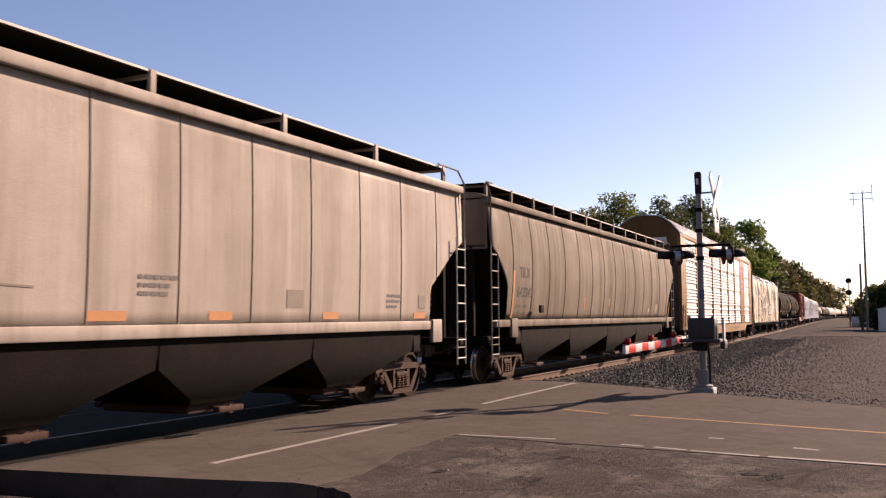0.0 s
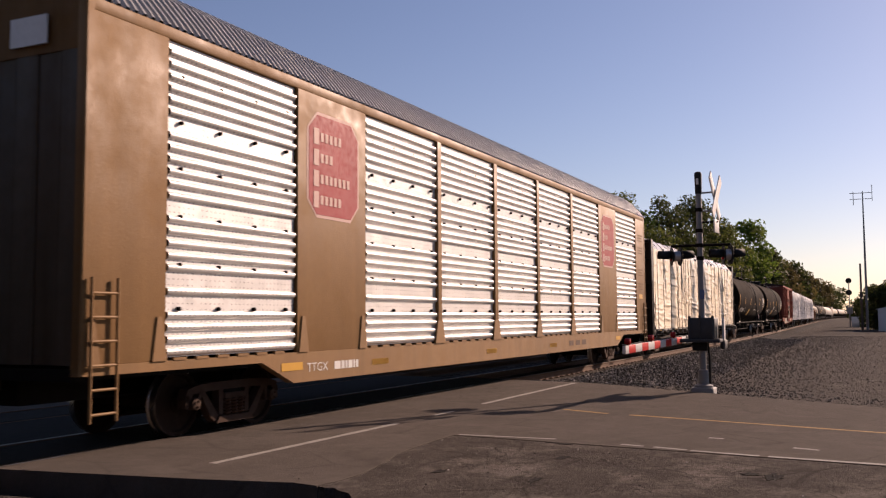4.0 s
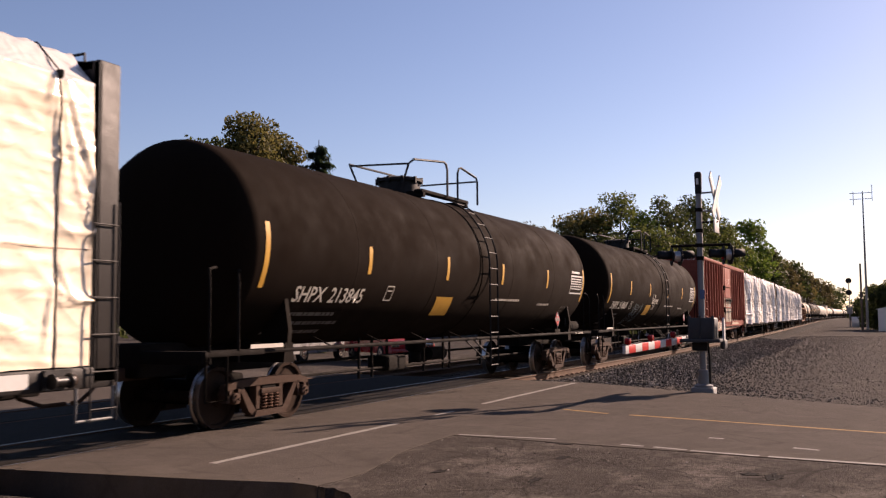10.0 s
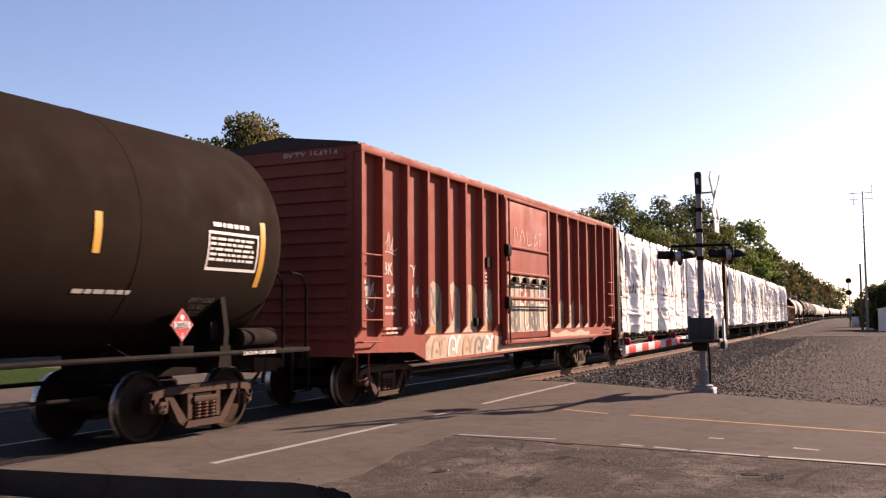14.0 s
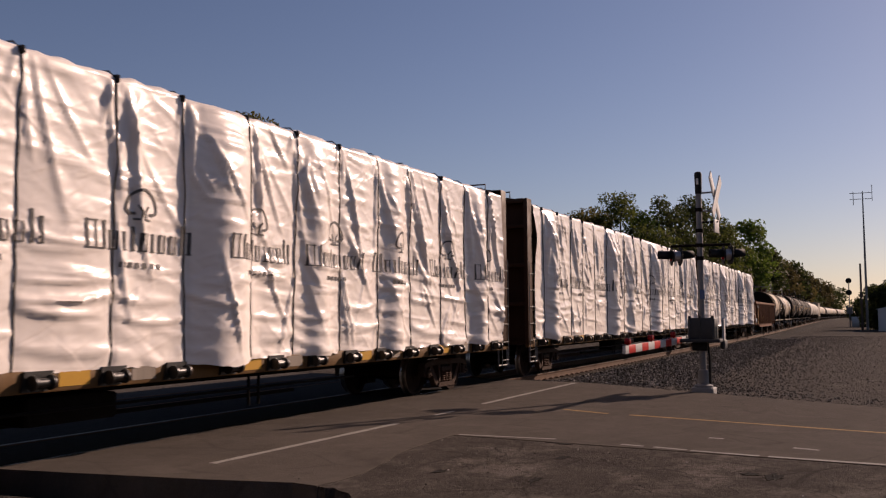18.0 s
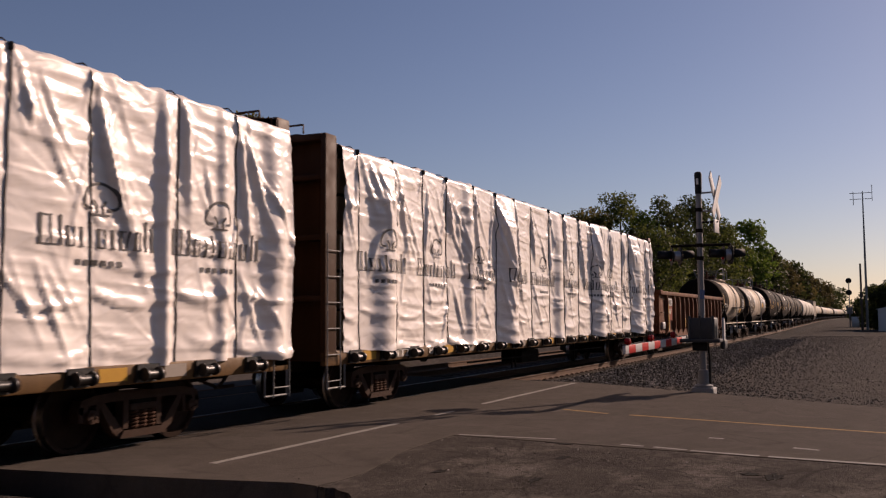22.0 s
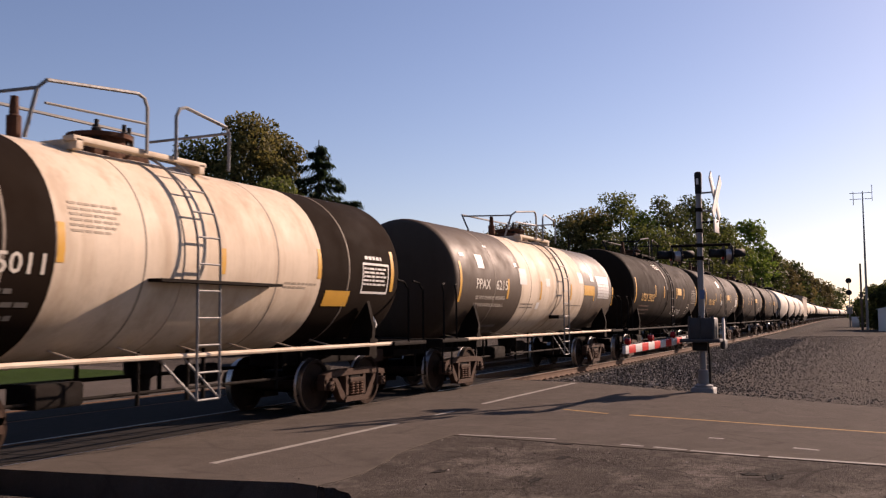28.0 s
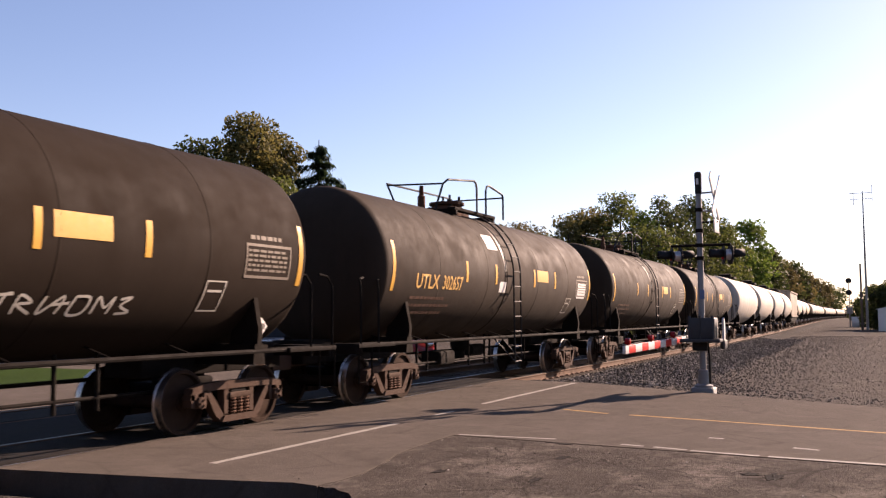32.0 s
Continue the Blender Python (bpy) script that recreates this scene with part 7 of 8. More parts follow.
# ---------------------------------------------------------------- gondola
def gondola(s0, s1):
    car, h = railcar("gondola_car", "rusty dented gondola car with ribbed sides and scrap load", s0, s1, "gondola")
    c = (s0 + s1) / 2
    lx = lambda s: s - c
    Y, z0, z1 = 1.42, .92, 2.52
    ribs = [230.89, 232.45, 233.53, 234.65, 235.74, 236.86, 237.98, 239.09, 240.22, 241.27, 242.39, 243.54, 244.72, 245.75]
    for sy in (-1, 1):
        # dented sheets that belly out between the ribs
        rows = []
        n = 150
        edges = [-h] + [lx(s) for s in ribs] + [h]
        for k in range(17):
            z = z0 + (z1 - z0) * k / 16
            row = []
            for i in range(n + 1):
                xx = -h + 2 * h * i / n
                j = max(q for q, e in enumerate(edges[:-1]) if e <= xx + 1e-6)
                u = (xx - edges[j]) / (edges[j + 1] - edges[j])
                o = .05 * math.sin(math.pi * u) ** .7 * math.sin(math.pi * min(1, (z - z0) / (z1 - z0) * .9 + .1)) * (1.0 if z > z0 + .42 else .35)
                o += .035 * noise.noise((xx * 1.7, z * 2.2, 7 + sy)) + .015 * noise.noise((xx * 5, z * 5, 3))
                row.append((xx, sy * (Y + o), z))
            rows.append(row if sy < 0 else row[::-1])
        ob = part("side_sheet", Geo().sheet(rows), M["gon"], car, "dented rusty side sheet")
        sm = ob.modifiers.new("thickness", "SOLIDIFY")
        sm.thickness = .02
        for s in ribs:
            xx = lx(s)
            a = sy * Y
            ring = lambda z, w, d: [(xx - w, a, z), (xx - w * .7, a + sy * d, z), (xx + w * .7, a + sy * d, z), (xx + w, a, z)]
            rg = [ring(z0 - .1, .075, .05), ring(z0 + .15, .075, .17), ring(z1 - .3, .075, .17), ring(z1 - .02, .075, .13)]
            part("side_rib", Geo().loft(rg if sy > 0 else [r[::-1] for r in rg], True, True), M["gon"], car)
        a, b = sorted((sy * (Y - .04), sy * (Y + .18)))
        part("top_chord", Geo().box(-h, a, z1 - .04, h, b, z1 + .12, .02), M["gon"], car)
        a, b = sorted((sy * (Y - .04), sy * (Y + .06)))
        sill = [(-h, .90), (-h, 1.02), (h, 1.02), (h, .90), (h - 2.4, .88), (h - 3.1, .70), (-h + 4.2, .70), (-h + 3.2, .92)]
        part("side_sill", Geo().prism(sill[::-1], "y", a, b), M["gon"], car)
    for sx in (-1, 1):
        x0, x1 = sorted((sx * h, sx * (h - .08)))
        g = Geo().box(x0, -Y - .1, .9, x1, Y + .1, z1 + .1)
        wall = part("end_wall", g, M["gon"], car)
        for z in (1.2, 1.6, 2.0):
            part("end_rib", Geo().box(min(sx * h, sx * (h + .07)), -Y, z, max(sx * h, sx * (h + .07)), Y, z + .12, .02), M["gon"], wall)
        part("corner_cap", Geo().box(min(sx * (h + .05), sx * (h - .35)), -Y - .2, z1 - .02, max(sx * (h + .05), sx * (h - .35)), -Y + .05, z1 + .15, .02), M["gon"], car)
        for z in (1.75, 2.3):
            g = Geo()
            grab(g, sx * (h - .12) if sx < 0 else h - .6, sx * (h - .6) if sx < 0 else h - .12, -Y - .12, z, .016)
            part("grab_iron", g, M["rust"], car)
        part("stirrup", Geo().tube([(sx * (h - .1), -Y - .1, .95), (sx * (h - .1), -Y - .1, .55), (sx * (h - .5), -Y - .1, .55), (sx * (h - .5), -Y - .1, .95)], .018, 6), M["rust"], car)
        part("draft_sill", Geo().box(min(sx * h, sx * (h - 2.8)), -.4, .7, max(sx * h, sx * (h - 2.8)), .4, .98, .02), M["grime"], car)
        coupler(car, sx * h, sx)
        truck(car, sx * (h - 2.1))
    part("floor", Geo().box(-h + .05, -Y, .95, h - .05, Y, 1.05), M["gon"], car)
    part("centre_sill", Geo().box(-h + 2.4, -.3, .62, h - 2.4, .3, .98, .02), M["grime"], car)
    part("name_panel", Geo().box(lx(231.05), -Y - .085, 2.05, lx(232.1), -Y - .02, 2.36), M["siding"], car, "white-painted name panel")
    lettering(car, "ANGX", lx(231.16), 2.09, .2, FLAT(-Y - .085), "grey_paint", width=.84, bold=.01)
    part("number_panel", Geo().box(lx(231.02), -Y - .075, 1.42, lx(232.12), -Y - .015, 2.03), M["box_red"], car)
    lettering(car, "4147", lx(231.2), 1.72, .2, FLAT(-Y - .075), "white_paint", width=.72, bold=.012)
    lettering(car, "WT", lx(231.0), 1.05, .09, FLAT(-Y - .062), "white_paint", width=.18)
    g = Geo()
    patch(g, lx(230.8), lx(230.92), 1.0, 2.1, FLAT(-Y - .175), .004)
    patch(g, lx(234.6), lx(234.72), 1.1, 1.5, FLAT(-Y - .175), .004)
    patch(g, lx(237.95), lx(238.05), 1.1, 1.5, FLAT(-Y - .175), .004)
    part("reflector_tape", g, M["yellow"], car, "yellow reflector tape")
    part("access_plate", Geo().box(lx(229.95), -Y - .12, 1.08, lx(230.4), -Y - .03, 1.36, .01), M["alu"], car)
    g = Geo()
    for a, b, cc, d in ((0, .3, 0, .02), (0, .3, .28, .3), (0, .02, 0, .3), (.28, .3, 0, .3), (.06, .24, .12, .16)):
        patch(g, lx(245.0) + a, lx(245.0) + b, 1.65 + cc, 1.65 + d, FLAT(-Y - .05), .006)
    part("stencil_frame", g, M["white_paint"], car)
    # old ties heaped inside
    rr = random.Random(4)
    load = thing("timber_load", "heap of old rusty-brown timber pieces in the gondola", "timber load")
    CARS.append((load, c))
    for i in range(46):
        g = Geo().box(-1.25, -.11, -.09, 1.25, .11, .09, .01)
        xx = -h + 1.5 + (2 * h - 3) * i / 45
        part("timber", shared("old_timber", lambda: g, M["tie"]), None, load, at=pose(xx, rr.uniform(-.45, .45), 2.40 + rr.uniform(-.05, .09) + (.0), rr.uniform(-4, 4), rr.uniform(-4, 4), rr.uniform(-25, 25)))
    g = Geo().box(-h + .2, -1.3, 1.05, h - .2, 1.3, 2.32)
    part("timber_core", g, M["tie"], load)
    return car


gondola(229.3, 246.35)

# ---------------------------------------------------------------- the far end of the train
s = 340.0
for i in range(4):
    tank_car(s, s + 13.2, "clean white rounded tank car", M["white_car"], 1.62, 2.6, turning=False, detail=False)
    s += 13.8
covered_hopper("covered_hopper_car", "beige covered hopper car among white cars", s, s + 17.4, M["hopper_a"], 3, .05, 10, turning=False, detail=False)
s += 18.7
for i in range(34):
    key = ("tank_white", "white_car", "tank_white", "tank", "white_car", "white_car", "tank_white")[i % 7]
    tank_car(s, s + 15.0, "dark tank car far down the train" if key == "tank" else "off-white tank car far down the train", M[key], 1.42, 2.62, turning=False, detail=False)
    s += 16.0


# ---------------------------------------------------------------- crossing gate and signals
mast = thing("crossing_signal", "grey steel crossing mast with lights, crossbuck and gate mechanism", "crossing signal", at=pose(20.55, 3.53, -.05))
part("foundation", Geo().box(-.24, -.24, -.3, .24, .24, .14, .03), M["galv"], mast, "grey concrete base")
part("base_casting", Geo().lathe([(.14, .20), (.18, .20), (.22, .12), (.5, .105), (.52, .085)], 16, "z"), M["galv"], mast)
part("pole", Geo().lathe([(.2, .07), (4.68, .062), (4.72, .05), (4.73, .0)], 16, "z"), M["galv"], mast, "grey steel pole")
part("bell", Geo().lathe([(4.3, .07), (4.72, .08), (4.77, .07), (4.79, .02)], 14, "z"), M["black_plastic"], mast, "dark bell housing at the mast top")
part("white_mark", Geo().prism([(-.02, 4.5), (.03, 4.5), (.03, 4.63), (-.02, 4.63)], "x", -.092, -.087), M["siding"], mast)
part("cross_arm", Geo().rod((0, -.65, 3.18), (0, .62, 3.18), .03), M["under"], mast)
part("sign_arm", Geo().rod((0, -.4, 3.68), (0, .1, 3.68), .02), M["under"], mast)
for z in (2.9, 3.18, 3.5, 3.95):
    part("clamp", Geo().lathe([(z - .04, .085), (z + .04, .085)], 12, "z"), M["under"], mast)


def flasher(y, yaw, z=3.02):
    lamp = part("flashing_light", Geo().lathe([(.0, .20), (.012, .21), (.02, .20)], 28, "x"), M["black_plastic"], mast, "black round-backed flashing light", pose(0, y, z, 0, 0, yaw))
    rings = []
    for k in range(9):
        a = radians(-30 + 240 * k / 8)
        rings.append([(.02, .115 * math.cos(a), .115 * math.sin(a)), (.30, .11 * math.cos(a), .105 * math.sin(a) + .01)])
    hood = part("hood", Geo().loft(rings, False), M["black_plastic"], lamp)
    hood.modifiers.new("thickness", "SOLIDIFY").thickness = .008
    part("lens", Geo().lathe([(.02, .105), (.05, .09), (.06, .0)], 20, "x"), M["lens_red"], lamp, "dark red lens")
    part("housing", Geo().lathe([(-.14, .04), (-.12, .10), (.0, .12)], 16, "x"), M["alu" if yaw < 0 else "black_plastic"], lamp)


M["lens_red"] = paint("red_glass_lens", (.25, .01, .01), rough=.15, bump=0)
for y, yaw in ((.60, 112), (.44, -62), (-.50, 112), (-.62, -62)):
    flasher(y, yaw, 2.96)
cb = part("crossbuck", Geo().box(-.01, -.01, -.01, .01, .01, .01), M["galv"], mast, "white crossbuck boards seen nearly edge-on", pose(0, -.36, 4.22, 0, 0, -3))
for a in (45, -45):
    g = Geo().box(-.61, -.012, -.115, .61, .012, .115, .003)
    part("board", g, M["siding"], cb, at=pose(0, .02 * (1 if a > 0 else -1), 0, 0, a, 0))
part("track_count_sign", Geo().box(-.22, -.012, -.16, .22, .012, .12, .003), M["siding"], cb, at=pose(0, 0, -.62))
part("bracket", Geo().rod((0, .36, -.3), (0, 0, -.3), .02).rod((0, .36, .1), (0, 0, .1), .02), M["galv"], cb)
# gate mechanism
mech = part("gate_mechanism", Geo().box(-.26, -.30, 1.16, .26, .26, 1.62, .03), M["mech_grey"], mast, "grey gate machine housing")
g = Geo().box(-.34, -.42, 1.10, .34, .42, 1.17, .015)
for y in (-.26, 0, .22):
    g.rod((-.27, y, 1.62), (-.27, y, 1.16), .014)
    g.lathe([(1.6, .03), (1.66, .03)], 8, "z", (-.24, y, 0))
part("mounting_plate", g, M["mech_grey"], mech)
part("side_plate", Geo().prism([(.10, .98), (.28, .95), (.30, 1.45), (.2, 1.62), (.10, 1.55)], "y", -.44, -.40), M["alu"], mech, "pale aluminium counterweight arm")
part("counterweight", Geo().box(.05, -.46, .95, .45, -.36, 1.15, .03), M["mech_grey"], mech)
part("junction_box", Geo().box(-.12, -.12, .92, .14, .2, 1.10, .02), M["black_plastic"], mast)
part("conduit", Geo().tube([(.02, -.10, 1.1), (.03, -.14, .8), (.03, -.14, .2)], .028, 8), M["black_plastic"], mast)
part("blue_sign", Geo().box(-.10, -.085, 2.02, -.092, .01, 2.22), M["sign_blue"], mast, "small blue emergency sign")
M_ARM = thing("gate_arm", "lowered crossing gate arm with red and white stripes", "gate arm")
a, b = Vector((21.05, 3.98, 1.09)), Vector((17.1, 4.36, .99))
d = (b - a).normalized()
M_ARM.matrix_basis = Matrix.Translation(a) @ d.to_track_quat("X", "Z").to_matrix().to_4x4()
L = (b - a).length
seg = L / 10.5
for i in range(11):
    x0, x1 = i * seg, min((i + 1) * seg, L)
    part("stripe_panel", Geo().box(x0, -.03, -.075, x1, .03, .075, .004), M["arm_white" if i % 2 == 0 else "arm_red"], M_ARM, "red sheeting" if i % 2 else "white sheeting")
part("arm_root", Geo().box(-.5, -.05, -.09, .05, .05, .09, .01), M["mech_grey"], M_ARM)
for u in (.9, 2.4, 3.75):
    lamp = part("gate_light", Geo().lathe([(-.05, .05), (-.045, .06), (.045, .06), (.05, .05)], 14, "y", (u, 0, .15)).box(u - .02, -.02, .07, u + .02, .02, .11), M["lens_red"], M_ARM, "small red gate light")
part("cable", Geo().tube([(L * k / 12, -.045, .085 + .012 * math.sin(k * 2.2)) for k in range(13)], .01, 5), M["black_plastic"], M_ARM)

# far block signal and its case, antenna mast, small white building
sig = thing("block_signal", "black two-head block signal beside the track", "railway signal", at=pose(147.0, 4.35, -.3))
part("pole", Geo().lathe([(0, .09), (6.4, .07)], 10, "z"), M["galv"], sig)
for z in (5.9, 4.2):
    hd = part("signal_head", Geo().lathe([(-.05, .40), (.05, .40)], 20, "x", (-.2, 0, z + .9)), M["black_plastic"], sig, "black round signal head")
    part("signal_hood", Geo().lathe([(-.65, .14), (-.2, .16)], 10, "x", (-.1, 0, z + .9)), M["black_plastic"], hd)
part("platform", Geo().box(-.4, -.5, 3.1, .4, .5, 3.2).box(-.3, -.4, 2.0, .3, .4, 3.0, .05), M["galv"], sig)
part("case", Geo().box(-.6, -1.2, 0, .5, -.2, 1.6, .05), M["alu"], sig, "silver equipment case")
ant = thing("antenna_mast", "tall thin radio antenna mast with cross elements", "antenna mast", at=pose(118.0, 1.65, -.3))
part("pole", Geo().lathe([(0, .16), (8, .12), (16.2, .06)], 10, "z"), M["galv"], ant)
part("second_pole", Geo().lathe([(0, .14), (7.8, .10)], 8, "z", (0, .55, 0)), M["bare_bark"], ant)
for z in (16.0, 15.3):
    part("boom", Geo().rod((0, -1.0, z), (0, 1.4, z), .035), M["galv"], ant)
for y, z0, z1 in ((-1.0, 15.0, 16.9), (1.0, 14.6, 16.2)):
    part("dipole", Geo().rod((0, y, z0), (0, y, z1), .035), M["galv"], ant)
shed = thing("white_shed", "small white metal-sided shed beside the railway", "shed", at=pose(112.0, -1.8, -.28))
part("wall", Geo().box(-2, -3, 0, 2, 2.3, 2.5, .03), M["siding"], shed)
part("roof", Geo().prism([(-3.2, 2.45), (2.5, 2.45), (-.35, 3.1)], "x", -2.2, 2.2), M["siding"], shed)
g = Geo()
for i in range(17):
    g.box(-2.02, -2.9 + .31 * i, .05, -1.99, -2.87 + .31 * i, 2.42)
part("siding_ribs", g, M["siding"], shed)


# ---------------------------------------------------------------- parked vehicles beyond the tracks
def parked_car(label, key, at, long=4.6, tall=1.5):
    car = thing("parked_car", label, "car", at=at)
    hl, w = long / 2, .9
    body = [(-hl, .35), (hl, .35), (hl, .62), (hl - .1, .8), (hl - 1.1, .92), (-hl + .5, .95), (-hl + .05, .88), (-hl, .6)]
    rings = [[(x_ * (.98 if i in (0, 3) else 1), (-w, -w + .06, w - .06, w)[i], z_) for x_, z_ in body] for i in range(4)]
    part("body", Geo().loft([r[::-1] for r in rings], True, True), M[key], car)
    cab = [(-hl + .55, .93), (hl - 1.2, .9), (hl - 1.9, tall - .05), (hl - 2.2, tall), (-hl + 1.3, tall), (-hl + 1.0, tall - .05)]
    part("cabin", Geo().prism(cab, "y", -w + .14, w - .14), M["black_plastic"], car, "dark glazed cabin")
    part("roof", Geo().prism([(-hl + 1.05, tall - .04), (hl - 1.95, tall - .04), (hl - 2.2, tall + .02), (-hl + 1.3, tall + .02)], "y", -w + .12, w - .12), M[key], car)
    for sx in (-1, 1):
        for sy in (-1, 1):
            wh = part("wheel", Geo().lathe([(-.1, .2), (-.1, .30), (-.07, .33), (.07, .33), (.1, .30), (.1, .2)], 20, "y"), M["tyre"], car, at=pose(sx * (hl - .85), sy * (w - .08), .33))
            part("rim", Geo().lathe([(-.11, .0), (-.105, .19), (.105, .19), (.11, .0)], 14, "y"), M["chrome"], wh)
        for sy in (-1, 1):
            part("headlight" if sx > 0 else "tail_light", Geo().box(min(sx * (hl - .06), sx * (hl + .015)), sy * .68 - .16, .58, max(sx * (hl - .06), sx * (hl + .015)), sy * .68 + .16, .74, .02), M["chrome" if sx > 0 else "lens_red"], car)
        part("bumper", Geo().box(min(sx * (hl - .05), sx * (hl + .06)), -w + .05, .32, max(sx * (hl - .05), sx * (hl + .06)), w - .05, .52, .03), M[key], car)
    return car


parked_car("red car waiting beyond the tracks", "car_red", pose(31.5, 17.2, -.02, 0, 0, -128))
parked_car("silver car parked beyond the tracks", "car_silver", pose(30.5, 20.4, -.03, 0, 0, 4))


# ---------------------------------------------------------------- trees
def limb(g, tips, p, d, r, length, depth, rr, spread_=.6, up=.12):
    pts, rad = [p], [r]
    n = 4
    for i in range(n):
        d = (d + Vector((rr.gauss(0, .14), rr.gauss(0, .14), rr.gauss(0, .10) + up * .5))).normalized()
        p = p + d * length / n
        pts.append(p)
        rad.append(r * (1 - .45 * (i + 1) / n))
    g.tube(pts, rad, 6 if r > .06 else 4)
    tips.append(pts[-1])
    tips.append(pts[2])
    if depth == 0:
        return
    for k in range(rr.choice((2, 3, 3))):
        i = rr.choice((2, 3, 4))
        a = rr.random() * 6.283
        side = Vector((math.cos(a), math.sin(a), rr.uniform(-.1, .5)))
        limb(g, tips, pts[i], (d * (1 - spread_) + side * spread_ + Vector((0, 0, up))).normalized(), rad[i] * .62, length * rr.uniform(.6, .8), depth - 1, rr, spread_, up)


def bare_tree(at, height, seed, label="bare tree with thin grey-brown branches"):
    rr = random.Random(seed)
    root = thing("bare_tree", label, "tree", "trees beside the railway", at=Matrix.Translation(at))
    g, tips = Geo(), []
    th = height * .26
    g.tube([(0, 0, -.2), (.05, 0, th * .5), (rr.uniform(-.2, .2), rr.uniform(-.2, .2), th)], [.20, .16, .13], 8)
    for k in range(7):
        a, el = k * .9 + rr.uniform(-.4, .4), rr.uniform(.5, 1.25)
        d = Vector((math.cos(a) * math.cos(el), math.sin(a) * math.cos(el), math.sin(el)))
        limb(g, tips, Vector((0, 0, th * rr.uniform(.5, 1))), d, .07, height * rr.uniform(.20, .30), 5, rr)
    big = max(p.z for p in tips)
    g.v = [(x * .9, y * .9, z * height / big) for x, y, z in g.v]
    part("crown", g, M["bare_bark"], root, "bare branching limbs")
    return root


def tree(at, height, width, seed, leaf, lobes=11, low=.1, leaf_size=.16, leaves=420, open_=.0, trunk=.26, label="leafy green tree with gaps in its crown", group="trees beside the railway"):
    """Trunk, limbs to each lobe of the crown, and lobes filled with single leaves."""
    rr = random.Random(seed)
    root = thing("tree", label, "tree", group, at=Matrix.Translation(at))
    g, lg = Geo(), Geo()
    g.tube([(0, 0, -.2), (.08, .03, height * .25), (rr.uniform(-.3, .3), rr.uniform(-.3, .3), height * .6), (rr.uniform(-.4, .4), rr.uniform(-.4, .4), height * .9)], [trunk, trunk * .8, trunk * .45, .03], 8)
    for k in range(lobes):
        v = low + (1 - low) * (k + rr.random()) / lobes
        girth = math.sin(math.pi * min(1, max(.12, (v - low * .6) / (1.16 - low * .6)))) ** .7
        r = width * rr.uniform(.21, .32) * (.65 + .35 * girth)
        a = k * 2.4 + rr.uniform(-.5, .5)
        reach = max(0, width * .5 * girth - r * .6) * rr.uniform(.55, 1.0)
        c = Vector((math.cos(a) * reach, math.sin(a) * reach, min(v * height, height - r * .72)))
        start = Vector((0, 0, max(.15 * height, c.z - reach * .9 - r * .3)))
        mid = start.lerp(c, .55) + Vector((rr.gauss(0, .15), rr.gauss(0, .15), .15))
        g.tube([start, mid, c, c + Vector((rr.gauss(0, .3), rr.gauss(0, .3), r * .7))], [trunk * .4, trunk * .26, trunk * .15, .015], 5)
        for q in range(4):
            e = Vector((rr.gauss(0, 1), rr.gauss(0, 1), rr.gauss(0, .7))).normalized() * r * .85
            g.tube([c, c + e * .5 + Vector((0, 0, .08)), c + e], [trunk * .13, trunk * .08, .01], 4)
        ax, ay, az = r * rr.uniform(.85, 1.2), r * rr.uniform(.85, 1.2), r * rr.uniform(.68, .95)
        for i in range(int(leaves * (r / (width * .22)) ** 2)):
            d = Vector((rr.gauss(0, 1), rr.gauss(0, 1), rr.gauss(0, 1))).normalized()
            f = (.30 + .70 * rr.random() ** .55) * (1 + .30 * noise.noise((d.x * 1.8 + k, d.y * 1.8, d.z * 1.8)))
            q = c + Vector((d.x * ax, d.y * ay, d.z * az)) * f
            if noise.noise((q.x * .9 / leaf_size * .16, q.y * .9 / leaf_size * .16, q.z * .9 / leaf_size * .16 + seed)) < open_ - .42:
                continue
            s = leaf_size * rr.uniform(.55, 1.15)
            nrm = (Vector((rr.gauss(0, 1), rr.gauss(0, 1), rr.gauss(0, 1) + .3)) + d * .8).normalized()
            t1 = nrm.orthogonal().normalized()
            turn = rr.random() * 6.283
            t1, t2 = t1 * math.cos(turn) + nrm.cross(t1) * math.sin(turn), nrm.cross(t1) * math.cos(turn) - t1 * math.sin(turn)
            lg.add([q - t1 * s, q - t2 * s * .55, q + t1 * s, q + t2 * s * .6], [(0, 1, 2, 3)])
    part("trunk", g, M["bark"], root, "trunk and limbs")
    part("crown", lg, M[leaf], root, smooth=False)
    return root


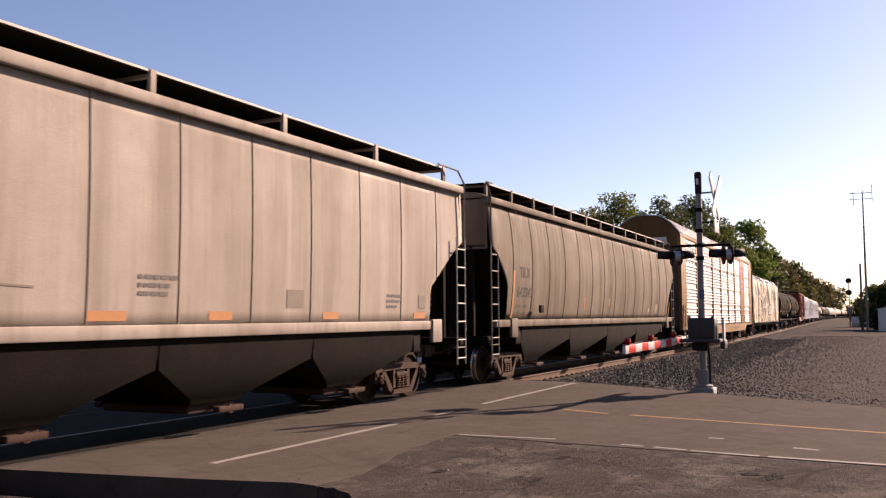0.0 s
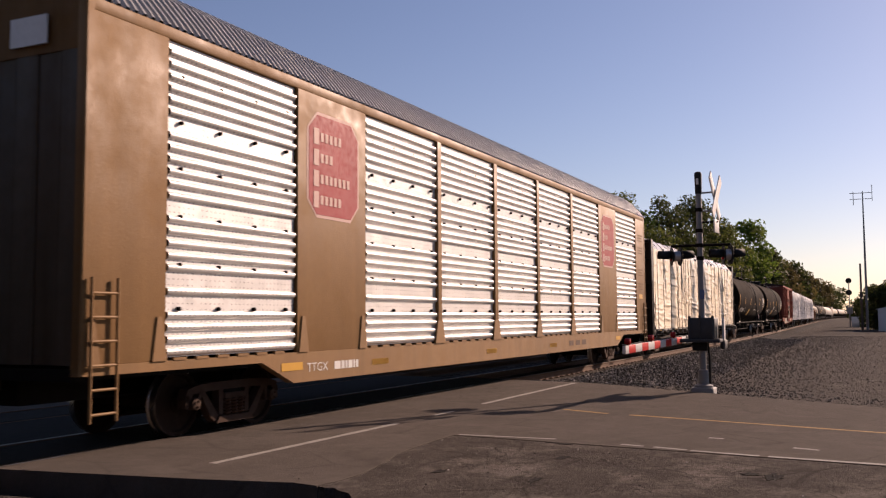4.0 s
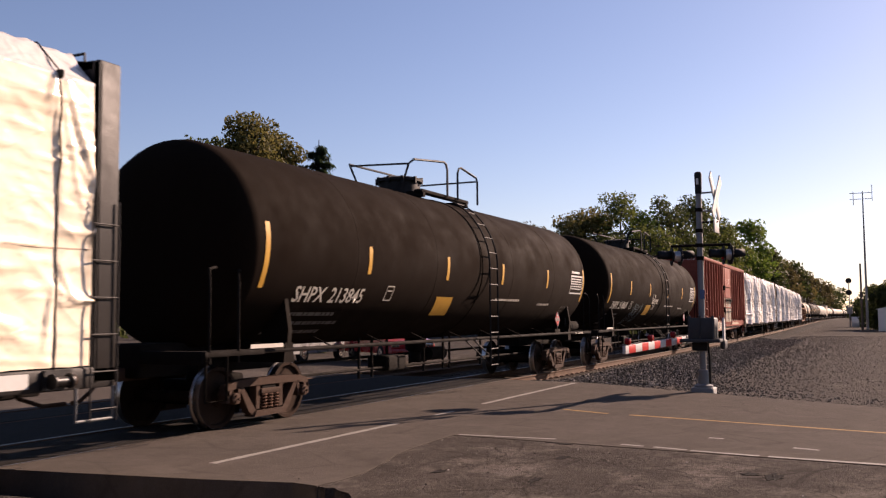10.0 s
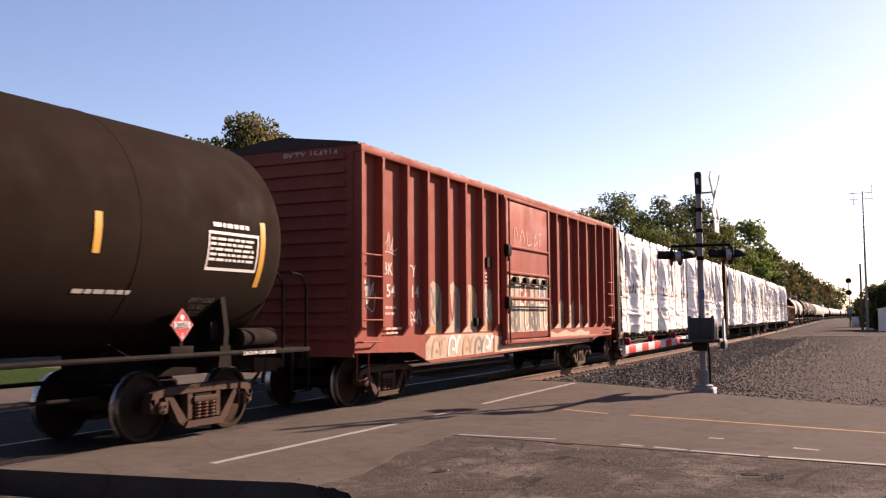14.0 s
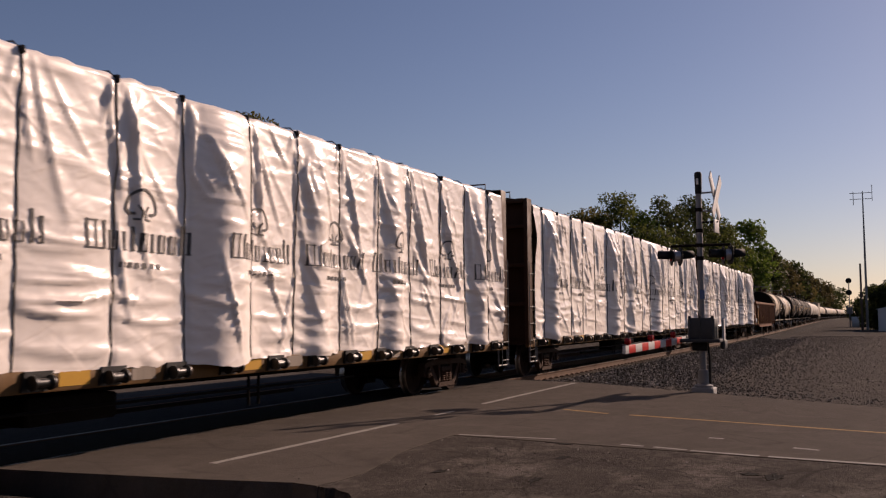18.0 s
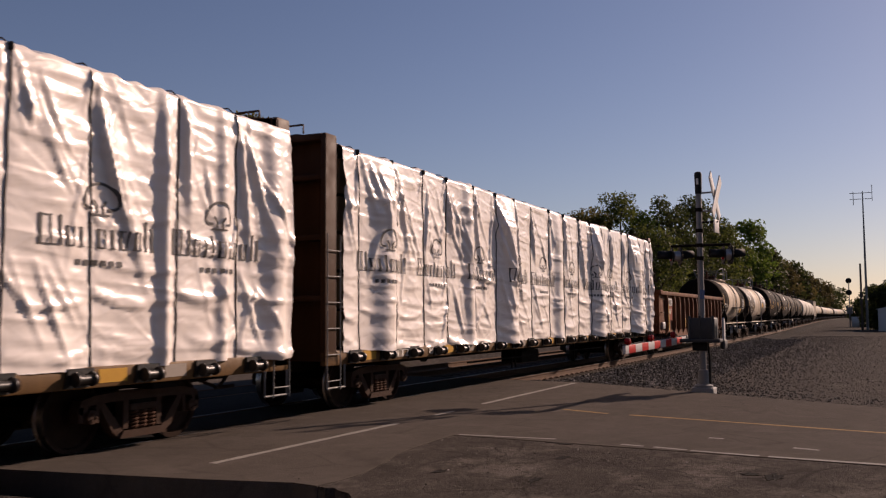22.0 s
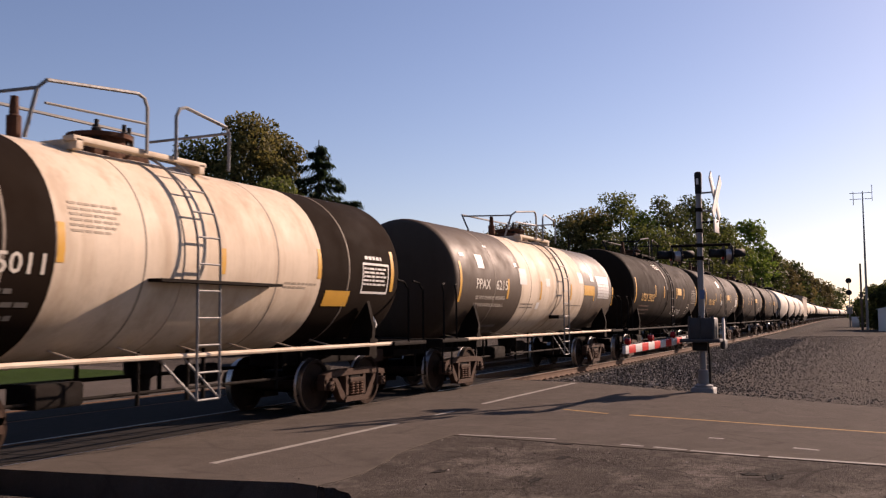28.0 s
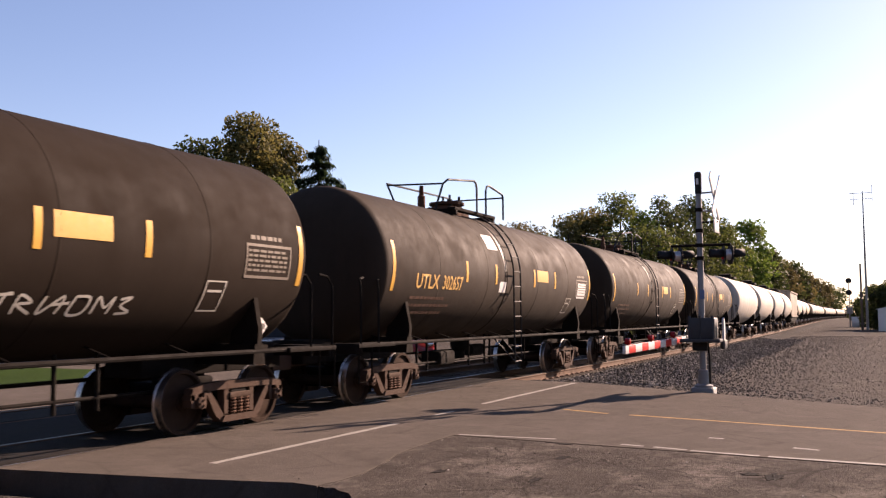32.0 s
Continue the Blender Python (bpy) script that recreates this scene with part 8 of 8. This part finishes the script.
def spruce(at, height, seed):
    rr = random.Random(seed)
    root = thing("spruce_tree", "dark drooping spruce tree with ragged branches", "tree", "trees beside the railway", at=Matrix.Translation(at))
    g, lg = Geo(), Geo()
    g.tube([(0, 0, -.2), (0, 0, height)], [.22, .02], 8)
    n = 64
    for k in range(n):
        z = height * (.10 + .88 * k / n)
        r = min(3.3, (height - z) * .62 + .2) * rr.uniform(.65, 1.1)
        a = k * 2.4 + rr.uniform(-.3, .3)
        d = Vector((math.cos(a), math.sin(a), 0))
        # an arm that droops and then lifts its tip
        arm = [Vector((0, 0, z)) + d * r * u + Vector((0, 0, .12 * r - .42 * r * u * (1 - .55 * u))) for u in (0, .25, .5, .75, 1)]
        g.tube(arm, [.05, .04, .03, .02, .008], 4)
        for i in range(int(120 + 110 * r)):
            u = rr.random() ** .75
            j = min(3, int(u * 4))
            q = arm[j].lerp(arm[j + 1], u * 4 - j)
            hang = rr.random() ** 1.5 * .42 * (1 - .4 * u)
            q = q + Vector((rr.gauss(0, .10), rr.gauss(0, .10), rr.gauss(0, .03) - hang))
            s = rr.uniform(.11, .22)
            t1 = (d * .6 + Vector((rr.gauss(0, .4), rr.gauss(0, .4), -.9 - hang))).normalized() * s
            t2 = t1.orthogonal().normalized() * s * .3
            lg.add([q - t1, q - t2, q + t1, q + t2], [(0, 1, 2, 3)])
    part("trunk", g, M["bark"], root)
    part("crown", lg, M["needle"], root, smooth=False)


def by_eye(u, dist, z=-.1):
    """A place on the ground dist metres from the eye, u metres of bearing slope (y over x)."""
    k = 1 / math.hypot(1, u)
    return Vector((dist * k, dist * k * u, z))


# the near group beyond the crossing
tree(by_eye(.748, 48), 12.0, 4.4, 3, "leaf_thin", 15, .2, .115, 900, .03, .24, "tall leafy tree with yellowing crown and visible limbs")
tree(by_eye(.705, 49.5), 11.6, 3.6, 8, "leaf_thin", 12, .26, .115, 800, .03, .2, "slender leafy tree with an open crown")
tree(by_eye(.828, 50), 11.2, 4.6, 5, "leaf_dark", 14, .12, .115, 900, .0, .22, "rounded dark green leafy tree")
tree(by_eye(.705, 45), 8.3, 4.4, 14, "leaf", 13, .04, .115, 900, -.1, .18, "dense bushy green tree")
tree(by_eye(.785, 44), 7.6, 4.6, 15, "leaf_dark", 13, .04, .115, 900, -.1, .18, "dense bushy dark green tree")
tree(by_eye(.655, 46), 6.6, 3.4, 16, "leaf", 11, .04, .115, 900, -.1, .16, "low bushy green tree")
spruce(by_eye(.645, 48.5), 11.0, 2)
for u, dist, hh, seed in ((1.195, 60, 13.4, 31), (1.135, 58, 11.4, 32), (1.07, 63, 11.5, 33), (1.02, 60, 12.6, 34), (.925, 60, 11.2, 35), (1.26, 58, 12.0, 30), (.574, 75, 8.4, 36), (.545, 74, 7.6, 37), (.60, 72, 7.2, 29), (.459, 90, 7.7, 38), (.44, 92, 7.9, 39)):
    bare_tree(by_eye(u, dist), hh, seed)
# the wood along the railway
for u, dist, hh, ww, seed, leaf, op in (
        (.405, 96, 10.3, 6.0, 41, "leaf_brown", .08), (.385, 95, 11.3, 6.5, 52, "leaf_brown", .08), (.357, 95, 11.2, 6.0, 42, "leaf_brown", .10), (.335, 97, 10.2, 6.0, 53, "leaf_dark", .0),
        (.3136, 90, 11.5, 5.0, 43, "leaf_thin", .14), (.297, 92, 12.0, 4.6, 54, "leaf_thin", .10), (.279, 94, 12.6, 5.0, 44, "leaf_thin", .08), (.256, 92, 13.8, 5.4, 45, "leaf", .0), (.2315, 95, 12.4, 5.0, 46, "leaf_bright", -.05),
        (.204, 97, 13.8, 5.6, 47, "leaf_dark", -.02), (.177, 108, 15.2, 5.8, 48, "leaf_dark", .0), (.158, 122, 14.2, 6.0, 49, "leaf", -.02), (.143, 134, 14.0, 5.8, 50, "leaf", -.02), (.122, 172, 18.3, 7.6, 51, "leaf_bright", -.06),
        (.270, 88, 9.5, 6.0, 55, "leaf_dark", -.1), (.22, 90, 10.2, 6.0, 56, "leaf", -.1), (.19, 104, 10.6, 6.0, 57, "leaf_dark", -.1), (.163, 120, 10.8, 7.0, 58, "leaf", -.1), (.127, 168, 13.0, 9, 59, "leaf_bright", -.1), (.32, 92, 8.8, 6.4, 60, "leaf_dark", -.06),
        (.107, 215, 16.2, 10, 72, "leaf_dark", -.05), (.096, 250, 16.0, 11, 73, "leaf_brown", .0), (.0865, 285, 17.0, 12, 74, "leaf_dark", -.02), (.076, 345, 17.0, 14, 75, "leaf_brown", .02)):
    tree(by_eye(u, dist), hh, ww * 1.08, seed, leaf, 15, .03, .0019 * dist, 330, op)
for dist, lat, hh, seed, leaf in ((152, 11, 8.0, 61, "leaf_dark"), (168, 11, 7.8, 62, "leaf_brown"), (186, 11, 8.0, 63, "leaf_dark"), (205, 11, 7.4, 64, "leaf_brown"), (230, 12, 8.0, 65, "leaf_dark"), (262, 11, 9, 66, "leaf_brown"),
                                 (300, 12, 10, 67, "leaf_dark"), (345, 11, 11, 68, "leaf_dark"), (390, 12, 11, 69, "leaf_brown"), (440, 12, 11, 70, "leaf_dark"), (500, 12, 11, 71, "leaf_dark")):
    x_, y_, _ = on_track(dist, lat)
    tree(Vector((x_, y_, -.1)), hh, 10, seed, leaf, 12, .02, .36, 230, -.05, .25, "distant tree along the railway")
for u, dist, hh, seed, leaf in ((.068, 500, 19, 91, "leaf_dark"), (.062, 510, 20.5, 92, "leaf_brown"), (.055, 520, 19, 93, "leaf_brown"), (.049, 540, 18, 94, "leaf_dark"), (.044, 560, 17, 95, "leaf_dark")):
    tree(by_eye(u, dist), hh, 15, seed, leaf, 12, .02, .6, 200, .0, .3, "far tree at the end of the line")
for u, dist, hh, seed in ((.004, 123, 5.3, 81), (-.012, 122, 6.0, 82), (-.04, 120, 7.0, 83), (.014, 150, 4.0, 84)):
    tree(by_eye(u, dist), hh, 5.5, seed, "leaf_dark", 12, .02, .20, 340, -.1, .2, "dark green bushy tree beside a shed")
g = Geo()
rr = random.Random(77)
for i in range(5200):
    u, dist = rr.uniform(.24, 1.5), rr.uniform(80, 135)
    p = by_eye(u, dist)
    hgt = 3.2 * (1 + .5 * noise.noise((p.x * .1, p.y * .1, 0)))
    q = p + Vector((0, 0, hgt * rr.random()))
    s = rr.uniform(.25, .5)
    nrm = Vector((rr.gauss(0, 1), rr.gauss(0, 1), rr.gauss(0, .6))).normalized()
    t1 = nrm.orthogonal().normalized() * s
    t2 = nrm.cross(t1).normalized() * s * .7
    g.add([q - t1, q - t2, q + t1, q + t2], [(0, 1, 2, 3)])
for i in range(9000):
    along, lat = 130 + 420 * rr.random() ** 1.3, rr.uniform(11, 24)
    px_, py_, _ = on_track(along, lat)
    hgt = 4.5 * (1 + .5 * noise.noise((px_ * .05, py_ * .1, 0)))
    q = Vector((px_, py_, hgt * rr.random() - .2))
    s = rr.uniform(.3, .7)
    nrm = Vector((rr.gauss(0, 1), rr.gauss(0, 1), rr.gauss(0, .6))).normalized()
    t1 = nrm.orthogonal().normalized() * s
    t2 = nrm.cross(t1).normalized() * s * .7
    g.add([q - t1, q - t2, q + t1, q + t2], [(0, 1, 2, 3)])
for i in range(7000):
    u, dist = rr.uniform(-.12, .13), rr.uniform(480, 720)
    p = by_eye(u, dist)
    if abs(on_track(p.x)[1] - p.y) < 7:
        continue
    q = p + Vector((0, 0, (8 + 3 * noise.noise((p.y * .03, 1, 0))) * rr.random()))
    s = rr.uniform(.8, 1.8)
    nrm = Vector((rr.gauss(0, 1), rr.gauss(0, 1), rr.gauss(0, .6))).normalized()
    t1 = nrm.orthogonal().normalized() * s
    t2 = nrm.cross(t1).normalized() * s * .7
    g.add([q - t1, q - t2, q + t1, q + t2], [(0, 1, 2, 3)])
solid("undergrowth", g, M["leaf_dark"], "brown-green undergrowth and brush below the trees", "undergrowth", kind="stuff", smooth=False)


# ---------------------------------------------------------------- everything that moves
def motions():
    times = [0.0, .1] + [float(k) for k in range(1, 32)] + [31.9, 32.0]
    for root, s in CARS:
        rows = []
        for t in times:
            x_, y_, a_ = on_track(s - travel(t))
            rows.append((t, pose(x_, y_, 0, 0, 0, math.degrees(a_))))
        walk(root, rows)
    for wheel, x_ in WHEELS:
        rows = []
        for k in range(481):
            t = k * 2 / 30
            rows.append((t, pose(x_, 0, 0, 0, -math.degrees(travel(t) / WHEEL_R) % 360, 0)))
        walk(wheel, rows)


motions()
